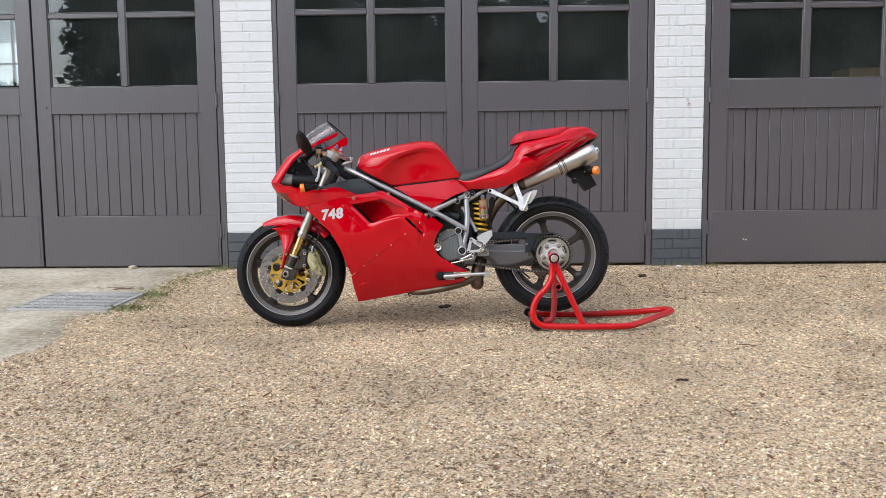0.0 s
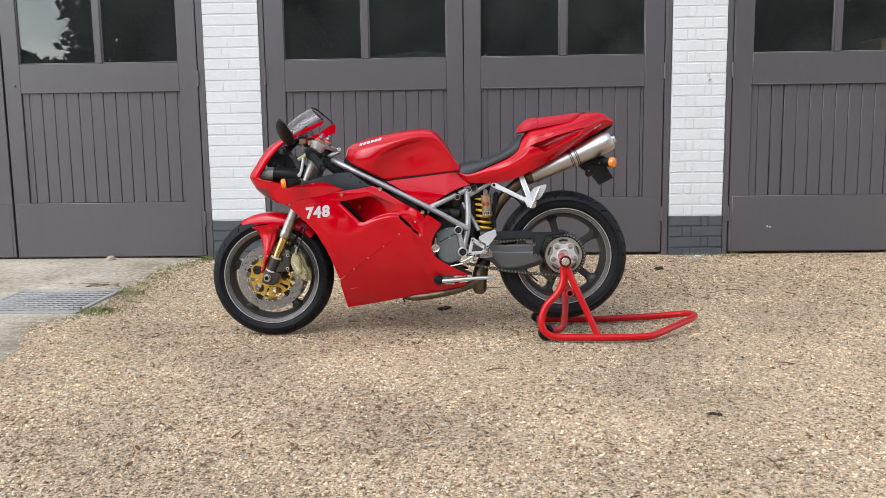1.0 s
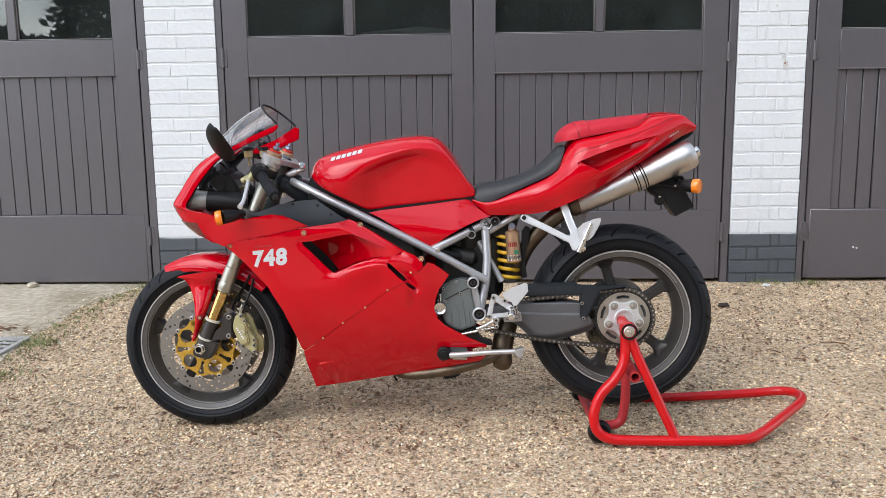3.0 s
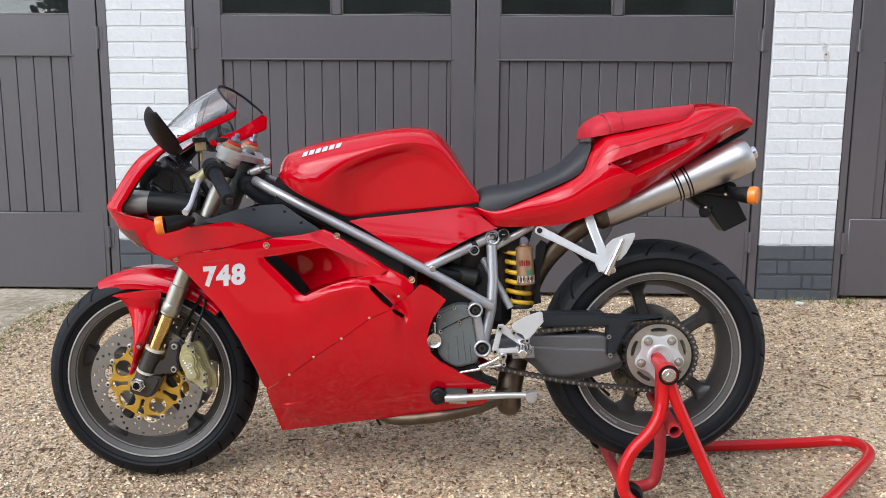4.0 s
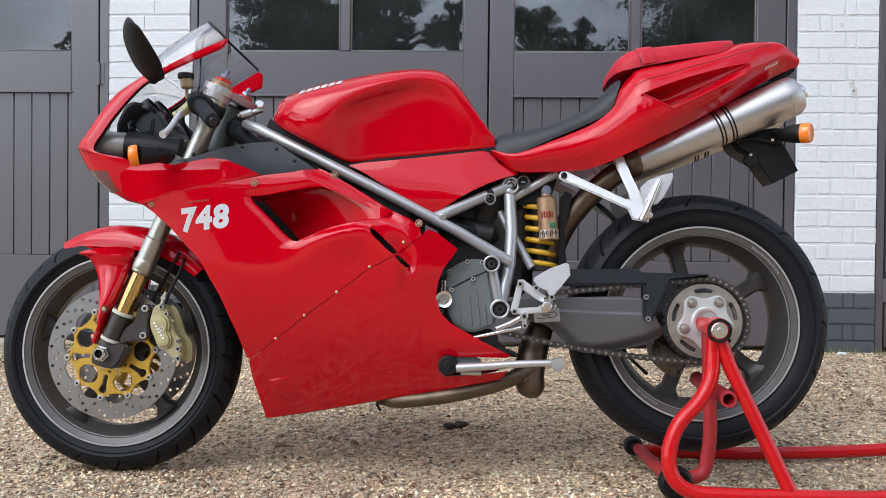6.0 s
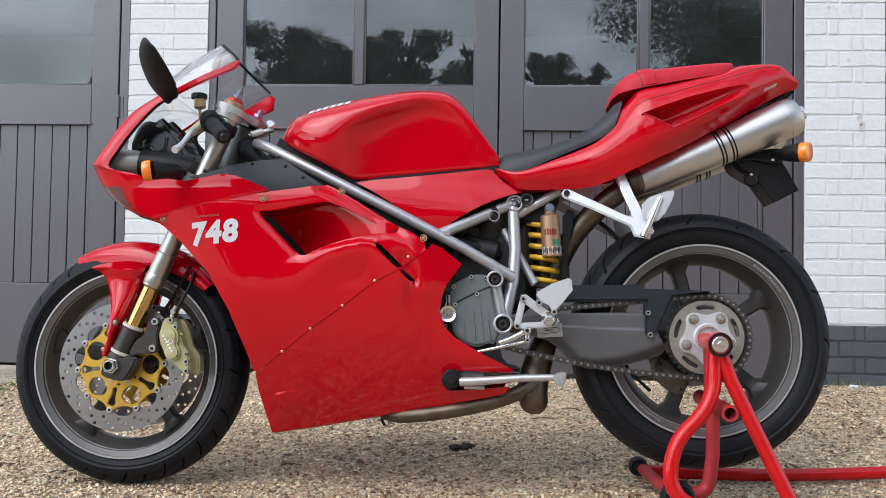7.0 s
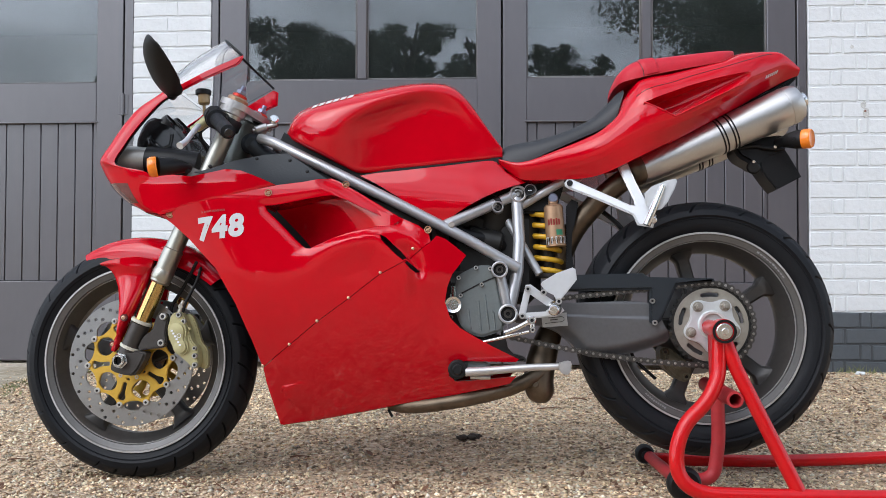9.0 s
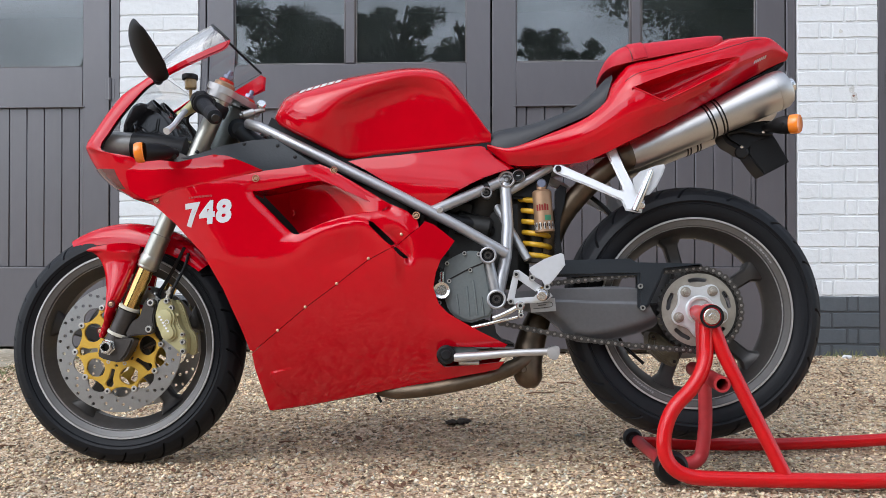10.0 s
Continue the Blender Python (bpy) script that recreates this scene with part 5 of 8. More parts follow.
RIDGE_TOP = [(0.36, 0.955), (0.40, 0.968), (0.60, 1.026), (0.64, 1.0455), (0.66, 1.049), (0.72, 1.051), (0.76, 1.043), (0.806, 1.008)]
SCOOP = [(0.406, 0.891), (0.45, 0.909), (0.52, 0.934), (0.60, 0.957), (0.664, 0.974), (0.672, 0.956), (0.60, 0.919), (0.54, 0.888), (0.478, 0.857)]
xa, xb, sx = 0.065, 0.806, SCOOP[0][0]


def seat_line(x):
    """The edge along the seat, then along the pad."""
    y, z = rail(RAIL_SEAT, x)
    if x < 0.366:
        z = spline(S_BOT, x) - 0.003
    elif x < 0.40:
        u = (x - 0.366) / 0.034
        z = (spline(S_BOT, 0.366) - 0.003) * (1 - u) + 0.962 * u
    return y, z


def off_line(x, z, a, b):
    """How far (x, z) lies from the line through a and b."""
    ux, uz = b[0] - a[0], b[1] - a[1]
    return abs((x - a[0]) * uz - (z - a[1]) * ux) / math.hypot(ux, uz)


S_UP, S_DOWN, xe = SCOOP[:5], [SCOOP[0], *SCOOP[:4:-1]], 0.664


def tail_half(x, n=30):
    """Half of the tail's section at x, from the top to the lower edge, cut at the scoop's edges and let in between them."""
    line = [(0, 0), seat_line(x), rail(RAIL_RIDGE, x), rail(RAIL_SIDE, x), rail(RAIL_LOW, x)]
    line[0] = (0, spline(RIDGE_TOP, x) if x > 0.40 else line[1][1] + 0.006)
    fine = half_section(line, 600, 2)
    h = min(max(x, sx), xe)
    ref = fine if h == x else half_section([(0, spline(RIDGE_TOP, h)), seat_line(h), rail(RAIL_RIDGE, h), rail(RAIL_SIDE, h), rail(RAIL_LOW, h)], 600, 2)
    hi = next(k for k, p in enumerate(ref) if p.z <= float(np.interp(h, *zip(*S_UP))))
    lo = max(hi + 12, next(k for k, p in enumerate(ref) if p.z <= float(np.interp(h, *zip(*S_DOWN)))))
    out = []
    for u0, u1, last in ((0, hi, 0), (hi, lo, 0), (lo, 600, 1)):
        for k in range(n + last):
            f = u0 + (u1 - u0) * k / n
            m = min(int(f), 599)
            p = fine[m].lerp(fine[m + 1], f - m)
            if u0 == hi and sx < x < xe and k:
                lip = off_line(x, p.z, SCOOP[0], SCOOP[8]) / 0.004 if x < 0.50 else 1
                ground = off_line(x, p.z, SCOOP[8], SCOOP[6]) / 0.014
                roof = (float(np.interp(x, *zip(*S_UP))) - p.z) / 0.005
                p.y -= 0.070 * min(1, (x - sx) / 0.006) * (1 - (x - sx) / (xe - sx)) ** 0.8 * min(1, lip, ground, roof)
            out.append(p)
    return out


bm = hull([(x, tail_half(x)) for x in steps(xa, xb, 190)])
tail = part("tail_unit", bm, RED, bike, "glossy red tail unit with side scoops", 42)
for s in (-1, 1):
    groove = []
    for x in steps(0.39, 0.73, 40):
        y, z = rail(RAIL_RIDGE, x)
        half = tail_half(x)[:60]
        best = (9.0, None)
        for p, q in zip(half, half[1:]):
            u = min(max((Vector((0, y, z)) - p).dot(q - p) / max((q - p).length_squared, 1e-12), 0), 1)
            best = min(best, ((p.lerp(q, u) - Vector((0, y, z))).length, p.lerp(q, u)), key=lambda e: e[0])
        groove.append((x, s * best[1].y, best[1].z))
    part("cowl_seam", tube(groove, 0.0009, 6, 0), MAROON, tail)
# a raised lip along the front and lower edges of each scoop
lip_line = []
for a, b in zip([SCOOP[0], *SCOOP[8:5:-1]], [*SCOOP[8:5:-1], SCOOP[5]]):
    for u in steps(0, 1, 8)[:-1]:
        x, z = a[0] + (b[0] - a[0]) * u, a[1] + (b[1] - a[1]) * u
        skin = half_section([(0, spline(RIDGE_TOP, x)), seat_line(x), rail(RAIL_RIDGE, x), rail(RAIL_SIDE, x), rail(RAIL_LOW, x)], 600, 2)
        lip_line.append((x, min(skin, key=lambda p: abs(p.z - z)).y, z))
for s in (-1, 1):
    part("scoop_lip", tube([(x, s * abs(y), z) for x, y, z in lip_line[:-3]], 0.0021, 8, 0), RED, tail)
# six short pale bars for the lettering on the tail
bars = bmesh.new()
for k in range(6):
    stroke = []
    for dz in (-0.0038, 0.0038):
        x, z = 0.7110 + 0.00620 * k + dz * 0.3, 0.9690 + 0.00340 * k + dz
        skin = half_section([(0, spline(RIDGE_TOP, x)), seat_line(x), rail(RAIL_RIDGE, x), rail(RAIL_SIDE, x), rail(RAIL_LOW, x)], 600, 2)
        stroke.append((x, -min(skin, key=lambda p: abs(p.z - z)).y, z))
    add(bars, tube(stroke, 0.0013, 6, 0))
part("maker_mark", bars, SILVER_DECAL, tail)
ya, yb = S_BOT[0][0], S_BOT[-1][0]
rows = [((x, max(seat_line(x)[0] - 0.0005, 0.07), spline(S_BOT, x)), (x, 0, spline(S_TOP, x) + 0.004)) for x in steps(ya, yb, 40)]
part("seat", bow(rows, 24, (0.45, 0.8), ends=True), SEAT, bike, "black vinyl rider's seat", 60)
PAD_EDGE = [(0.349, 0.050, 0.953), (0.354, 0.085, 0.955), (0.366, 0.112, 0.958), (0.385, 0.124, 0.961), (0.415, 0.129, 0.967), (0.50, 0.126, 0.984), (0.598, 0.117, 1.004), (0.622, 0.103, 1.016), (0.636, 0.088, 1.026), (0.645, 0.066, 1.037)]
PAD_TOP = [(0.349, 0.966), (0.356, 0.984), (0.366, 0.996), (0.380, 1.008), (0.398, 1.017), (0.45, 1.025), (0.52, 1.033), (0.60, 1.042), (0.645, 1.0475)]
rows = [((x, *rail(PAD_EDGE, x)), (x, 0, spline(PAD_TOP, x))) for x in [0.349 + 0.296 * u ** 1.3 for u in steps(0, 1, 60)]]
pad = part("seat_cowl_pad", bow(rows, 24, (0.5, 0.6), ends=True), PAD_RED, bike, "faded red vinyl cowl pad", 60)
for s in (-1, 1):
    part("piping", tube([(x, s * (rail(PAD_EDGE, x)[0] + 0.0008), rail(PAD_EDGE, x)[1] - 0.001) for x in steps(0.351, 0.643, 40)], 0.0010, 6, 0), RED_DECAL, pad)
arc = []
for k in range(-16, 17):
    a = (1 - abs(k) / 16) * math.pi / 2
    x = 0.414 - 0.015 * math.sin(a)
    y, z = rail(PAD_EDGE, x)
    arc.append((x, (-1 if k < 0 else 1) * y * math.cos(a) ** 0.5, z + (spline(PAD_TOP, x) - z) * math.sin(a) ** 0.6))
part("seam", tube(arc, 0.0015, 6, 0), MAROON, pad)
rows = []
for u in steps(0, 1, 10):
    xe_, xt = 0.417 + 0.034 * u, 0.400 + 0.040 * u
    y, z = rail(PAD_EDGE, xe_)
    lift = 0.0028 * min(1, 6 * u, 10 * (1 - u)) + 0.0004
    rows.append(((xe_, y + lift, z + 0.003), (xt, 0, spline(PAD_TOP, xt) + lift)))
part("strap", bow(rows, 24, (0.5, 0.6), ends=True), PAD_RED, pad, "raised red band across the pad", 40)

# ---- frame tubes ----
for s in (1, -1):
    q = lambda p: (p[0], s * p[1], p[2])
    for name, pts, r in (("frame_tube", [(-0.535, -0.07, 0.834), (-0.482, -0.11, 0.812), (-0.048, -0.135, 0.594), (0.112, -0.125, 0.503)], 0.0130), ("frame_tube", [(-0.065, -0.125, 0.606), (0.121, -0.075, 0.694)], 0.0135), ("frame_tube", [(0.108, -0.075, 0.697), (0.117, -0.105, 0.531), (0.089, -0.125, 0.395)], 0.0145), ("frame_tube", [(0.066, -0.13, 0.499), (0.088, -0.13, 0.395)], 0.0125), ("subframe_tube", [(0.121, -0.075, 0.661), (0.223, -0.08, 0.720)], 0.011), ("frame_tube", [(0.077, -0.05, 0.644), (0.164, -0.08, 0.492)], 0.0105)):
        part(name, tube([q(p) for p in pts], r, 18, 1), FRAME, bike, "silver-grey steel frame tube")
    for p, r in (((0.112, -0.085, 0.687), 0.021), ((0.067, -0.145, 0.498), 0.020), ((0.087, -0.145, 0.394), 0.023), ((0.142, -0.085, 0.696), 0.015), ((0.063, -0.1, 0.653), 0.014)):
        p = q(p)
        out = Vector((0, -s, 0))
        boss = part("frame_boss", lathe([(r * 0.74, -0.004), (r * 0.74, 0.010), (r * 0.86, 0.012), (r, 0.010), (r, -0.03), (r * 0.5, -0.03)], p, out, 28), FRAME, bike)
        part("bolt_head", lathe([(r * 0.22, 0.004), (r * 0.24, 0.0075), (r * 0.42, 0.0075), (r * 0.46, 0.004)], p, out, 18, True), CASTING, boss)
        part("bolt_socket", rod(Vector(p) - out * 0.01, Vector(p) + out * 0.0020, r * 0.77, 20), GAP_SHADE, boss)

# ---- engine, behind the panels: the shade there is put into its dark metal ----
part("engine_block", add(box(-0.33, 0.06, -0.09, 0.09, 0.29, 0.50, 0.03), box(-0.40, -0.10, -0.10, 0.10, 0.46, 0.70, 0.03), box(-0.54, -0.28, -0.07, 0.07, 0.28, 0.45, 0.03), box(-0.06, 0.17, -0.055, 0.055, 0.42, 0.66, 0.03)), ENGINE_DARK, bike, "oily engine block, darkened as in shade")
case = chaikin([(-0.038, 0.480), (-0.022, 0.492), (0.015, 0.510), (0.050, 0.509), (0.062, 0.498), (0.064, 0.461), (0.075, 0.408), (0.081, 0.355), (0.047, 0.345), (0.023, 0.337), (-0.009, 0.350), (-0.028, 0.369), (-0.039, 0.406)], 1)
cover_l = part("sprocket_cover", plate(case, -0.140, -0.09, 0.006), ENGINE, bike, "ribbed grey engine cover")
for a, b in ([(-0.007, -0.141, 0.406), (-0.001, -0.141, 0.358)], [(0.017, -0.141, 0.425), (0.023, -0.141, 0.354)], [(0.032, -0.141, 0.439), (0.042, -0.141, 0.357)], [(0.052, -0.141, 0.400), (0.057, -0.141, 0.355)]):
    part("rib", tube([a, b], 0.0022, 6, 0), ENGINE, cover_l)
part("cover_joint", tube([(-0.029, -0.1405, 0.439), (0.021, -0.1405, 0.466), (0.061, -0.1405, 0.483)], 0.0018, 6, 0), GAP_SHADE, cover_l)
for p in ((-0.030, -0.14, 0.479), (0.011, -0.14, 0.503), (0.045, -0.14, 0.501), (0.025, -0.14, 0.463), (-0.025, -0.14, 0.437), (-0.049, -0.125, 0.386), (-0.046, -0.125, 0.437)):
    head = part("bolt", lathe([(0.0028, 0.005), (0.0031, 0.008), (0.0046, 0.008), (0.0052, 0.0065), (0.0052, -0.001)], p, (0, -1, 0), 16), STEEL, cover_l)
    part("bolt_socket", rod(p, (p[0], p[1] - 0.0052, p[2]), 0.0030, 8), GAP_SHADE, head)
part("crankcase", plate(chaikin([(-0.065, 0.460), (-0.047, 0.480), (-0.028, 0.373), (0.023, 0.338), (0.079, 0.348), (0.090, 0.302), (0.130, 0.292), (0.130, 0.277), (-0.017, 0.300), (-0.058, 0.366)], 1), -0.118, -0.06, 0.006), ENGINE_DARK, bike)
p = (-0.042, -0.14, 0.415)
part("oil_filler", add(lathe([(0.013, 0.012), (0.013, 0.016), (0.019, 0.018), (0.0195, 0.004), (0.015, 0)], p, (0, -1, 0), 28), rod((-0.041, -0.13, 0.426), (-0.042, -0.13, 0.460), 0.007)), ALLOY, bike, "alloy clutch slave cap")
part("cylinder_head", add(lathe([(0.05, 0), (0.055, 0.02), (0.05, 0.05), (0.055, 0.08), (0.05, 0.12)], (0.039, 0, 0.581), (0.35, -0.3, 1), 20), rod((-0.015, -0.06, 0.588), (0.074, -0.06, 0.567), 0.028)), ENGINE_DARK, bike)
part("coolant_hose", tube([(-0.050, -0.09, 0.601), (-0.014, -0.08, 0.583), (0.032, -0.07, 0.578), (0.074, -0.04, 0.563)], 0.019, 14), BLACK, bike, "black rubber hose")
part("clamp_bolt", rod((-0.049, -0.12, 0.609), (-0.048, -0.145, 0.606), 0.008), STEEL, bike)

# ---- swinging arm, chain, sprocket ----
arm_o = chaikin([(0.089, 0.409), (0.156, 0.415), (0.229, 0.421), (0.440, 0.430), (0.451, 0.375), (0.479, 0.336), (0.435, 0.316), (0.369, 0.298), (0.307, 0.289), (0.263, 0.296), (0.234, 0.329), (0.194, 0.360), (0.130, 0.369), (0.096, 0.375)], 2)
arm_low = [(0.096, 0.375), (0.130, 0.369), (0.194, 0.360), (0.234, 0.329), (0.263, 0.296), (0.307, 0.289), (0.369, 0.298), (0.435, 0.316), (0.479, 0.336)]


def arm_width(x, z):
    """Full along the top, rolled under towards the belly, with a long shallow step."""
    return 0.119 - 0.020 * (1 - ease(line_distance(x, z, arm_low), 0, 0.034)) ** 1.5 - 0.006 * (1 - ease(z, 0.30, 0.40)) - 0.0025 * ease(z + 0.03 * (x - 0.3), 0.386, 0.392) - 0.010 * (1 - ease(0.432 - z, 0, 0.012))


swing = part("swinging_arm", add(panel(arm_o, arm_width, step=0.006, edge=0.004, lip=0.05), plate(arm_o, -0.075, -0.04, 0.01)), SWING, bike, "dark grey single-sided swinging arm", 60)
part("arm_hub", lathe([(0.03, -0.10), (0.075, -0.095), (0.085, -0.06), (0.085, -0.03), (0.06, -0.02)], RW, n=40), SWING, swing)
part("chain_guard", plate([(0.215, 0.487), (0.406, 0.492), (0.419, 0.483), (0.571, 0.480), (0.574, 0.473), (0.485, 0.463), (0.471, 0.431), (0.448, 0.381), (0.432, 0.367), (0.420, 0.377), (0.421, 0.452), (0.221, 0.448)], -0.128, -0.088, 0.006), PANEL_DARK, bike, "matt black chain guard")
for p in ((0.431, -0.13, 0.375), (0.426, -0.13, 0.426)):
    head = part("bolt", lathe([(0.003, 0.003), (0.0034, 0.006), (0.0056, 0.006), (0.0064, 0.004), (0.0064, -0.002)], p, (0, -1, 0), 16), STEEL, swing)
    part("bolt_socket", rod(p, (p[0], p[1] - 0.0034, p[2]), 0.0032, 8), GAP_SHADE, head)
SPR = Vector((0.566, -0.108, 0.371))
teeth = [(SPR.x + r * math.cos(a), SPR.z + r * math.sin(a)) for k in range(38) for r, q in ((0.0925, -0.055), (0.0985, -0.018), (0.0985, 0.018), (0.0925, 0.055)) for a in (2 * math.pi * k / 38 + q,)]
slots = [[(SPR.x + r * math.cos(a), SPR.z + r * math.sin(a)) for r, a in ((0.0690, c - 0.30), (0.0670, c - 0.25), (0.0665, c), (0.0670, c + 0.25), (0.0690, c + 0.30), (0.0745, c + 0.30), (0.0765, c + 0.25), (0.0770, c), (0.0765, c - 0.25), (0.0745, c - 0.30))] for c in [radians(20 + 72 * k) for k in range(5)]]
sprocket = part("sprocket", plate(circle(SPR.x, SPR.z, 0.0875, 72), -0.1115, -0.1045, 0.0012, [circle(SPR.x, SPR.z, 0.03, 20), *slots]), SPROCKET, rear, "bare steel rear sprocket")
part("teeth", plate(teeth, -0.1105, -0.1055, 0.0008, [circle(SPR.x, SPR.z, 0.0865, 60)]), ENGINE_DARK, sprocket, "oily dark sprocket teeth")
lobes = [(SPR.x + r * math.cos(a), SPR.z + r * math.sin(a)) for k in range(5) for r, q in ((0.066, -0.2), (0.069, 0), (0.066, 0.2), (0.055, 0.45), (0.053, 0.63), (0.055, 0.80)) for a in (2 * math.pi * k / 5 + radians(56) + q,)]
carrier = part("sprocket_carrier", plate(lobes, -0.122, -0.110, 0.003, rounds=1), CARRIER, rear, "silver sprocket carrier")
for k in range(5):
    a = 2 * math.pi * k / 5 + radians(56)
    p = SPR + Vector((0.053 * math.cos(a), -0.012, 0.053 * math.sin(a)))
    part("nut", add(rod(p, p + Vector((0, -0.004, 0)), 0.0125, 20), rod(p, p + Vector((0, -0.012, 0)), 0.0095, 6), rod(p, p + Vector((0, -0.015, 0)), 0.005, 12)), SPROCKET, carrier)
part("collar", lathe([(0.026, -0.003), (0.026, 0.008), (0.0310, 0.009), (0.0325, 0.007), (0.034, -0.003)], (SPR.x, -0.122, SPR.z), (0, -1, 0), 32), CARRIER, carrier)
part("rear_disc", ring_plate(RW, 0.055, 0.118, 0.066, 0.071, 48), DISC, rear)
stopper = part("rear_caliper", add(plate(chaikin([(0.461, 0.317), (0.487, 0.313), (0.507, 0.295), (0.533, 0.276), (0.538, 0.244), (0.524, 0.229), (0.502, 0.236), (0.479, 0.256), (0.462, 0.277)], 1), -0.030, 0.045, 0.006), plate(chaikin([(0.476, 0.299), (0.500, 0.291), (0.519, 0.272), (0.514, 0.255), (0.489, 0.263), (0.474, 0.282)], 1), -0.042, -0.02, 0.005)), DIRTY_CAST, bike, "dirty olive-brown rear brake caliper")
for x, z, r, y in ((0.523, 0.244, 0.0085, -0.031), (0.473, 0.304, 0.0080, -0.031), (0.494, 0.278, 0.0060, -0.043)):
    head = part("bolt", lathe([(r * 0.5, 0.002), (r * 0.55, 0.006), (r * 0.85, 0.006), (r, 0.004), (r, -0.003)], (x, y, z), (0, -1, 0), 16), DIRTY_CAST, stopper)
    part("bolt_socket", rod((x, y, z), (x, y - 0.0028, z), r * 0.52, 8), GAP_SHADE, head)
part("caliper_hose", tube([(0.386, -0.04, 0.326), (0.390, -0.04, 0.292), (0.420, -0.04, 0.263), (0.447, -0.04, 0.239)], 0.004, 8), BLACK, bike)


def chain_links(line, bm, pins):
    """Roller chain along a line: plates, rollers and pins."""
    for k, (a, b) in enumerate(zip(line, line[1:])):
        a, b = Vector(a), Vector(b)
        d = (b - a).normalized()
        n = Vector((-d.z, 0, d.x))
        off = 0.0075 if k % 2 else 0.0052
        for y in (-off, off):
            ring = [a + (math.sin(t) * n - math.cos(t) * d) * 0.0074 for t in steps(1.9, -1.9, 6)] + [(a + b) / 2 - n * 0.0044] + [b - (math.sin(t) * n - math.cos(t) * d) * 0.0074 for t in steps(1.9, -1.9, 6)] + [(a + b) / 2 + n * 0.0044]
            lo = [bm.verts.new(p + Vector((0, y - 0.001, 0))) for p in ring]
            hi = [bm.verts.new(p + Vector((0, y + 0.001, 0))) for p in ring]
            bm.faces.new(lo[::-1])
            bm.faces.new(hi)
            for j in range(len(ring)):
                bm.faces.new((lo[j], lo[j - 1], hi[j - 1], hi[j]))
        add(pins, rod(a - Vector((0, 0.0098, 0)), a + Vector((0, 0.0098, 0)), 0.0033, 8))
        add(bm, rod(a - Vector((0, 0.005, 0)), a + Vector((0, 0.005, 0)), 0.005, 8))


PITCH, CH_R = 0.0159, 0.0985
run = []
up, low_end = Vector((0.203, -0.108, 0.431)), Vector((0.097, -0.108, 0.338))
a_top, a_low = radians(97), radians(-103)
top_pt = SPR + CH_R * Vector((math.cos(a_top), 0, math.sin(a_top)))
low_pt = SPR + CH_R * Vector((math.cos(a_low), 0, math.sin(a_low)))
n1 = int((top_pt - up).length / PITCH)
run += [up.lerp(top_pt, k / n1) for k in range(n1)]
n2 = round(CH_R * (a_top - a_low) / PITCH)
run += [SPR + CH_R * Vector((math.cos(a_top + (a_low - a_top) * k / n2), 0, math.sin(a_top + (a_low - a_top) * k / n2))) for k in range(n2)]
n3 = int((low_pt - low_end).length / PITCH)
run += [low_pt.lerp(low_end, k / n3) - Vector((0, 0, 0.010 * math.sin(k / n3 * math.pi))) for k in range(n3 + 1)]
bm, pins = bmesh.new(), bmesh.new()
chain_links([(p.x, -0.108, p.z) for p in run], bm, pins)
chain = part("chain", bm, CHAIN, bike, "oily steel roller chain")
tagged(part("chain_pinning", pins, CHAIN_PIN, chain), kind="stuff")

# ---- shock absorber ----
s_top, s_bot = Vector((0.175, -0.02, 0.660)), Vector((0.190, -0.02, 0.496))
shock = part("shock_body", add(rod(s_top + Vector((0, 0, 0.03)), s_bot, 0.018, 20), rod(s_top + Vector((0, 0, 0.012)), s_top, 0.040, 24), rod(s_bot, s_bot - Vector((0, 0, 0.012)), 0.040, 24)), CASTING, bike)
coil = [s_top.lerp(s_bot, k / 90) + 0.0355 * Vector((math.cos(k * 2 * math.pi * 6 / 90), math.sin(k * 2 * math.pi * 6 / 90), 0)) for k in range(91)]
part("spring", tube(coil, 0.0068, 10, 0), SPRING, shock, "yellow coil spring")
r_top, r_bot = Vector((0.198, -0.075, 0.662)), Vector((0.206, -0.075, 0.559))
res = part("damper_reservoir", add(rod(r_top, r_bot, 0.0235, 28), rod(r_top, r_top + Vector((0, 0, 0.02)), 0.012, 16), rod(r_bot, r_bot.lerp(r_top, 0.06), 0.0245, 28)), BRONZE, shock, "tan bronze damper reservoir")
ax = (r_bot - r_top).normalized()


def band(f0, f1, a0, a1, lift=0.0239):
    """A patch on the reservoir's skin: f down it, a round it from the side that faces out."""
    bm = bmesh.new()
    side_v = Vector((0, -1, 0)) - ax * ax.dot(Vector((0, -1, 0)))
    side_v.normalize()
    round_v = ax.cross(side_v)
    cols_v = []
    for a in steps(a0, a1, 6):
        d = lift * (side_v * math.cos(a) + round_v * math.sin(a))
        cols_v.append([bm.verts.new(r_top.lerp(r_bot, f) + d) for f in (f0, f1)])
    for p, c in zip(cols_v, cols_v[1:]):
        bm.faces.new((p[0], c[0], c[1], p[1]))
    bmesh.ops.solidify(bm, geom=bm.faces[:], thickness=0.0004)
    return bm


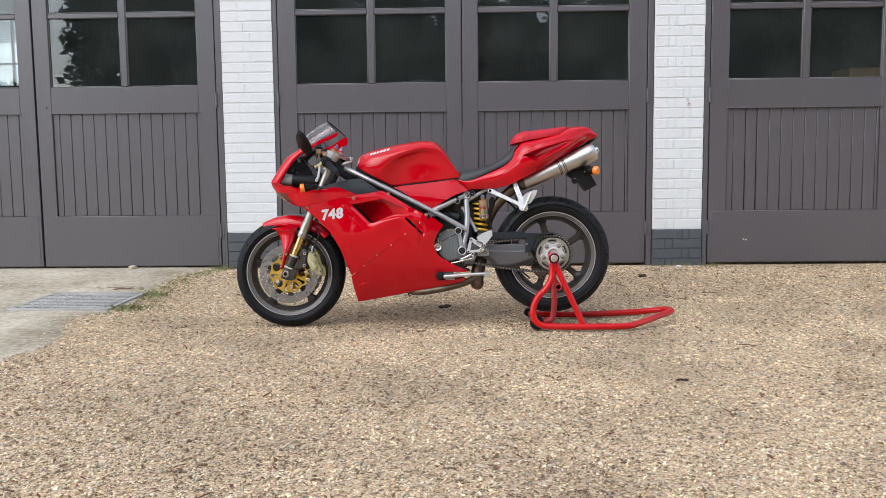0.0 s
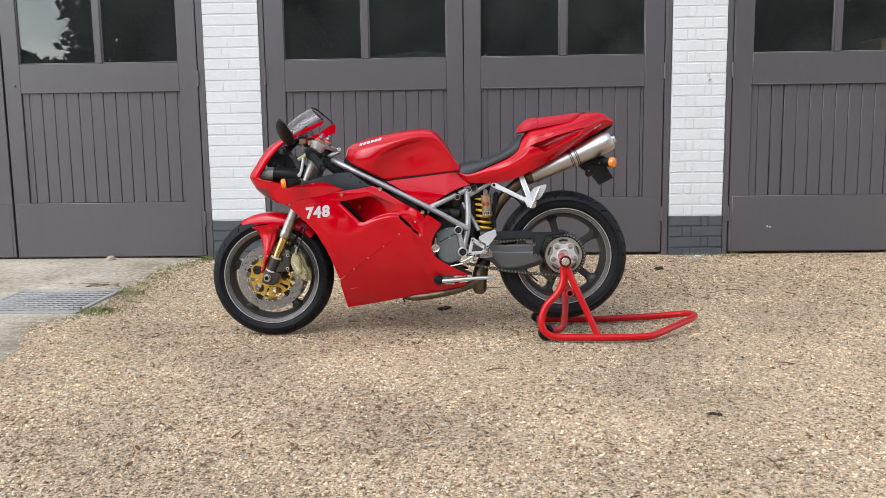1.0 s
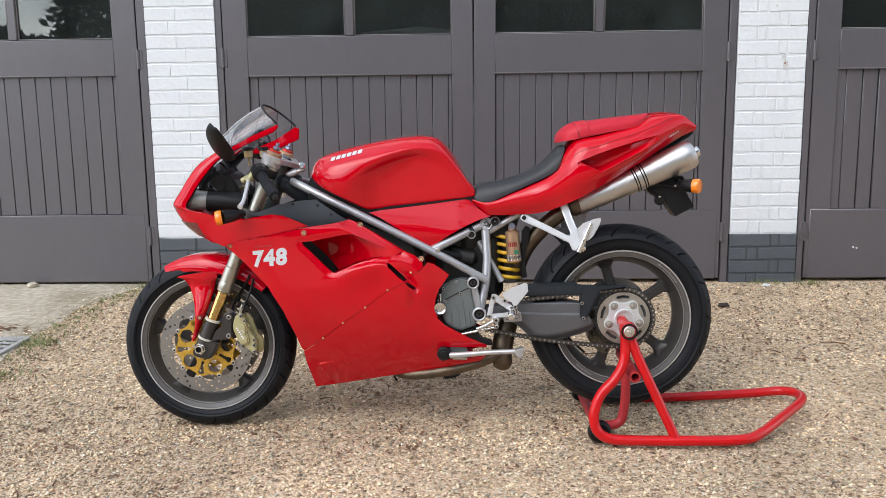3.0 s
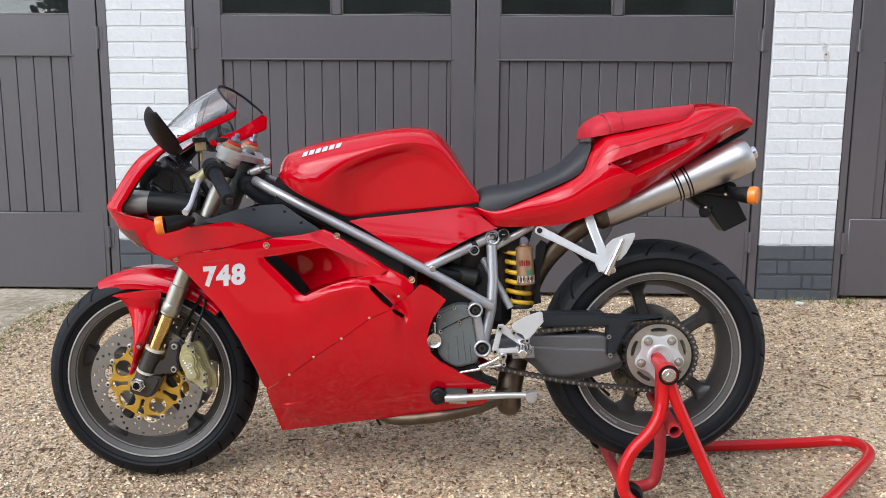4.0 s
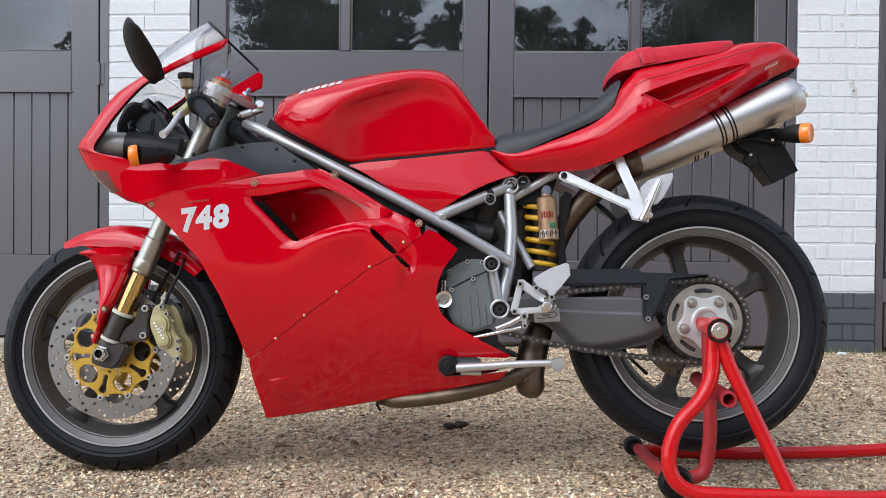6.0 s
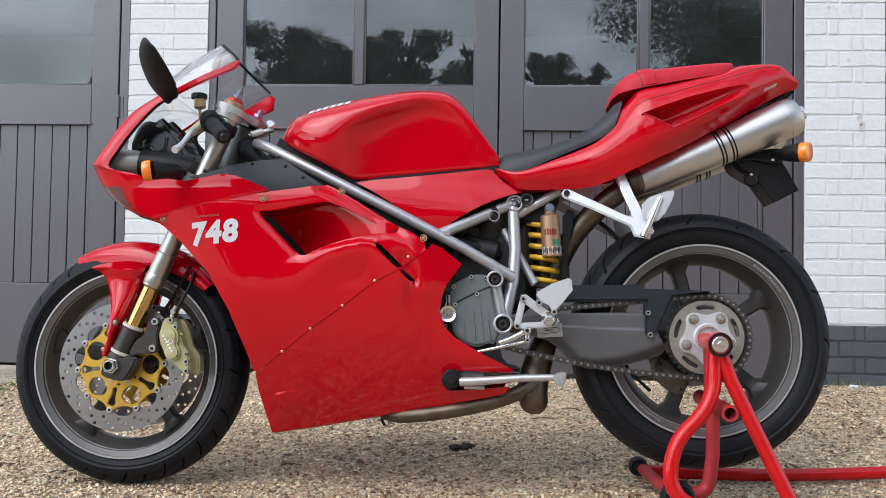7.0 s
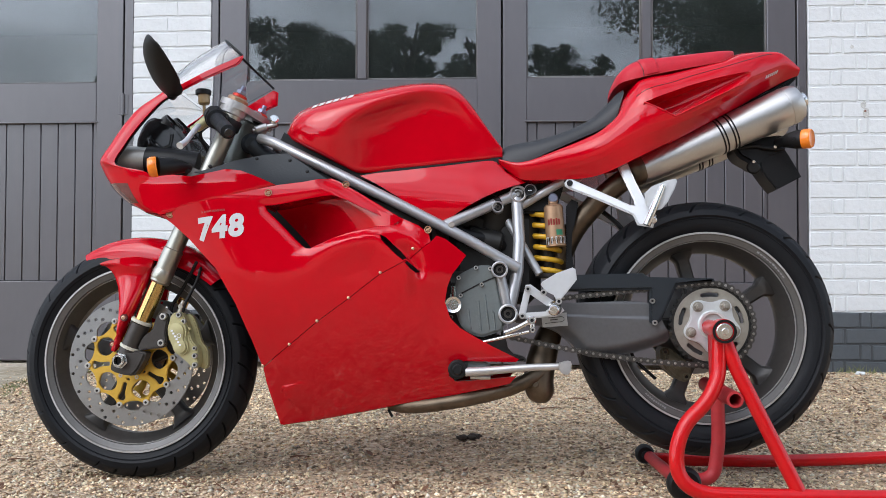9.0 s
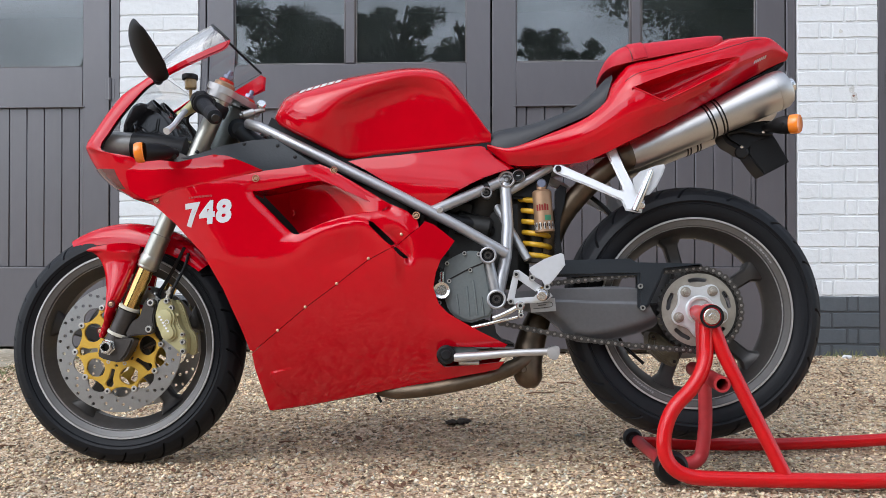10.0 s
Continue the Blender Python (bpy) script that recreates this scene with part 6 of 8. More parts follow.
for k in range(5):
    part("red_mark", band(0.36 - 0.02 * (k % 2), 0.50, 0.75 - 0.27 * k, 0.56 - 0.27 * k), RED_DECAL, res)
part("green_mark", band(0.61, 0.74, -0.05, -0.75), GREEN_LABEL, res, "green sticker")
part("label_band", band(0.77, 0.97, 1.45, -1.45), WHITE_LABEL, res, "white and black label")
for k in range(12):
    part("label_bar", band(0.80, 0.88 + 0.05 * (k % 3 == 0), 1.2 - 0.2 * k, 1.11 - 0.2 * k, 0.0244), BLACK, res)
part("reservoir_cap", rod(r_top + Vector((0, -0.012, 0.016)), r_top + Vector((0, 0.012, 0.016)), 0.0115, 20), BLUE_CAP, res)

# ---- exhaust ----
for s in (-1, 1):
    p0, p1 = Vector((0.415, -0.075, 0.747)), Vector((0.795, -0.075, 0.915))
    p0.y, p1.y = s * 0.068, s * 0.068
    d, L = (p1 - p0).normalized(), (p1 - p0).length
    if s > 0:
        p0 -= Vector((0, 0, 0.006))
    can = part("silencer", lathe([(0.026, -0.012), (0.034, -0.004), (0.0365, 0.01), (0.0430, L * 0.45), (0.0485, L * 0.92), (0.0475, L * 0.97), (0.041, L), (0.024, L + 0.002)], p0, d, 48), STEEL, bike, "brushed steel silencer")
    part("tailpipe", lathe([(0.014, L - 0.004), (0.014, L + 0.016), (0.017, L + 0.018), (0.019, L + 0.012), (0.019, L - 0.004)], p0, d, 28, True), ALLOY, can)
    for f in (0.482, 0.502, 0.546, 0.566):
        f -= 0.085 if s > 0 else 0
        part("band_edge", lathe([(0.0432 + 0.011 * (f - 0.45), L * f), (0.0448 + 0.011 * (f - 0.45), L * f + 0.0005), (0.0448 + 0.011 * (f - 0.45), L * f + 0.0035), (0.0432 + 0.011 * (f - 0.45), L * f + 0.004)], p0, d, 48), BLACK, can)
    part("end_seam", lathe([(0.048, L * 0.915), (0.0492, L * 0.916), (0.0492, L * 0.922), (0.048, L * 0.923)], p0, d, 48), STEEL, can)
part("exhaust_pipe", tube([(0.433, -0.05, 0.756), (0.377, -0.055, 0.731), (0.310, -0.04, 0.676), (0.243, -0.02, 0.596), (0.210, 0, 0.498)], 0.027, 20), PIPE, bike, "brown heat-stained exhaust pipe")
part("heat_collar", lathe([(0.030, 0), (0.036, 0.008), (0.036, 0.03), (0.030, 0.04)], (0.388, -0.07, 0.738), (0.9, 0, 0.42), 24), PIPE, bike)
part("belly_pipe", tube([(-0.200, -0.02, 0.171), (-0.154, -0.06, 0.166), (-0.043, -0.08, 0.182), (0.065, -0.08, 0.206), (0.126, -0.07, 0.228), (0.167, -0.05, 0.252)], 0.0185, 18), PIPE, bike, "brown heat-stained exhaust pipe")
part("collector", add(tube([(0.196, -0.01, 0.356), (0.175, -0.02, 0.301), (0.161, -0.035, 0.232), (0.168, -0.035, 0.202), (0.171, -0.035, 0.189), (0.173, -0.035, 0.178), (0.173, -0.035, 0.177)], [0.030, 0.036, 0.037, 0.035, 0.028, 0.014, 0.004], 22, 2), rod((0.153, -0.075, 0.225), (0.153, -0.06, 0.224), 0.008)), PIPE, bike, "brown exhaust collector")
part("centre_drain", tube([(-0.209, -0.03, 0.157), (-0.198, -0.03, 0.139)], 0.0035, 8), BLACK, bike)

# ---- side stand ----
pivot = Vector((-0.031, -0.155, 0.264))
prop = part("side_stand", add(tube([(-0.012, -0.158, 0.258), (0.051, -0.16, 0.262), (0.129, -0.165, 0.270), (0.209, -0.17, 0.273)], [0.0105, 0.0095, 0.0085, 0.008], 16), plate(chaikin([(0.200, 0.280), (0.223, 0.287), (0.233, 0.284), (0.231, 0.263), (0.222, 0.253), (0.206, 0.260)], 1), -0.186, -0.155, 0.003)), RIM_LIP, bike, "folded silver side stand")
part("stand_pivot", add(rod(pivot + Vector((0, 0.03, 0)), pivot - Vector((0, 0.012, 0)), 0.0225, 24), rod(pivot, pivot - Vector((0, 0.018, 0)), 0.012, 20), tube([(-0.042, -0.15, 0.281), (-0.046, -0.15, 0.258), (-0.033, -0.15, 0.238)], 0.004, 8)), BLACK, prop)
part("stand_plate", plate([(-0.026, 0.279), (0.017, 0.288), (0.044, 0.275), (0.051, 0.249), (-0.002, 0.243)], -0.132, -0.11, 0.003), ENGINE, prop)
part("stand_spring", rod((-0.002, -0.145, 0.246), (0.046, -0.145, 0.245), 0.0055), STEEL, prop)

# ---- rider's foot controls ----
plate_o = [(0.128, 0.462), (0.140, 0.463), (0.186, 0.429), (0.208, 0.415), (0.218, 0.402), (0.199, 0.388), (0.121, 0.382), (0.111, 0.391)]
rest = part("footrest_plate", plate(plate_o, -0.166, -0.154, 0.003, [[(0.138, 0.440), (0.182, 0.410), (0.175, 0.400), (0.129, 0.397)]]), ALLOY_PAINT, bike, "silver footrest plate")
part("heel_guard", plate([(0.162, 0.462), (0.166, 0.469), (0.198, 0.488), (0.236, 0.502), (0.243, 0.498), (0.246, 0.474), (0.225, 0.447), (0.205, 0.423), (0.197, 0.429), (0.192, 0.438), (0.174, 0.446)], -0.180, -0.175, 0.0015), ALLOY_PAINT, rest, "pale silver heel guard")
part("footrest", add(rod((0.194, -0.16, 0.406), (0.188, -0.245, 0.402), 0.0115, 16), lathe([(0.013, 0), (0.017, 0.01), (0.012, 0.022)], (0.194, -0.165, 0.407), (0, -1, 0), 16)), ALLOY, rest)
for p in ((0.133, -0.166, 0.452), (0.120, -0.166, 0.389), (0.169, -0.178, 0.444), (0.204, -0.178, 0.423)):
    head = part("bolt", lathe([(0.0036, 0.002), (0.0040, 0.0055), (0.0064, 0.0055), (0.0074, 0.004), (0.0074, -0.001)], p, (0, -1, 0), 20), STEEL, rest)
    part("bolt_socket", rod(p, (p[0], p[1] - 0.0024, p[2]), 0.0038, 8), GAP_SHADE, head)
lever = part("gear_lever", add(tube([(0.142, -0.17, 0.379), (0.108, -0.175, 0.361), (0.078, -0.178, 0.349)], [0.007, 0.006, 0.0065], 12), rod((0.142, -0.16, 0.379), (0.141, -0.18, 0.379), 0.0105, 18), rod((0.144, -0.16, 0.357), (0.143, -0.176, 0.357), 0.007, 14), tube([(0.142, -0.168, 0.377), (0.143, -0.168, 0.357)], 0.007, 10)), ALLOY, bike, "polished gear lever")
for p, r in (((0.142, -0.180, 0.379), 0.0078), ((0.1435, -0.176, 0.357), 0.0055)):
    pivot = part("pivot_bolt", lathe([(r * 0.5, 0.001), (r * 0.55, 0.004), (r * 0.9, 0.004), (r, 0.002), (r, -0.001)], p, (0, -1, 0), 18), STEEL, lever)
    part("bolt_socket", rod(p, (p[0], p[1] - 0.0012, p[2]), r * 0.55, 8), GAP_SHADE, pivot)
part("gear_rod", tube([(0.136, -0.165, 0.353), (0.018, -0.15, 0.325)], 0.0042, 10), ALLOY, lever)
tag = part("label_plate", plate([(0.165, 0.393), (0.225, 0.398), (0.228, 0.367), (0.169, 0.363)], -0.134, -0.13, 0.0008), TAG_ALLOY, bike, "small alloy label plate")
slot_line = [(0.182, 0.3850), (0.214, 0.3885), (0.219, 0.3855), (0.219, 0.3795), (0.214, 0.3765), (0.174, 0.3720)]
part("engraved_line", tube([(x, -0.1341, z) for x, z in slot_line], 0.0008, 6, 0), CASTING, tag)
part("engraved_line", tube([(0.186, -0.1341, 0.3800), (0.204, -0.1341, 0.3820)], 0.0011, 6, 0), CASTING, tag)

part("shock_shield", plate([(0.231, 0.660), (0.245, 0.678), (0.261, 0.670), (0.255, 0.629), (0.245, 0.590), (0.244, 0.548), (0.250, 0.503), (0.230, 0.499)], -0.062, -0.056, 0.002), BLACK, bike, "black plastic shield behind the shock absorber")

# ---- passenger footrest hanger ----
for s in (-1, 1):
    arms = [(0.224, 0.711), (0.230, 0.719), (0.242, 0.719), (0.300, 0.690), (0.374, 0.653), (0.385, 0.651), (0.384, 0.662), (0.368, 0.706), (0.352, 0.752), (0.364, 0.759), (0.377, 0.757), (0.392, 0.708), (0.412, 0.660), (0.436, 0.627), (0.428, 0.598), (0.392, 0.604), (0.381, 0.628), (0.300, 0.668), (0.233, 0.697), (0.225, 0.703)]
    bm = plate(arms, -0.150, -0.136, 0.0035)
    for v in bm.verts:
        v.co.y += 0.036 * (1 - float(ease(np.array(v.co.x), 0.22, 0.40))) + 0.040 * float(ease(np.array(v.co.z), 0.66, 0.76)) * (v.co.x > 0.345)
    plate_b = plate(chaikin([(0.404, 0.686), (0.477, 0.714), (0.482, 0.700), (0.451, 0.641), (0.422, 0.633), (0.409, 0.646)], 1), -0.170, -0.164, 0.002)
    peg = add(tube([(0.448, -0.172, 0.694), (0.424, -0.176, 0.638), (0.408, -0.175, 0.601)], [0.006, 0.009, 0.009], 12, 1), rod((0.423, -0.18, 0.612), (0.428, -0.15, 0.616), 0.008))
    bolt = rod((0.236, -0.110, 0.709), (0.236, -0.1215, 0.709), 0.0072, 16)
    if s > 0:
        bm, plate_b, peg, bolt = both_sides(bm), both_sides(plate_b), both_sides(peg), both_sides(bolt)
    hanger = part("passenger_hanger", bm, ALLOY_PAINT, bike, "silver passenger footrest hanger")
    part("heel_plate", plate_b, ALLOY_PAINT, hanger)
    part("passenger_footrest", peg, ALLOY, hanger)
    part("bolt", bolt, BLACK_GLOSS, hanger)

# ---- tail light bracket and rear indicators ----
flap = part("number_plate_bracket", plate(chaikin([(0.644, 0.807), (0.665, 0.818), (0.708, 0.832), (0.755, 0.840), (0.774, 0.836), (0.778, 0.820), (0.769, 0.798), (0.754, 0.785), (0.729, 0.778), (0.713, 0.758), (0.698, 0.758), (0.678, 0.772), (0.657, 0.783)], 2), -0.045, 0.045, 0.010), BLACK, bike, "matt black plate bracket")
part("plate_board", plate([(0.711, 0.787), (0.737, 0.804), (0.770, 0.804), (0.780, 0.788), (0.809, 0.735), (0.779, 0.719), (0.748, 0.703), (0.728, 0.728), (0.709, 0.756)], -0.04, 0.04, 0.003), BLACK, flap)
part("tail_light", rod((0.690, -0.05, 0.757), (0.698, -0.02, 0.762), 0.0165, 28, 0.004), BLACK, flap)
for bolt in (rod((0.690, -0.054, 0.770), (0.694, -0.04, 0.773), 0.0038, 16), rod((0.741, -0.058, 0.806), (0.746, -0.04, 0.810), 0.0040, 16)):
    part("bolt", bolt, ALLOY, flap, "bright bolt head")
part("arm_rib", tube([(0.656, -0.046, 0.804), (0.693, -0.05, 0.812), (0.722, -0.052, 0.803), (0.764, -0.05, 0.802)], 0.005, 10), BLACK, flap)
part("tail_underside", plate([(0.639, 0.901), (0.751, 0.959), (0.791, 0.994), (0.805, 0.997), (0.802, 0.980), (0.788, 0.967), (0.695, 0.912)], -0.04, 0.04, 0.006), BLACK, bike)
for s in (1, -1):
    q = lambda p: (p[0], s * p[1], p[2])
    o, a, b, c = q((0.750, -0.05, 0.819)), q((0.754, -0.08, 0.814)), q((0.762, -0.12, 0.810)), q((0.782, -0.135, 0.809))
    stem = part("rear_indicator", add(tube([o, a, b, c], [0.010, 0.0125, 0.0205, 0.0232], 20, 1), rod(q((0.761, -0.135, 0.810)), q((0.757, -0.147, 0.808)), 0.0045)), BLACK, bike, "black rear indicator with orange lens")
    v = Vector(c) - Vector(b)
    part("lens", lathe([(0.0228, 0), (0.0235, 0.004), (0.0235, 0.016), (0.021, 0.021), (0.010, 0.023)], c, v, 28), ORANGE, stem, "orange lens")
    a, b, c = q((-0.670, -0.2, 0.737)), q((-0.689, -0.24, 0.734)), q((-0.722, -0.265, 0.729))
    stem = part("front_indicator", add(tube([a, b, c], [0.010, 0.019, 0.022], 18, 1), rod(q((-0.671, -0.21, 0.728)), q((-0.667, -0.222, 0.725)), 0.006)), BLACK, bike, "black front indicator with orange lens")
    v = Vector(c) - Vector(b)
    v.y *= 0.3
    part("lens", lathe([(0.0222, 0), (0.024, 0.003), (0.024, 0.014), (0.021, 0.020), (0.010, 0.023)], c, v, 28), ORANGE, stem, "orange lens")

# ---- mirrors: a domed shell behind a rim, tilted outwards ----
edge_line = [Vector(p) for p in [(-0.722, -0.345, 1.024), (-0.714, -0.335, 1.006), (-0.708, -0.295, 0.978), (-0.697, -0.25, 0.945), (-0.686, -0.205, 0.918)]]
dome_line = [Vector(p) for p in [(-0.731, -0.345, 1.020), (-0.746, -0.325, 1.002), (-0.756, -0.295, 0.980), (-0.757, -0.26, 0.955), (-0.750, -0.225, 0.926), (-0.722, -0.205, 0.901)]]
u_dir = (edge_line[-1] - edge_line[0]).normalized()
w_dir = (dome_line[2] - (edge_line[0] + edge_line[-1]) / 2)
w_dir = (w_dir - u_dir * w_dir.dot(u_dir)).normalized()
v_dir = Vector((-0.37, 0.90, 0.10))
v_dir = (v_dir - u_dir * v_dir.dot(u_dir)).normalized()
w_dir = (w_dir - v_dir * w_dir.dot(v_dir)).normalized()
outline = chaikin([tuple(p) for p in edge_line[::-1] + dome_line], 2)
heart = (edge_line[0] + edge_line[-1]) / 2
for s in (-1, 1):
    bm, rings = bmesh.new(), []
    for k in range(13):
        a = radians(-82 + 164 * k / 12)
        f, v = math.cos(a) ** 0.55, 0.034 * math.sin(a)
        ring = []
        for p in outline:
            d = Vector(p) - heart
            ring.append(bm.verts.new(heart + u_dir * (d.dot(u_dir) * 0.93 + 0.004) * f + w_dir * d.dot(w_dir) * 0.92 * f ** 0.8 + v_dir * (v + d.dot(v_dir) * f)))
        rings.append(ring)
    for a, c in zip(rings, rings[1:]):
        for k in range(len(outline)):
            bm.faces.new((a[k], a[(k + 1) % len(outline)], c[(k + 1) % len(outline)], c[k]))
    bm.faces.new(rings[0])
    bm.faces.new(rings[-1][::-1])
    bmesh.ops.recalc_face_normals(bm, faces=bm.faces[:])
    add(bm, tube([(-0.718, -0.215, 0.922), (-0.724, -0.19, 0.917), (-0.736, -0.15, 0.925)], 0.011, 12))
    lip = [heart + u_dir * 0.056 * math.cos(q) + v_dir * 0.026 * math.sin(q) - w_dir * 0.001 for q in steps(0, 2 * math.pi, 36)[:-1]]
    rim = tube([tuple(p) for p in lip], 0.003, 6, 0, closed=True)
    face = bmesh.new()
    face.faces.new([face.verts.new(heart + (p - heart) * 0.97 - w_dir * 0.0015) for p in lip])
    bmesh.ops.solidify(face, geom=face.faces[:], thickness=0.002)
    if s > 0:
        bm, rim, face = both_sides(bm), both_sides(rim), both_sides(face)
    shell = part("mirror", bm, BLACK, bike, "matt black fairing mirror", 60)
    part("mirror_rim", rim, BLACK, shell)
    part("mirror_glass", face, MIRROR, shell, "mirror glass")

# ---- cockpit ----
top_l = Vector((-0.594, -0.1, 0.907))
top_l.y = -0.1
n = FORK
fwd = Vector((0, 1, 0)).cross(n).normalized()
if fwd.x > 0:
    fwd = -fwd
mid_top = Vector((top_l.x, 0, top_l.z))


def yoke(at, thick):
    outline = chaikin([(0.038, -0.13), (0.038, -0.075), (0.012, -0.05), (0.012, 0.05), (0.038, 0.075), (0.038, 0.13), (-0.034, 0.135), (-0.046, 0.08), (-0.070, 0.04), (-0.072, -0.04), (-0.046, -0.08), (-0.034, -0.135)], 2)
    bm = bmesh.new()
    lo = [bm.verts.new(at + fwd * u + Vector((0, v, 0))) for u, v in outline]
    hi = [bm.verts.new(at + fwd * u + Vector((0, v, 0)) + n * thick) for u, v in outline]
    bm.faces.new(lo[::-1])
    bm.faces.new(hi)
    for j in range(len(lo)):
        bm.faces.new((lo[j], lo[(j + 1) % len(lo)], hi[(j + 1) % len(lo)], hi[j]))
    bmesh.ops.recalc_face_normals(bm, faces=bm.faces[:])
    return bm


part("top_yoke", yoke(mid_top - n * 0.004, 0.016), RIM_LIP, bike, "silver top yoke")
part("lower_yoke", yoke(mid_top - n * 0.21, 0.03), CASTING, bike)
part("steering_head", add(rod(mid_top - n * 0.18 - fwd * 0.02, mid_top - n * 0.01 - fwd * 0.02, 0.034, 24), rod(mid_top - fwd * 0.02, mid_top - fwd * 0.02 + n * 0.022, 0.018, 16)), ENGINE, bike)
part("head_casting", add(rod((-0.556, -0.075, 0.819), (-0.599, 0.075, 0.850), 0.027, 28, 0.010), tube([(-0.561, -0.06, 0.822), (-0.527, -0.05, 0.791), (-0.486, -0.04, 0.771)], 0.022, 16)), PANEL_DARK, bike, "dark grey headstock casting")
damper = part("steering_damper", add(rod((-0.556, -0.07, 0.854), (-0.497, -0.055, 0.873), 0.0065, 14), rod((-0.550, -0.072, 0.855), (-0.521, -0.062, 0.865), 0.0105, 16)), STEEL, bike, "small steel steering damper")
part("knob", lathe([(0.008, -0.008), (0.0115, -0.005), (0.0115, 0.005), (0.008, 0.008)], (-0.504, -0.06, 0.884), (0.3, -1, 0.2), 18), ALLOY, damper)
part("ignition_lock", rod((-0.554, -0.005, 0.872), (-0.564, -0.005, 0.905), 0.014, 20), BLACK, bike, "black ignition lock")
for s in (-1, 1):
    at = Vector((top_l.x, s * 0.1, top_l.z))
    cap = part("fork_cap", lathe([(0.0265, 0.012), (0.0265, 0.022), (0.022, 0.026)], at, n, 28), BRONZE, bike)
    part("yoke_clamp", lathe([(0.0285, -0.022), (0.033, -0.020), (0.034, 0.010), (0.0315, 0.013), (0.0285, 0.013)], at, n, 28), RIM_LIP, cap, "silver yoke clamp")
    part("preload_ring", rod(at + n * 0.024, at + n * 0.034, 0.019, 24), RED_CAP, cap, "red anodised preload ring")
    part("adjuster", add(rod(at + n * 0.034, at + n * 0.046, 0.013, 6), rod(at + n * 0.046, at + n * 0.058, 0.006, 12)), BLUE_CAP, cap)
for s in (-1, 1):
    q = lambda p: (p[0], s * p[1], p[2])
    bar = part("handlebar", tube([q((-0.604, -0.1, 0.884)), q((-0.612, -0.14, 0.869)), q((-0.593, -0.22, 0.842))], 0.011, 12), BLACK, bike)
    part("bar_clamp", lathe([(0.031, 0), (0.033, 0.004), (0.033, 0.026), (0.031, 0.03)], Vector((top_l.x, s * 0.1, top_l.z)) - n * 0.06, n, 24), BLACK, bar)
    g0, g1 = Vector(q((-0.615, -0.18, 0.860))), Vector(q((-0.543, -0.315, 0.798)))
    gd = (g1 - g0).normalized()
    gl = (g1 - g0).length
    prof = [(0.020, 0), (0.024, 0.003), (0.024, 0.010), (0.018, 0.012)]
    for k in range(9):
        prof += [(0.0172, 0.014 + k * 0.011), (0.0165, 0.018 + k * 0.011), (0.0172, 0.022 + k * 0.011)]
    prof += [(0.0165, gl), (0.010, gl + 0.004)]
    part("grip", lathe(prof, g0, gd, 24), RUBBER, bar, "black ribbed rubber grip")
    part("bar_end", rod(g1 + gd * 0.004, g1 + gd * 0.012, 0.010, 16), BLACK_GLOSS, bar)
    part("switch_box", add(lathe([(0.018, -0.042), (0.025, -0.038), (0.026, -0.006), (0.018, -0.002)], g0, gd, 20), box(g0.x - 0.018, g0.x + 0.010, g0.y - 0.012, g0.y + 0.022, g0.z + 0.008, g0.z + 0.030, 0.005)), BLACK, bar)
    perch = part("lever_perch", add(tube([q((-0.633, -0.15, 0.872)), q((-0.648, -0.17, 0.853)), q((-0.663, -0.18, 0.837))], [0.016, 0.013, 0.011], 12), rod(q((-0.649, -0.15, 0.858)), q((-0.685, -0.15, 0.838)), 0.010)), CALIPER, bar)
    part("lever", tube([q((-0.651, -0.2, 0.838)), q((-0.646, -0.25, 0.813)), q((-0.643, -0.3, 0.781)), q((-0.649, -0.325, 0.765))], [0.007, 0.0065, 0.006, 0.0085], 12), ALLOY_PAINT, perch, "polished hand lever")
    tank_r = part("fluid_reservoir", add(rod(q((-0.669, -0.11, 0.913)), q((-0.671, -0.11, 0.939)), 0.0145, 20), tube([q((-0.668, -0.11, 0.887)), q((-0.670, -0.11, 0.916))], 0.004, 8, 0)), FLUID, bar, "brown fluid reservoir with black cap")
    part("cap", lathe([(0.019, 0), (0.0195, 0.003), (0.0195, 0.011), (0.017, 0.013)], q((-0.672, -0.11, 0.937)), (0, 0, 1), 24), BLACK, tank_r)
    # pleated intake duct from the nose
    part("intake_duct", tube([q((-0.878, -0.11, 0.775)), q((-0.844, -0.11, 0.775)), q((-0.802, -0.1, 0.775))], [0.034, 0.033, 0.030], 20), DUCT, bike, "grey intake duct")
    part("duct_sleeve", tube([q((-0.810, -0.1, 0.774)), q((-0.756, -0.1, 0.769)), q((-0.687, -0.09, 0.760))], [0.037, 0.035, 0.036], 24), BLACK, bike)

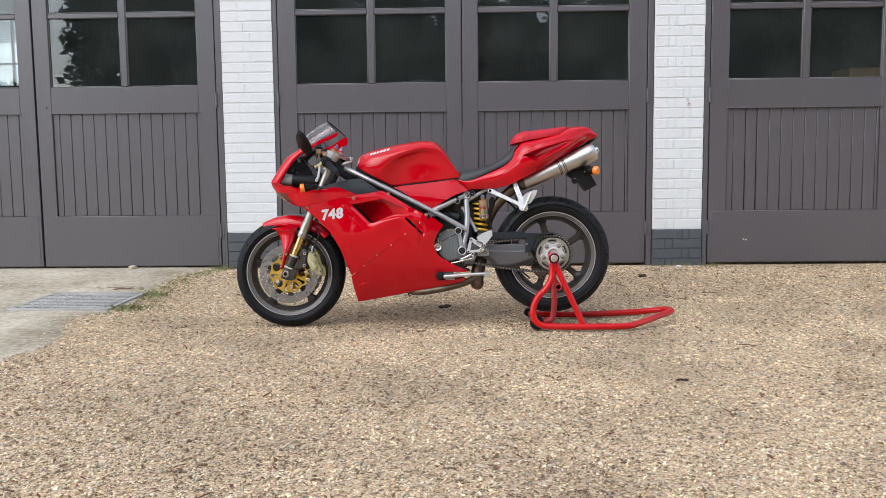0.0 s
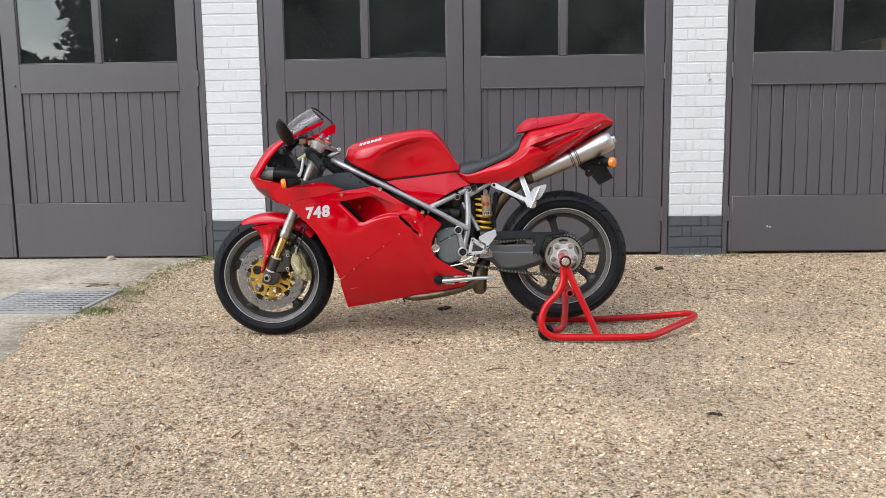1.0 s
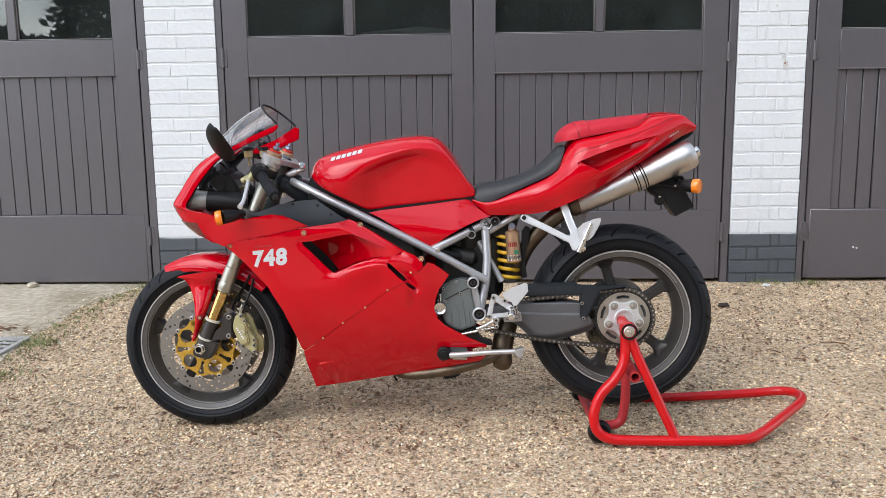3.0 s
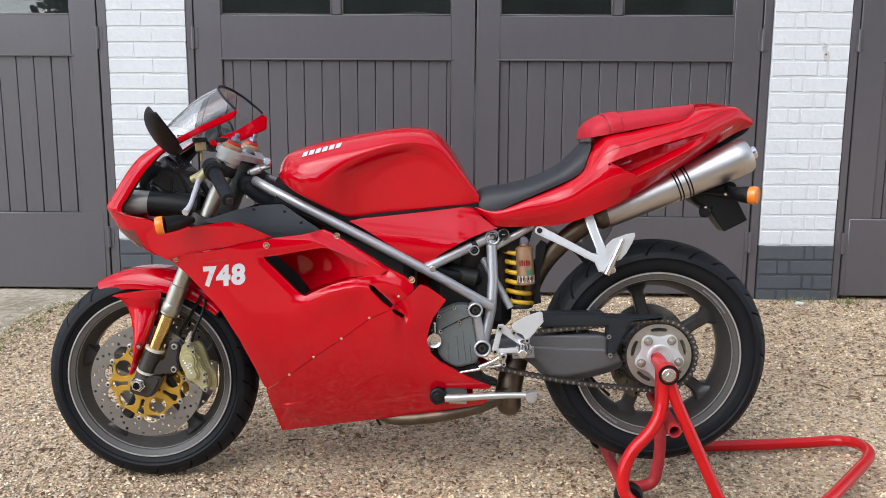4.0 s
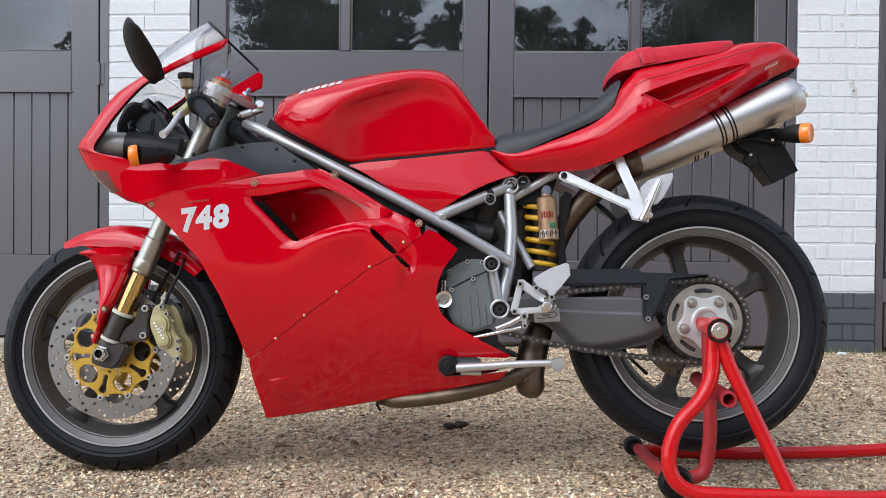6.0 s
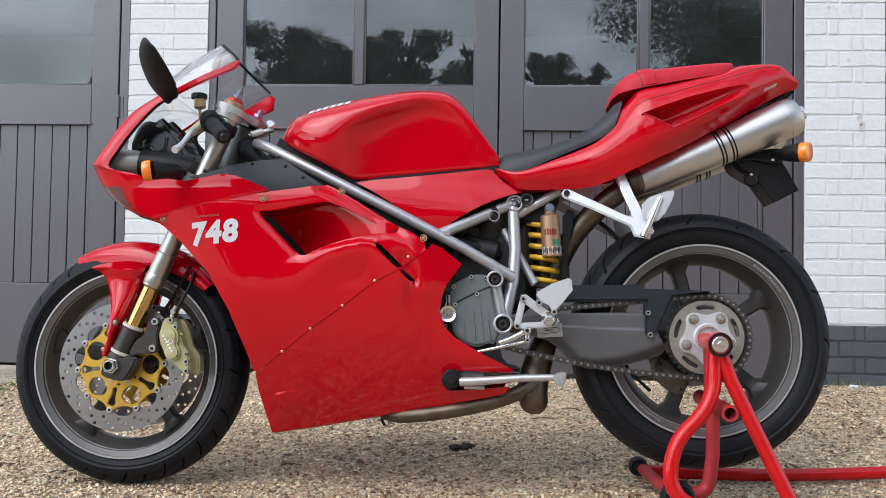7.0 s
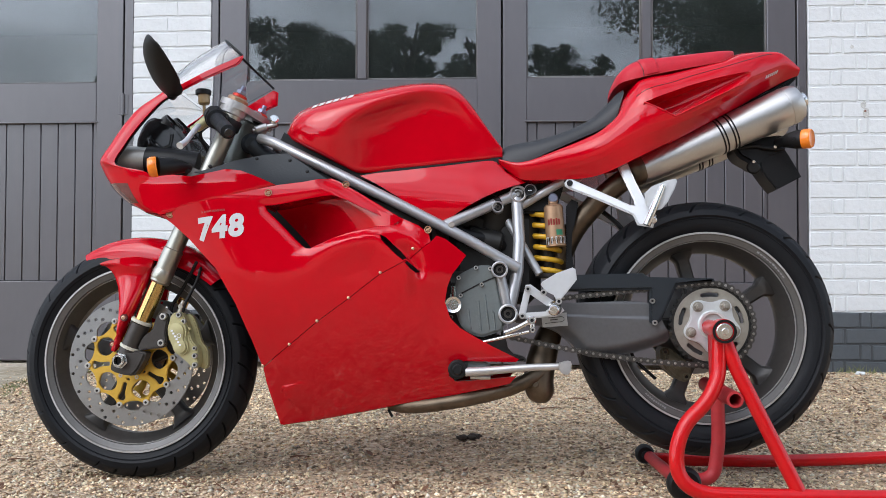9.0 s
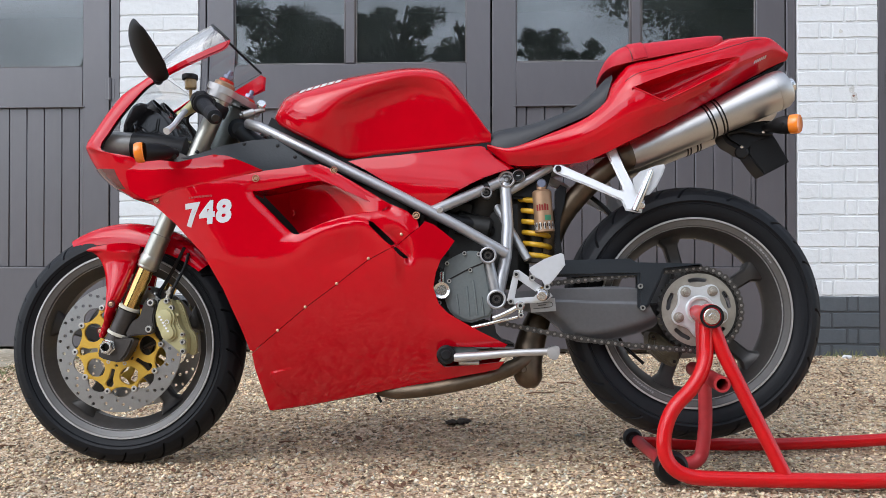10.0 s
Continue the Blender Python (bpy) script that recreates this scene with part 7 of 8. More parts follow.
d = Vector((0.80, 0, 0.60))
pod = part("instrument_pod", add(plate(chaikin([(-0.851, 0.818), (-0.836, 0.862), (-0.820, 0.883), (-0.800, 0.887), (-0.753, 0.869), (-0.731, 0.849), (-0.707, 0.809), (-0.704, 0.783), (-0.722, 0.771), (-0.774, 0.768), (-0.837, 0.772)], 1), -0.095, 0.095, 0.010), plate([(-0.827, 0.811), (-0.814, 0.846), (-0.783, 0.860), (-0.751, 0.843), (-0.755, 0.812), (-0.791, 0.792)], -0.103, 0.06, 0.004)), BLACK_GLOSS, bike, "glossy black boxed instrument pod")
for y, r, k in ((-0.055, 0.034, 0.004), (0.025, 0.044, 0.008), (0.085, 0.030, 0.0)):
    c = Vector((-0.772, -0.06, 0.864))
    c.y = y
    c += d * k
    dial = part("dial", lathe([(r * 0.55, -0.088), (r * 0.86, -0.078), (r * 0.98, -0.055), (r, -0.012), (r * 1.05, -0.010), (r * 1.05, 0.006), (r * 0.98, 0.009), (r * 0.90, 0.004)], c, d, 36), BLACK, pod, "round black dial")
    part("dial_glass", lathe([(r * 0.90, 0.004), (r * 0.85, 0.006), (0.004, 0.007)], c, d, 36), BLACK_GLOSS, dial)
    part("bezel", lathe([(r * 0.98, 0.007), (r * 1.02, 0.010), (r * 0.93, 0.0105), (r * 0.92, 0.007)], c, d, 36, True), BLACK_GLOSS, dial)
part("wiring", add(tube([(-0.813, -0.1, 0.829), (-0.783, -0.11, 0.810), (-0.762, -0.1, 0.781)], 0.005, 8), tube([(-0.806, -0.09, 0.845), (-0.805, -0.12, 0.816), (-0.803, -0.1, 0.789)], 0.0035, 8), tube([(-0.762, -0.09, 0.814), (-0.723, -0.12, 0.783), (-0.691, -0.1, 0.770)], 0.004, 8)), BLACK_GLOSS, pod)
part("bracket", tube([(-0.709, -0.06, 0.853), (-0.632, -0.06, 0.766)], 0.006, 8), BLACK, bike)
for pts in ([(-0.684, -0.09, 0.520), (-0.729, -0.06, 0.451), (-0.763, -0.07, 0.394), (-0.708, -0.09, 0.353)], [(-0.697, -0.02, 0.511), (-0.719, 0, 0.468), (-0.756, 0.02, 0.413)], [(-0.651, -0.12, 0.882), (-0.688, -0.1, 0.844), (-0.663, -0.07, 0.786)]):
    part("brake_hose", tube(pts, 0.0042, 8), BLACK, bike, "black brake hose")
part("inner_mudguard", plate(chaikin([(-0.744, 0.528), (-0.698, 0.506), (-0.659, 0.456), (-0.694, 0.426), (-0.718, 0.455)], 1), -0.03, 0.05, 0.006), RED, bike)
part("radiator", box(-0.55, -0.52, -0.10, 0.10, 0.36, 0.56, 0.004), ENGINE_DARK, bike, "dark radiator core")
part("airbox", add(plate([(-0.478, 0.818), (-0.277, 0.723), (-0.079, 0.638), (-0.106, 0.627), (-0.304, 0.702), (-0.476, 0.778)], -0.115, 0.115, 0.008)), BLACK, bike)
part("tank_seat_frame", plate([(-0.470, 0.845), (-0.410, 0.806), (-0.280, 0.745), (0.071, 0.779), (0.071, 0.758), (-0.270, 0.716), (-0.48, 0.822)], -0.094, 0.094, 0.003), BLACK, bike)
part("under_seat", plate([(0.017, 0.700), (0.205, 0.727), (0.309, 0.734), (0.226, 0.712), (0.205, 0.641), (0.129, 0.644)], -0.06, 0.06, 0.006), BLACK, bike)
p = (0.141, -0.09, 0.695)
lock = part("seat_lock", lathe([(0.009, 0.004), (0.0095, 0.010), (0.0125, 0.011), (0.0135, 0.008), (0.0135, -0.006), (0.009, -0.006)], p, (0, -1, 0), 24), BLACK, bike, "round black seat lock")
part("key_slot", box(p[0] - 0.0045, p[0] + 0.0045, p[1] - 0.0062, p[1] - 0.003, p[2] - 0.0014, p[2] + 0.0014, 0.0003), ALLOY, lock)
part("tube_clamp", lathe([(0.0137, -0.007), (0.0160, -0.006), (0.0160, 0.006), (0.0137, 0.007)], (0.062, -0.0908, 0.666), (0.186, 0.05, 0.088), 20), BLACK, bike, "black band round the frame tube")
part("rear_inner_guard", tube([(0.290, 0.03, 0.685), (0.350, 0, 0.639), (0.385, 0, 0.600)], 0.006, 8), BLACK, bike)

# ---- fasteners and markings on the panels ----


def on_panel(p, width, lift=0.001):
    return Vector((p[0], -float(width(np.array([p[0]]), np.array([p[1]]))[0]) - lift, p[1]))


for p in ((-0.474, 0.674), (-0.727, 0.630), (-0.296, 0.697), (-0.099, 0.587)):
    at = on_panel(p, mid_width)
    ring = part("quick_fastener", lathe([(0.0078, 0), (0.0088, 0.0015), (0.0078, 0.0028), (0.0062, 0.0015)], at, (0, -1, 0), 20, True), FASTENER, side, "brass ring fastener")
    part("fastener_core", add(rod(at, at + Vector((0, -0.0018, 0)), 0.0046, 14), tube([at + Vector((-0.0055, -0.0026, -0.0035)), at + Vector((0.0055, -0.0026, 0.0035))], 0.0011, 6, 0)), FASTENER, ring)
for p in ((-0.136, 0.539), (-0.211, 0.483), (-0.286, 0.425), (-0.362, 0.371), (-0.432, 0.316), (-0.508, 0.263)):
    at = on_panel((p[0] + 0.003, p[1] + 0.004), mid_width)
    part("panel_screw", lathe([(0.0034, -0.001), (0.0034, 0.001), (0.002, 0.0018)], at, (0, -1, 0), 14), FASTENER, side)


def lettering(text, x, z, height, slant, fat, width, material, parent, name, tilt=0.0, lift=0.0012):
    """Flat letters laid on a panel, reading towards the tail."""
    cu = bpy.data.curves.new("letters", "FONT")
    cu.body, cu.size, cu.shear, cu.offset, cu.resolution_u = text, height / 0.70, slant, fat, 4
    cu.space_character = 1.13
    tmp = bpy.data.objects.new("letters", cu)
    scene.collection.objects.link(tmp)
    me = bpy.data.meshes.new_from_object(tmp.evaluated_get(bpy.context.evaluated_depsgraph_get()))
    bpy.data.objects.remove(tmp)
    bm = bmesh.new()
    bm.from_mesh(me)
    bmesh.ops.triangulate(bm, faces=bm.faces[:])
    bmesh.ops.subdivide_edges(bm, edges=[e for e in bm.edges if e.calc_length() > 0.012], cuts=2)
    for v in bm.verts:
        u, h = v.co.x, v.co.y
        c = on_panel((x + u * math.cos(tilt) - h * math.sin(tilt), z + u * math.sin(tilt) + h * math.cos(tilt)), width, lift)
        v.co = c
    return part(name, bm, material, parent)


nx, nz = (-0.644, 0.565)
lettering("748", nx - 0.001, nz - 0.001, 0.049, 0.13, 0.0034, mid_width, SILVER_DECAL, side, "model_number", radians(6))
bm = bmesh.new()
for p in [(nx + 0.010 + 0.0065 * k, nz + 0.062 + 0.0006 * k) for k in range(9)]:
    at = on_panel(p, mid_width, 0.0008)
    add(bm, box(at.x, at.x + 0.005, at.y - 0.0003, at.y + 0.001, at.z, at.z + 0.0045, 0))
part("small_mark", bm, RED_DECAL, side)


def tank_at(x, z):
    pts = tank_half(x)
    for p, q in zip(pts, pts[1:]):
        if q.z <= z <= p.z and p.z > q.z:
            return Vector((x, -(p.y + (q.y - p.y) * (p.z - z) / (p.z - q.z)), z))
    return Vector((x, -pts[-1].y, z))


bm = bmesh.new()
mx0, mz0 = (-0.401, 0.898)
mx1, mz1 = (-0.293, 0.926)
for k in range(6):
    for j in range(3):
        qd = []
        for u, h in ((0.10 + 0.25 * j, 0), (0.35 + 0.25 * j, 0), (0.35 + 0.25 * j + 0.10, 1), (0.10 + 0.25 * j + 0.10, 1)):
            f = (k + u) / 6
            p = tank_at(mx0 + (mx1 - mx0) * f, mz0 + (mz1 - mz0) * f + 0.012 * h)
            qd.append(bm.verts.new(p + Vector((0, -0.0012, 0.0010))))
        bm.faces.new(qd)
part("tank_mark", bm, SILVER_DECAL, tank)

# ---- the paddock stand ----
stand = thing("paddock_stand", (0, BIKE_Y, 0), "red tubular steel paddock stand holding the rear hub", "stand")
SP = Vector((0.559, -0.25, 0.371))
spigot = part("spigot", add(rod((SP.x, -0.10, SP.z), (SP.x, -0.249, SP.z), 0.0185, 24), lathe([(0.019, -0.02), (0.027, -0.018), (0.027, 0.012), (0.019, 0.014)], (SP.x, -0.245, SP.z), (0, -1, 0), 28)), RED_TUBE, stand)
part("end_ring", lathe([(0.0205, 0.012), (0.0262, 0.0125), (0.0262, 0.0165), (0.0205, 0.0165)], (SP.x, -0.245, SP.z), (0, -1, 0), 28, True), BLACK, spigot)
part("end_recess", rod((SP.x, -0.24, SP.z), (SP.x, -0.2598, SP.z), 0.0212, 24), GAP_SHADE, spigot)
part("end_bolt", add(lathe([(0.0178, -0.004), (0.0182, 0.0010), (0.0165, 0.0026), (0.0004, 0.0030)], (SP.x, -0.2598, SP.z), (0, -1, 0), 28), rod((SP.x, -0.260, SP.z), (SP.x, -0.2670, SP.z), 0.0085, 6)), ALLOY, spigot)
R0 = 0.0165
part("front_leg", tube([(SP.x - 0.004, -0.228, SP.z), (SP.x - 0.006, -0.232, 0.31), (SP.x - 0.010, -0.24, 0.265), (0.520, -0.255, 0.214), (0.468, -0.27, 0.170), (0.447, -0.28, 0.110), (0.452, -0.287, 0.058), (0.490, -0.29, 0.026), (0.56, -0.29, 0.022), (0.75, -0.29, 0.021), (0.925, -0.288, 0.021), (0.985, -0.25, 0.024), (1.13, -0.08, 0.034), (1.215, 0.02, 0.038), (1.245, 0.09, 0.036), (1.235, 0.165, 0.030), (1.19, 0.200, 0.020), (1.10, 0.200, 0.010), (0.80, 0.190, -0.003), (0.60, 0.182, 0.000), (0.476, 0.176, 0.003)], R0, 18, 2), RED_TUBE, stand, "bent red steel tube")
part("rear_leg", tube([(SP.x + 0.002, -0.228, SP.z - 0.004), (0.588, -0.238, 0.29), (0.708, -0.285, 0.028)], R0 * 0.95, 18, 0), RED_TUBE, stand)
part("inner_leg", tube([(0.562, -0.155, SP.z - 0.005), (0.566, -0.150, 0.26), (0.572, -0.150, 0.13), (0.566, -0.150, 0.07), (0.560, -0.150, 0.036), (0.535, -0.155, 0.022), (0.49, -0.165, 0.024)], R0 * 0.95, 18, 2), RED_WORN, stand, "worn faded red inner leg")
part("axle_tube", tube([(0.474, -0.25, 0.030), (0.470, 0.185, 0.006)], R0 * 0.9, 16, 0), RED_WORN, stand, "worn red tube between the rollers")
part("cross_tube", add(lathe([(0.013, -0.26), (0.018, -0.26), (0.018, 0.02), (0.013, 0.02)], (0.581, 0, 0.222), n=24, closed=True)), RED_WORN, stand, "open-ended red cross tube")
for x, y, z, r in ((0.473, -0.240, 0.034, 0.038), (0.460, 0.205, 0.010, 0.026)):
    wheel_ob = part("roller", lathe([(r * 0.45, -0.018), (r * 0.80, -0.019), (r * 0.92, -0.015), (r, -0.004), (r, 0.004), (r * 0.92, 0.015), (r * 0.80, 0.019), (r * 0.45, 0.018)], (x, y, z), (0, 1, 0), 32), BLACK, stand, "small black plastic roller")
    part("roller_hub", lathe([(r * 0.20, -0.021), (r * 0.42, -0.020), (r * 0.42, 0.020), (r * 0.20, 0.021)], (x, y, z), (0, 1, 0), 20), PANEL_DARK, wheel_ob)

# ---- the yard: drain, weeds, loose things ----
grate = thing("drain_grate", (-2.33, 5.47, 0.012), "weathered steel drain grate set in the concrete", "drain cover")
part("frame", add(box(-0.315, 0.315, -0.335, -0.305, -0.012, 0.006), box(-0.315, 0.315, 0.305, 0.335, -0.012, 0.006), box(-0.315, -0.285, -0.304, 0.304, -0.012, 0.006), box(0.285, 0.315, -0.304, 0.304, -0.012, 0.006)), GRATE, grate)
# a dark sheet close under the bars stands in for the pit's shade
part("pit", box(-0.284, 0.284, -0.304, 0.304, -0.004, -0.001, 0), PIT_DARK, grate, "dark sheet under the bars, for the shaded pit")
for k in range(11):
    y = -0.285 + k * 0.057
    part("bar", box(-0.2845, 0.2845, y - 0.0125, y + 0.0125, -0.001, 0.006, 0.003), GRATE, grate)
for k in range(9):
    x = -0.228 + 0.057 * k
    part("cross_bar", box(x - 0.006, x + 0.006, -0.3035, 0.3035, -0.0008, 0.0046, 0.001), GRATE, grate)


def clod(bm, x, y, z, r, seed):
    """A rough lump."""
    sub = bmesh.new()
    bmesh.ops.create_icosphere(sub, subdivisions=2, radius=1)
    for v in sub.verts:
        k = 1 + 0.5 * noise.noise(v.co * 1.7 + Vector((seed, 0, 0)))
        v.co = Vector((x + v.co.x * r * k, y + v.co.y * r * k * 0.8, z + v.co.z * r * k * 0.45))
    return add(bm, sub)


rnd = random.Random(4)
for x, y, r in ((-0.029, 5.24, 0.033), (1.35, 6.30, 0.032), (0.96, 3.46, 0.02)):
    bm = bmesh.new()
    for k in range(7):
        clod(bm, rnd.uniform(-r, r) * 0.75, rnd.uniform(-r, r) * 0.5, 0.010, r * rnd.uniform(0.35, 0.7), k + x)
    ob = mesh_object("soil_clod", bm, SOIL)
    ob.location = (x, y, rise(y) + float(hollow(x, y)))
    tagged(ob, "small dark clod of soil on gravel", "soil", "clods on the gravel")


def dry_leaf(x, y, size, turn):
    bm = bmesh.new()
    outline = [(0, -1), (0.35, -0.5), (0.42, 0.1), (0.25, 0.7), (0, 1.1), (-0.25, 0.7), (-0.42, 0.1), (-0.35, -0.5)]
    mid = [bm.verts.new((0, v * size, size * 0.10)) for v in (-0.9, -0.3, 0.3, 0.9)]
    rim = [bm.verts.new((u * size, v * size, size * (0.30 * abs(u) + 0.12 * v * v))) for u, v in outline]
    for a, b, c in ((0, 1, mid[0]), (1, 2, mid[1]), (2, 3, mid[2]), (3, 4, mid[3]), (4, 5, mid[3]), (5, 6, mid[2]), (6, 7, mid[1]), (7, 0, mid[0])):
        bm.faces.new((rim[a], rim[b], c))
    for a, p, q in ((1, 0, 1), (2, 1, 2), (3, 2, 3)):
        bm.faces.new((rim[a], mid[q], mid[p]))
    for a, p, q in ((5, 3, 2), (6, 2, 1), (7, 1, 0)):
        bm.faces.new((rim[a], mid[q], mid[p]))
    bmesh.ops.recalc_face_normals(bm, faces=bm.faces[:])
    bmesh.ops.solidify(bm, geom=bm.faces[:], thickness=0.0012)
    ob = mesh_object("dry_leaf", bm, DRY_LEAF)
    ob.matrix_world = pose(x, y, rise(y) + float(hollow(x, y)) + 0.010, rnd.uniform(-15, 15), rnd.uniform(-15, 15), turn)
    return tagged(ob, "curled dry brown leaf lying on gravel", "leaf", "leaves on the gravel")


for k in range(120):
    x, y = rnd.uniform(-1.7, 2.9), rnd.uniform(2.0, 6.7)
    dry_leaf(x, y, rnd.uniform(0.007, 0.018), rnd.uniform(0, 360))


def twig(x, y, length, turn):
    pts = [(-length / 2, 0, 0.004), (-length * 0.1, rnd.uniform(-0.006, 0.006), 0.009), (length / 2, rnd.uniform(-0.01, 0.01), 0.005)]
    ob = mesh_object("twig", tube(pts, [0.0028, 0.0024, 0.0012], 6, 1), DRY_LEAF)
    ob.matrix_world = pose(x, y, rise(y) + float(hollow(x, y)), 0, 0, turn)
    return tagged(ob, "thin dry brown twig lying on gravel", "twig", "twigs on the gravel")


for k in range(26):
    twig(rnd.uniform(-1.5, 2.6), rnd.uniform(2.2, 6.6), rnd.uniform(0.04, 0.11), rnd.uniform(0, 180))
# more of them have blown together beside the stand and towards the doors
for k in range(80):
    dry_leaf(rnd.uniform(0.3, 2.8), rnd.uniform(4.9, 6.5), rnd.uniform(0.008, 0.020), rnd.uniform(0, 360))

# leaf litter: small dark flakes that gather in drifts
lr = np.random.RandomState(23)
verts, faces = [], []
while len(faces) < 17000:
    x, y = lr.uniform(-1.9, 3.1), lr.uniform(1.2, 6.75)
    drift = noise.noise((x * 1.3, y * 1.6, 5.0)) + 0.6 * noise.noise((x * 5, y * 5, 1.0)) + 0.75 * float(ease(np.array(y), 4.9, 5.9)) * float(ease(np.array(x), 0.2, 1.2))
    if x < apron_edge(y) + 0.05 or lr.rand() > max(0.05, 0.15 + 0.9 * drift):
        continue
    r, a = 0.003 + 0.010 * lr.rand() ** 2.5, lr.rand() * 6.283
    z = rise(y) + float(hollow(x, y)) + 0.009
    u, v = Vector((math.cos(a), math.sin(a), lr.normal(0, 0.25))) * r, Vector((-math.sin(a), math.cos(a), lr.normal(0, 0.25))) * r * (0.25 + 0.4 * lr.rand())
    i = len(verts)
    verts += [tuple(Vector((x, y, z)) + p) for p in (-u, v * 0.9, u, -v)]
    faces.append((i, i + 1, i + 2, i + 3))
me = bpy.data.meshes.new("leaf_litter")
me.from_pydata(verts, [], faces)
me.materials.append(DRY_LEAF)
tagged(new("leaf_litter", me), "dark brown scraps of leaf and bark on gravel", "litter", kind="stuff")

# weeds along the edge of the concrete
wr = np.random.RandomState(7)
verts, faces = [], []
for k in range(7000):
    y = 5.0 + 1.82 * wr.rand() ** 0.7
    clump = noise.noise((y * 5, 3.3, 0))
    if clump < 0.12 + 0.4 * wr.rand() and wr.rand() > 0.10:
        continue
    x = apron_edge(y) + wr.normal(0.03, 0.070)
    h = 0.008 + 0.026 * wr.rand() * max(0.2, min(1, clump + 0.5))
    a, w = wr.rand() * 6.28, 0.002 + 0.003 * wr.rand()
    lean = wr.normal(0, 0.018, 2)
    i = len(verts)
    verts += [(x - w * math.cos(a), y - w * math.sin(a), rise(y)), (x + w * math.cos(a), y + w * math.sin(a), rise(y)), (x + lean[0] * 0.5 + w * 1.6 * math.cos(a), y + lean[1] * 0.5, rise(y) + h * 0.6), (x + lean[0], y + lean[1], rise(y) + h)]
    faces += [(i, i + 1, i + 2), (i, i + 2, i + 3)]
for cx, cy, count in ((1.72, 6.83, 50), (1.98, 6.80, 60), (-1.78, 6.82, 160)):
    for k in range(count):
        x, y = cx + wr.normal(0, 0.05), cy - abs(wr.normal(0, 0.03))
        h, a, w = 0.01 + 0.04 * wr.rand(), wr.rand() * 6.28, 0.003
        i = len(verts)
        verts += [(x - w * math.cos(a), y - w * math.sin(a), rise(y)), (x + w * math.cos(a), y + w * math.sin(a), rise(y)), (x + wr.normal(0, 0.02), y + wr.normal(0, 0.01), rise(y) + h)]
        faces.append((i, i + 1, i + 2))
me = bpy.data.meshes.new("weeds")
me.from_pydata(verts, [], faces)
me.materials.append(GRASS)
tagged(new("weeds", me), "low green weeds along the broken concrete edge", "weeds", kind="stuff")

# loose gravel: many small angular stones in one mesh
gr = np.random.RandomState(11)
N = 270000
gx = gr.uniform(-3.2, 3.6, N)
gy = 1.15 + (6.84 - 1.15) * gr.rand(N)
edge_at = np.interp(gy, np.linspace(1.15, 6.9, 240), [apron_edge(y) for y in np.linspace(1.15, 6.9, 240)])
over = gx - edge_at
keep = (over > 0.02) | (gr.rand(N) < 0.8 * np.exp(np.minimum(over, 0) / 0.22)) | (gr.rand(N) < 0.05)
keep &= ~((gx > -2.66) & (gx < -2.0) & (gy > 5.12) & (gy < 5.82) & (gr.rand(N) < 0.72))
keep &= np.abs(gx) < 0.45 + 0.52 * (gy + 0.1)
gx, gy = gx[keep], gy[keep]
N = len(gx)
size = 0.0028 + 0.0046 * gr.rand(N) ** 2.4
gz = 0.035 * ease(gy, 5.6, 6.7) + hollow(gx, gy) + size * 0.25 + 0.004 * (over[keep] < 0)
base = np.array([(1, 0, 0), (0, 1, 0), (-1, 0, 0), (0, -1, 0), (0, 0, 1), (0, 0, -0.4)], float)
tri = np.array([(0, 1, 4), (1, 2, 4), (2, 3, 4), (3, 0, 4), (1, 0, 5), (2, 1, 5), (3, 2, 5), (0, 3, 5)])
co = base[None] * (size[:, None, None] * (0.6 + 0.8 * gr.rand(N, 6, 1))) * np.array([1.25, 1.0, 0.75])
co += gr.normal(0, 0.18, co.shape) * size[:, None, None]
th = gr.rand(N) * 2 * math.pi
c, s = np.cos(th)[:, None], np.sin(th)[:, None]
x, y = co[..., 0] * c - co[..., 1] * s, co[..., 0] * s + co[..., 1] * c
co = np.stack([x + gx[:, None], y + gy[:, None], co[..., 2] + gz[:, None]], -1).reshape(-1, 3)
fs = (tri[None] + 6 * np.arange(N)[:, None, None]).reshape(-1)
me = bpy.data.meshes.new("loose_gravel")
me.vertices.add(len(co))
me.vertices.foreach_set("co", co.ravel())
me.loops.add(len(fs))
me.loops.foreach_set("vertex_index", fs)
me.polygons.add(len(fs) // 3)
me.polygons.foreach_set("loop_start", np.arange(0, len(fs), 3))
me.update()
me.validate()
me.materials.append(PEBBLE)
tagged(new("loose_gravel", me), "loose tan, cream and brown gravel stones", "gravel", kind="stuff")

# ---- behind the camera: trees and a hedge, seen in the panes and the paint ----


def leaf_mesh(name, at, size, g):
    """One small four-sided leaf at each place, turned at random."""
    k = len(at)
    u, v = g.normal(0, 1, (k, 3)), g.normal(0, 1, (k, 3))
    u *= (size / np.linalg.norm(u, axis=1))[:, None]
    v *= (0.7 * size / np.linalg.norm(v, axis=1))[:, None]
    co = np.stack([at - u, at - v, at + u, at + v], 1).reshape(-1, 3)
    me = bpy.data.meshes.new(name)
    me.vertices.add(4 * k)
    me.vertices.foreach_set("co", co.ravel())
    me.loops.add(4 * k)
    me.loops.foreach_set("vertex_index", np.arange(4 * k))
    me.polygons.add(k)
    me.polygons.foreach_set("loop_start", np.arange(0, 4 * k, 4))
    me.update()
    me.validate()
    return me


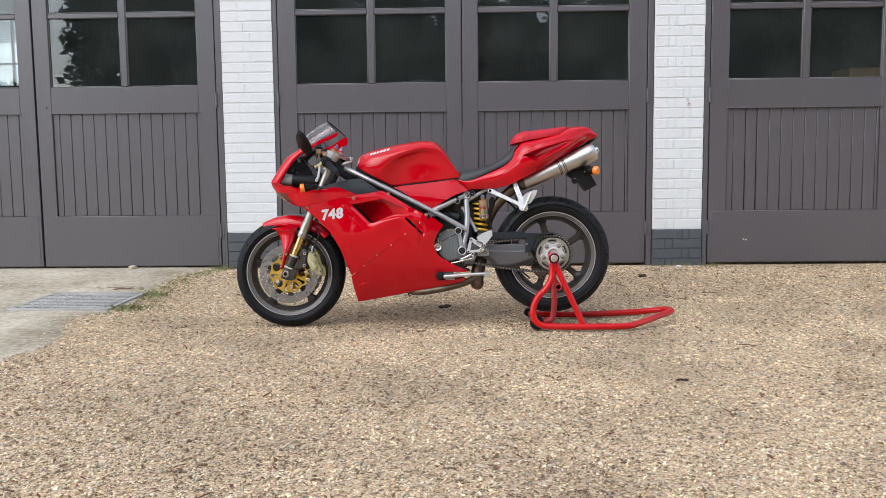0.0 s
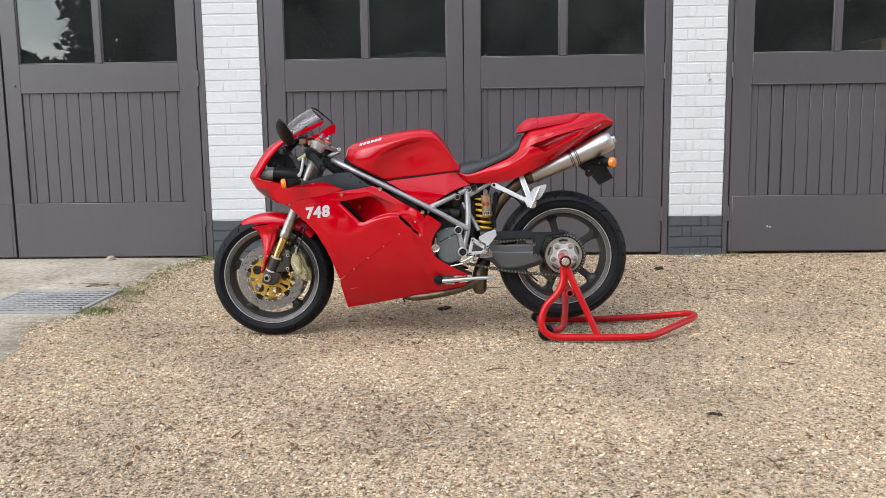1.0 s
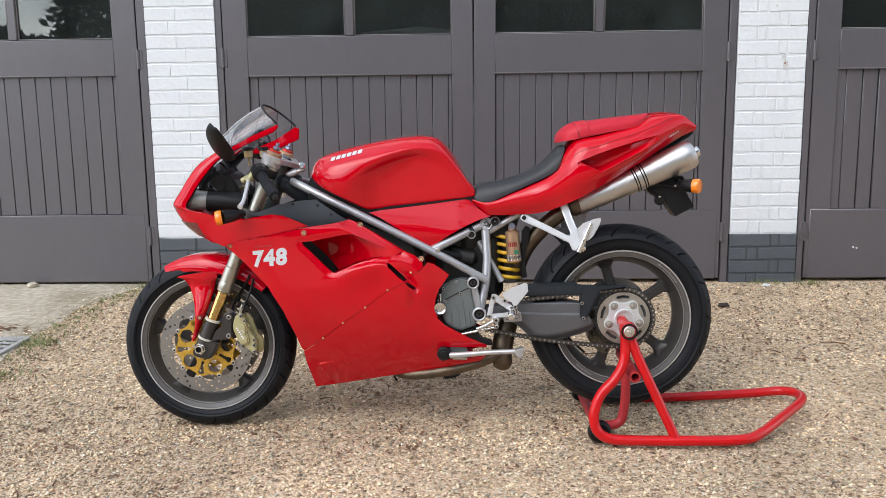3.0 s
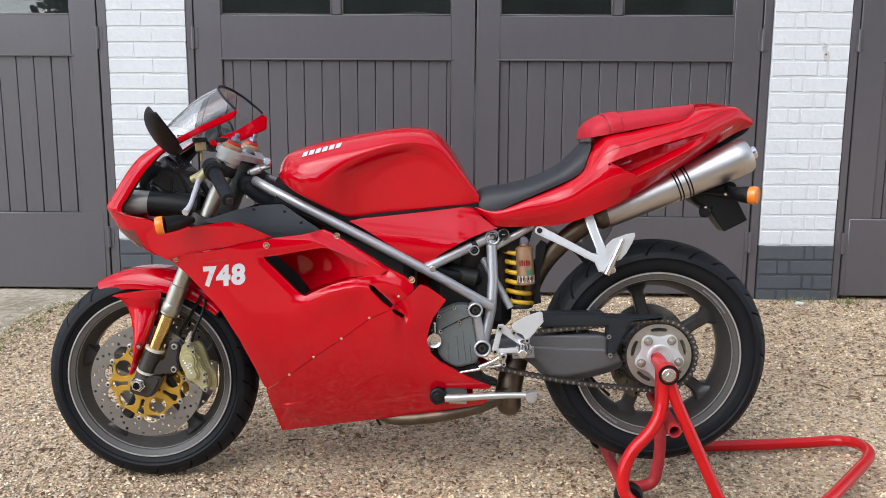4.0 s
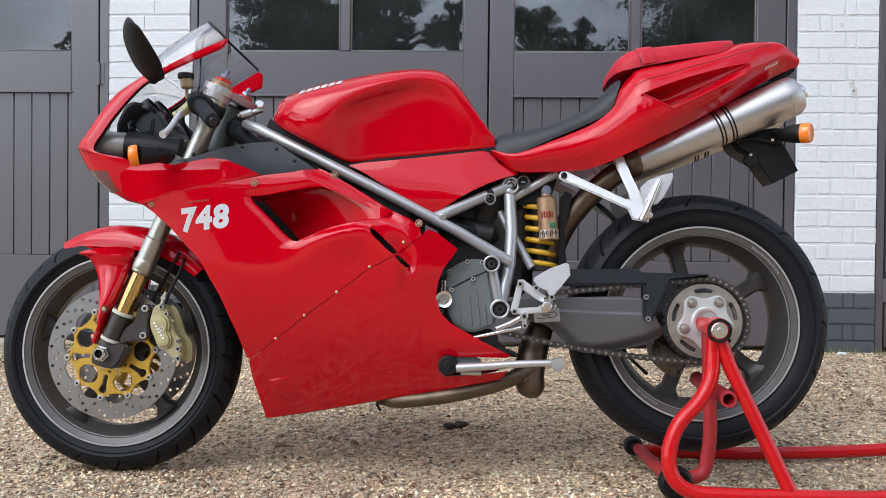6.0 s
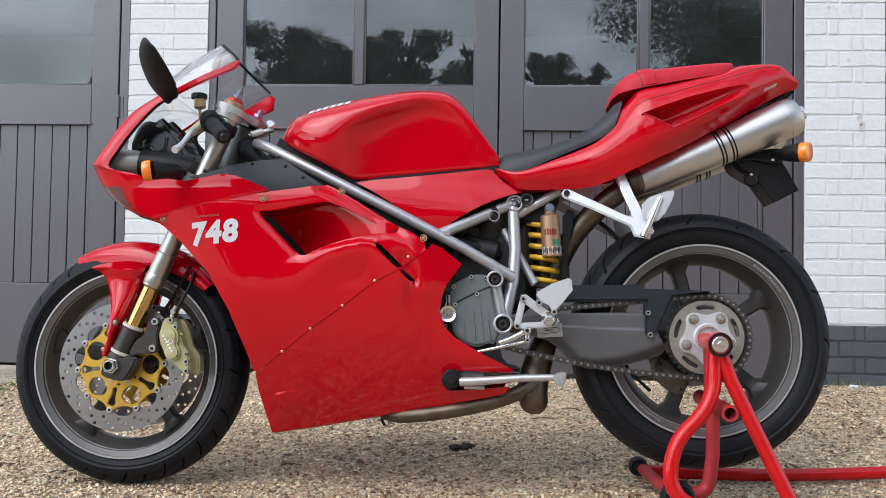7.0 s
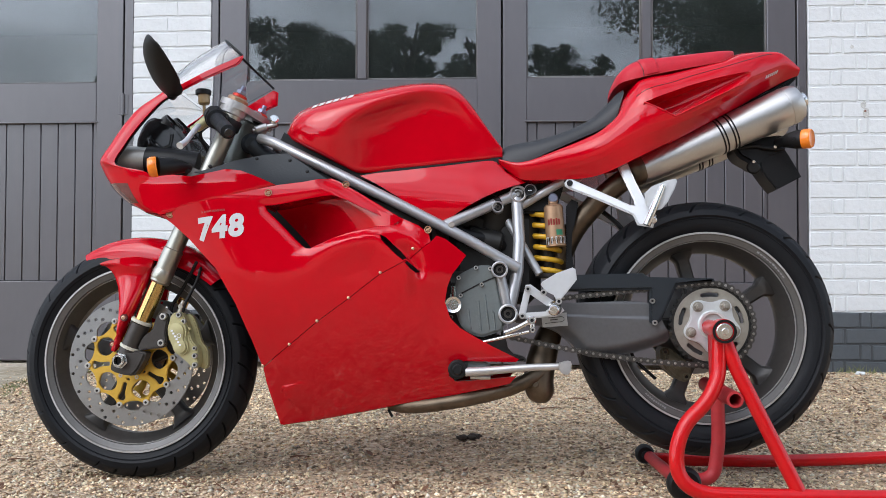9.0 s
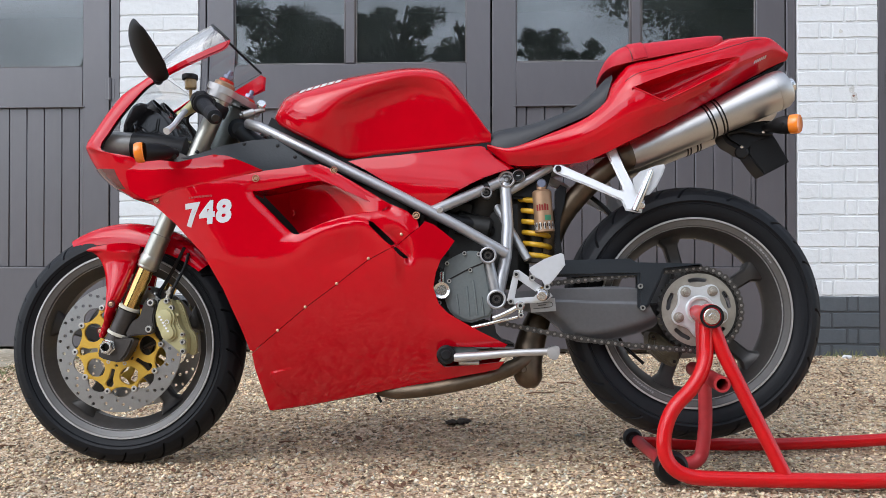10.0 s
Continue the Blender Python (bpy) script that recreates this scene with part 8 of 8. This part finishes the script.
def tree(x, y, h, spread, seed, leaves=36000, low=0.10, leaf=1.0):
    r = random.Random(seed)
    t = thing("tree", (x, y, 0), "tall dark green broadleaf tree with an uneven crown", "tree", "trees across the yard")
    pts = [(0, 0, -0.1), (r.uniform(-0.2, 0.2), 0, h * 0.3), (r.uniform(-0.4, 0.4), r.uniform(-0.3, 0.3), h * 0.6), (r.uniform(-0.4, 0.4), 0, h * 0.9)]
    part("trunk", tube(pts, [h * 0.028, h * 0.022, h * 0.014, h * 0.004], 10, 2), BARK, t)
    clumps = []
    limbs = bmesh.new()
    for k in range(80):
        a, f = r.uniform(0, 6.283), r.uniform(-1, 0.86)
        z = h * (low + 0.5 * (0.93 - low) * (1 + f))
        reach = spread * math.sqrt(1 - f * f * 0.9) * r.uniform(0.05, 0.95) ** 0.6
        tip = Vector((reach * math.cos(a), reach * math.sin(a), z))
        add(limbs, tube([(0, 0, z - h * 0.12), (tip.x * 0.5, tip.y * 0.5, z - h * 0.02), tuple(tip)], [h * 0.010, h * 0.006, h * 0.002], 6, 1))
        clumps.append((tip, spread * r.uniform(0.16, 0.30)))
    part("limbs", limbs, BARK, t)
    g = np.random.RandomState(seed)
    pick = g.randint(len(clumps), size=leaves)
    centre = np.array([tuple(c) for c, _ in clumps])[pick]
    rad = np.array([q for _, q in clumps])[pick]
    # leaves fill each clump, thickest near its skin
    way = g.normal(0, 1, (leaves, 3))
    way /= np.linalg.norm(way, axis=1)[:, None]
    way *= (g.rand(leaves) ** 0.45 + 0.10 * g.normal(0, 1, leaves))[:, None]
    me = leaf_mesh("crown", centre + way * rad[:, None] * np.array([1, 1, 0.62]), h * leaf * (0.0035 + 0.0050 * g.rand(leaves)), g)
    me.materials.append(LEAF)
    ob = new("crown", me)
    ob.parent = t
    return t


tree(-7.7, -25, 11.7, 3.5, 21, 56000, 0.3)
tree(-3.6, -25, 12.0, 2.5, 22, 46000, 0.3)
tree(-0.9, -26, 11.6, 1.3, 23, 6000, 0.2)
tree(2.5, -25, 10.9, 1.6, 24, 12000, 0.25)
tree(4.2, -25.5, 10.6, 1.4, 31, 10000, 0.25)
tree(7.0, -8.5, 11.0, 5.0, 25, 100000, 0.16, 0.78)
tree(-12.2, -25, 9.4, 3.0, 26, 26000)
tree(8.5, -27, 10.0, 3.4, 30, 20000)
tree(15, -24, 10.0, 4.4, 28, 20000)
tree(22, -24, 11.0, 4.6, 29, 16000)

g = np.random.RandomState(5)
hx = g.uniform(-42, 42, 90000)
top = np.array([(8.2 if x > -13.5 else 10.4 if x > -20.8 else 4.4) + 1.1 * noise.noise((x * 0.35, 0, 0)) + 0.7 * noise.noise((x * 1.1, 4, 0)) for x in hx])
me = leaf_mesh("hedge", np.stack([hx, -34 + g.normal(0, 0.8, len(hx)), top * g.rand(len(hx)) ** 0.6], 1), 0.14 + 0.22 * g.rand(len(hx)), g)
me.materials.append(LEAF)
tagged(new("hedge", me), "dense dark green hedge across the yard", "hedge", kind="stuff")

# ---- in the dim garage ----
car = thing("car", (-0.35, 9.3, 0.045), "pale grey car parked inside the dim garage", "car")
sec = [(-0.80, 0.25), (-0.84, 0.55), (-0.80, 0.92), (-0.70, 1.02), (-0.58, 1.48), (-0.45, 1.58), (0, 1.62), (0.45, 1.58), (0.58, 1.48), (0.70, 1.02), (0.80, 0.92), (0.84, 0.55), (0.80, 0.25)]
bm = bmesh.new()
rings = []
for y, f, top in ((-1.6, 0.86, 0.55), (-1.45, 0.97, 0.62), (-0.75, 1.0, 0.66), (-0.15, 1.0, 1.0), (1.2, 1.0, 1.0), (1.8, 0.97, 0.85), (2.0, 0.9, 0.6)):
    rings.append([bm.verts.new((x * f, y, 0.25 + (z - 0.25) * (top if z > 0.7 else min(1, top + 0.3)))) for x, z in sec])
for a, b in zip(rings, rings[1:]):
    for k in range(len(sec) - 1):
        bm.faces.new((a[k], a[k + 1], b[k + 1], b[k]))
bm.faces.new(rings[0])
bm.faces.new(rings[-1][::-1])
bmesh.ops.recalc_face_normals(bm, faces=bm.faces[:])
part("body", bm, CAR_PAINT, car)
ws = bmesh.new()
q = [ws.verts.new(p) for p in ((-0.62, -0.72, 0.92), (0.62, -0.72, 0.92), (0.48, -0.20, 1.50), (-0.48, -0.20, 1.50))]
ws.faces.new(q)
bmesh.ops.solidify(ws, geom=ws.faces[:], thickness=0.02)
part("windscreen", ws, CAR_GLASS, car)
for x in (-0.76, 0.76):
    for y in (-1.05, 1.35):
        wh = part("wheel", lathe([(0.20, -0.09), (0.29, -0.085), (0.30, 0), (0.29, 0.085), (0.20, 0.09)], (x, y, 0.30), (1, 0, 0), 28), RUBBER, car)
        part("rim", lathe([(0.02, -0.095), (0.19, -0.09), (0.19, 0.09), (0.02, 0.095)], (x, y, 0.30), (1, 0, 0), 28), RIM_LIP, wh)
    part("headlight", lathe([(0.10, 0), (0.09, 0.03), (0.03, 0.04)], (x * 0.8, -1.56, 0.55), (0, -1, 0), 20), ALLOY, car)
post = thing("garage_post", (2.32, 8.6, 0.045), "upright wooden post inside the garage, toned dark", "post")
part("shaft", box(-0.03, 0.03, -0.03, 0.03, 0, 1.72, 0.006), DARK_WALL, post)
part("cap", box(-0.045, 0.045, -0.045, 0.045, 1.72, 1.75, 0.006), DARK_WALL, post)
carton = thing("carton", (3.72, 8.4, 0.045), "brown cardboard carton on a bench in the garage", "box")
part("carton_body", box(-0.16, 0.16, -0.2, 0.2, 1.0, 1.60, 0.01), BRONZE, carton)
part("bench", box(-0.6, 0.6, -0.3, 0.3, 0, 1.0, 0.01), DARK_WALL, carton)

# ---- bricks of the piers: stretcher, closer, header, turned about course by course ----
COURSE, JOINT = 0.0765, 0.0060
shared = {}


def brick_mesh(w, material, filled):
    """filled: the upright joints lie under so much paint that they hardly show."""
    key = (round(w, 3), material.name, rnd.randint(0, 7), filled)
    inset = 0.0010 if filled else 0.0045
    if key not in shared:
        # a worn, uneven face inside a rounded arris, under many coats of paint
        bm, hz = bmesh.new(), COURSE - JOINT
        ring = [(u, 0.0) for u in steps(0, 1, 4)] + [(1.0, 1.0)] + [(1 - u, 1.0) for u in steps(0, 1, 4)][1:]
        lean_x, lean_z = rnd.uniform(-0.004, 0.004), rnd.uniform(-0.012, 0.012)
        jit = [Vector((rnd.uniform(-1, 1) * 0.0022, 0, rnd.uniform(-1, 1) * 0.0026)) for _ in ring]
        outer = [bm.verts.new(Vector((u * w, 0.0016 if filled and u in (0, 1) else 0.007, v * hz)) + (j * 0.3 if filled else j)) for (u, v), j in zip(ring, jit)]
        inner = []
        for (u, v), j in zip(ring, jit):
            p = Vector((inset + u * (w - 2 * inset), 0, 0.0045 + v * (hz - 0.009))) + j * (0.25 if filled else 0.8)
            inner.append(bm.verts.new((p.x, lean_x * (p.x - w / 2) + lean_z * (p.z - hz / 2), p.z)))
        back = [bm.verts.new((u * w, 0.03, v * hz)) for u, v in ring]
        for k in range(len(ring)):
            q = (k + 1) % len(ring)
            bm.faces.new((outer[k], outer[q], inner[q], inner[k]))
            bm.faces.new((back[k], back[q], outer[q], outer[k]))
        for k in range(4):
            bm.faces.new((inner[k], inner[k + 1], inner[8 - k], inner[9 - k]))
        bmesh.ops.recalc_face_normals(bm, faces=bm.faces[:])
        me = bpy.data.meshes.new("brick")
        bm.to_mesh(me)
        bm.free()
        me.materials.append(material)
        shared[key] = me
    return shared[key]


for (x0, x1), pier in zip(PIERS, piers):
    full = x1 - x0
    z, course = 0.012, 0
    while z < 2.62:
        white = z > 0.29
        filled = white and x0 < 0
        if x0 < 0:
            widths = [0.222, full - 0.222] if course % 2 else [full - 0.222, 0.222]
            if rnd.random() < 0.35:
                widths = [0.130, full - 0.130] if rnd.random() < 0.5 else [full - 0.108, 0.108]
        else:
            # a closer in every course, between a header and a stretcher by turns
            a, b = (0.226, 0.052) if course % 2 else (0.104, 0.055)
            a, b = a + rnd.uniform(-0.006, 0.006), b + rnd.uniform(-0.004, 0.006)
            widths = [a, b, full - a - b]
        gap = 0.0014 if filled else JOINT
        x = x0 + 0.001
        for w in widths:
            ob = new("brick", brick_mesh(w - gap, WHITE_BRICK if white else PLINTH, filled))
            ob.location = (x + gap / 2, WALL - 0.0080 - (0 if white else 0.004) + rnd.uniform(-0.0012, 0.0012) * (0.3 if filled else 1), z + JOINT / 2)
            ob.parent = pier
            x += w
        z += COURSE
        course += 1

# ---- small marks on the doors and piers ----
for x, z in ((2.238, 0.236), (2.258, 0.231)):
    part("paint_chip", plate(circle(x - 2.662, z, 0.006, 7), -0.0045, -0.003, 0), WHITE_LABEL, bpy.data.objects["door_5"])
part("lock", lathe([(0.010, 0), (0.009, 0.006), (0.004, 0.008)], (-3.13 + 2.505, -0.001, 1.30), (0, -1, 0), 16), DOOR_PAINT, bpy.data.objects["door_2"])
part("wall_plug", lathe([(0.0055, -0.004), (0.0055, 0.002), (0.003, 0.003)], (1.80, WALL - 0.0075, 1.268), (0, -1, 0), 12), RAW_BRICK, piers[1], "small rusty plug in the brickwork")
for x, z, r, k in ((1.792, 1.30, 0.017, 1), (1.804, 1.262, 0.021, 2), (1.742, 1.575, 0.010, 3), (1.651, 1.83, 0.010, 4)):
    ragged = [(x + r * (1 + 0.5 * noise.noise((math.cos(a) * 1.3, math.sin(a) * 1.3, k * 3.1))) * math.cos(a) * 0.8, z + r * (1 + 0.5 * noise.noise((math.cos(a) * 1.3, math.sin(a) * 1.3, k * 3.1))) * math.sin(a)) for a in steps(0, 2 * math.pi, 14)[:-1]]
    part("paint_flake", plate(ragged, WALL - 0.0094, WALL - 0.006, 0), PUTTY_PALE, piers[1] if x > 0 else piers[0], "flaked grey patch in the white paint")
stone = mesh_object("stone", clod(bmesh.new(), 0, 0, 0.02, 0.035, 3.3), CONCRETE)
stone.location = (-2.49, 6.79, 0.038)
tagged(stone, "small pale stone at the foot of the door", "stone")
stone = mesh_object("stone", clod(bmesh.new(), 0, 0, 0.012, 0.022, 5.1), MORTAR_WHITE)
stone.location = (1.72, 6.74, 0.030)
tagged(stone, "small white stone beside the brick pier", "stone")
patch = bmesh.new()
for k in range(36):
    clod(patch, rnd.gauss(0, 0.08), rnd.gauss(0, 0.06), 0.001, rnd.uniform(0.008, 0.022), k * 1.7)
patch_ob = mesh_object("soil_patch", patch, DRY_LEAF)
patch_ob.location = (-2.24, 5.97, rise(5.97) + 0.010)
patch_ob.scale = (1, 0.8, 0.14)
tagged(patch_ob, "dark patch of soil and leaf litter on concrete", "soil", kind="stuff")
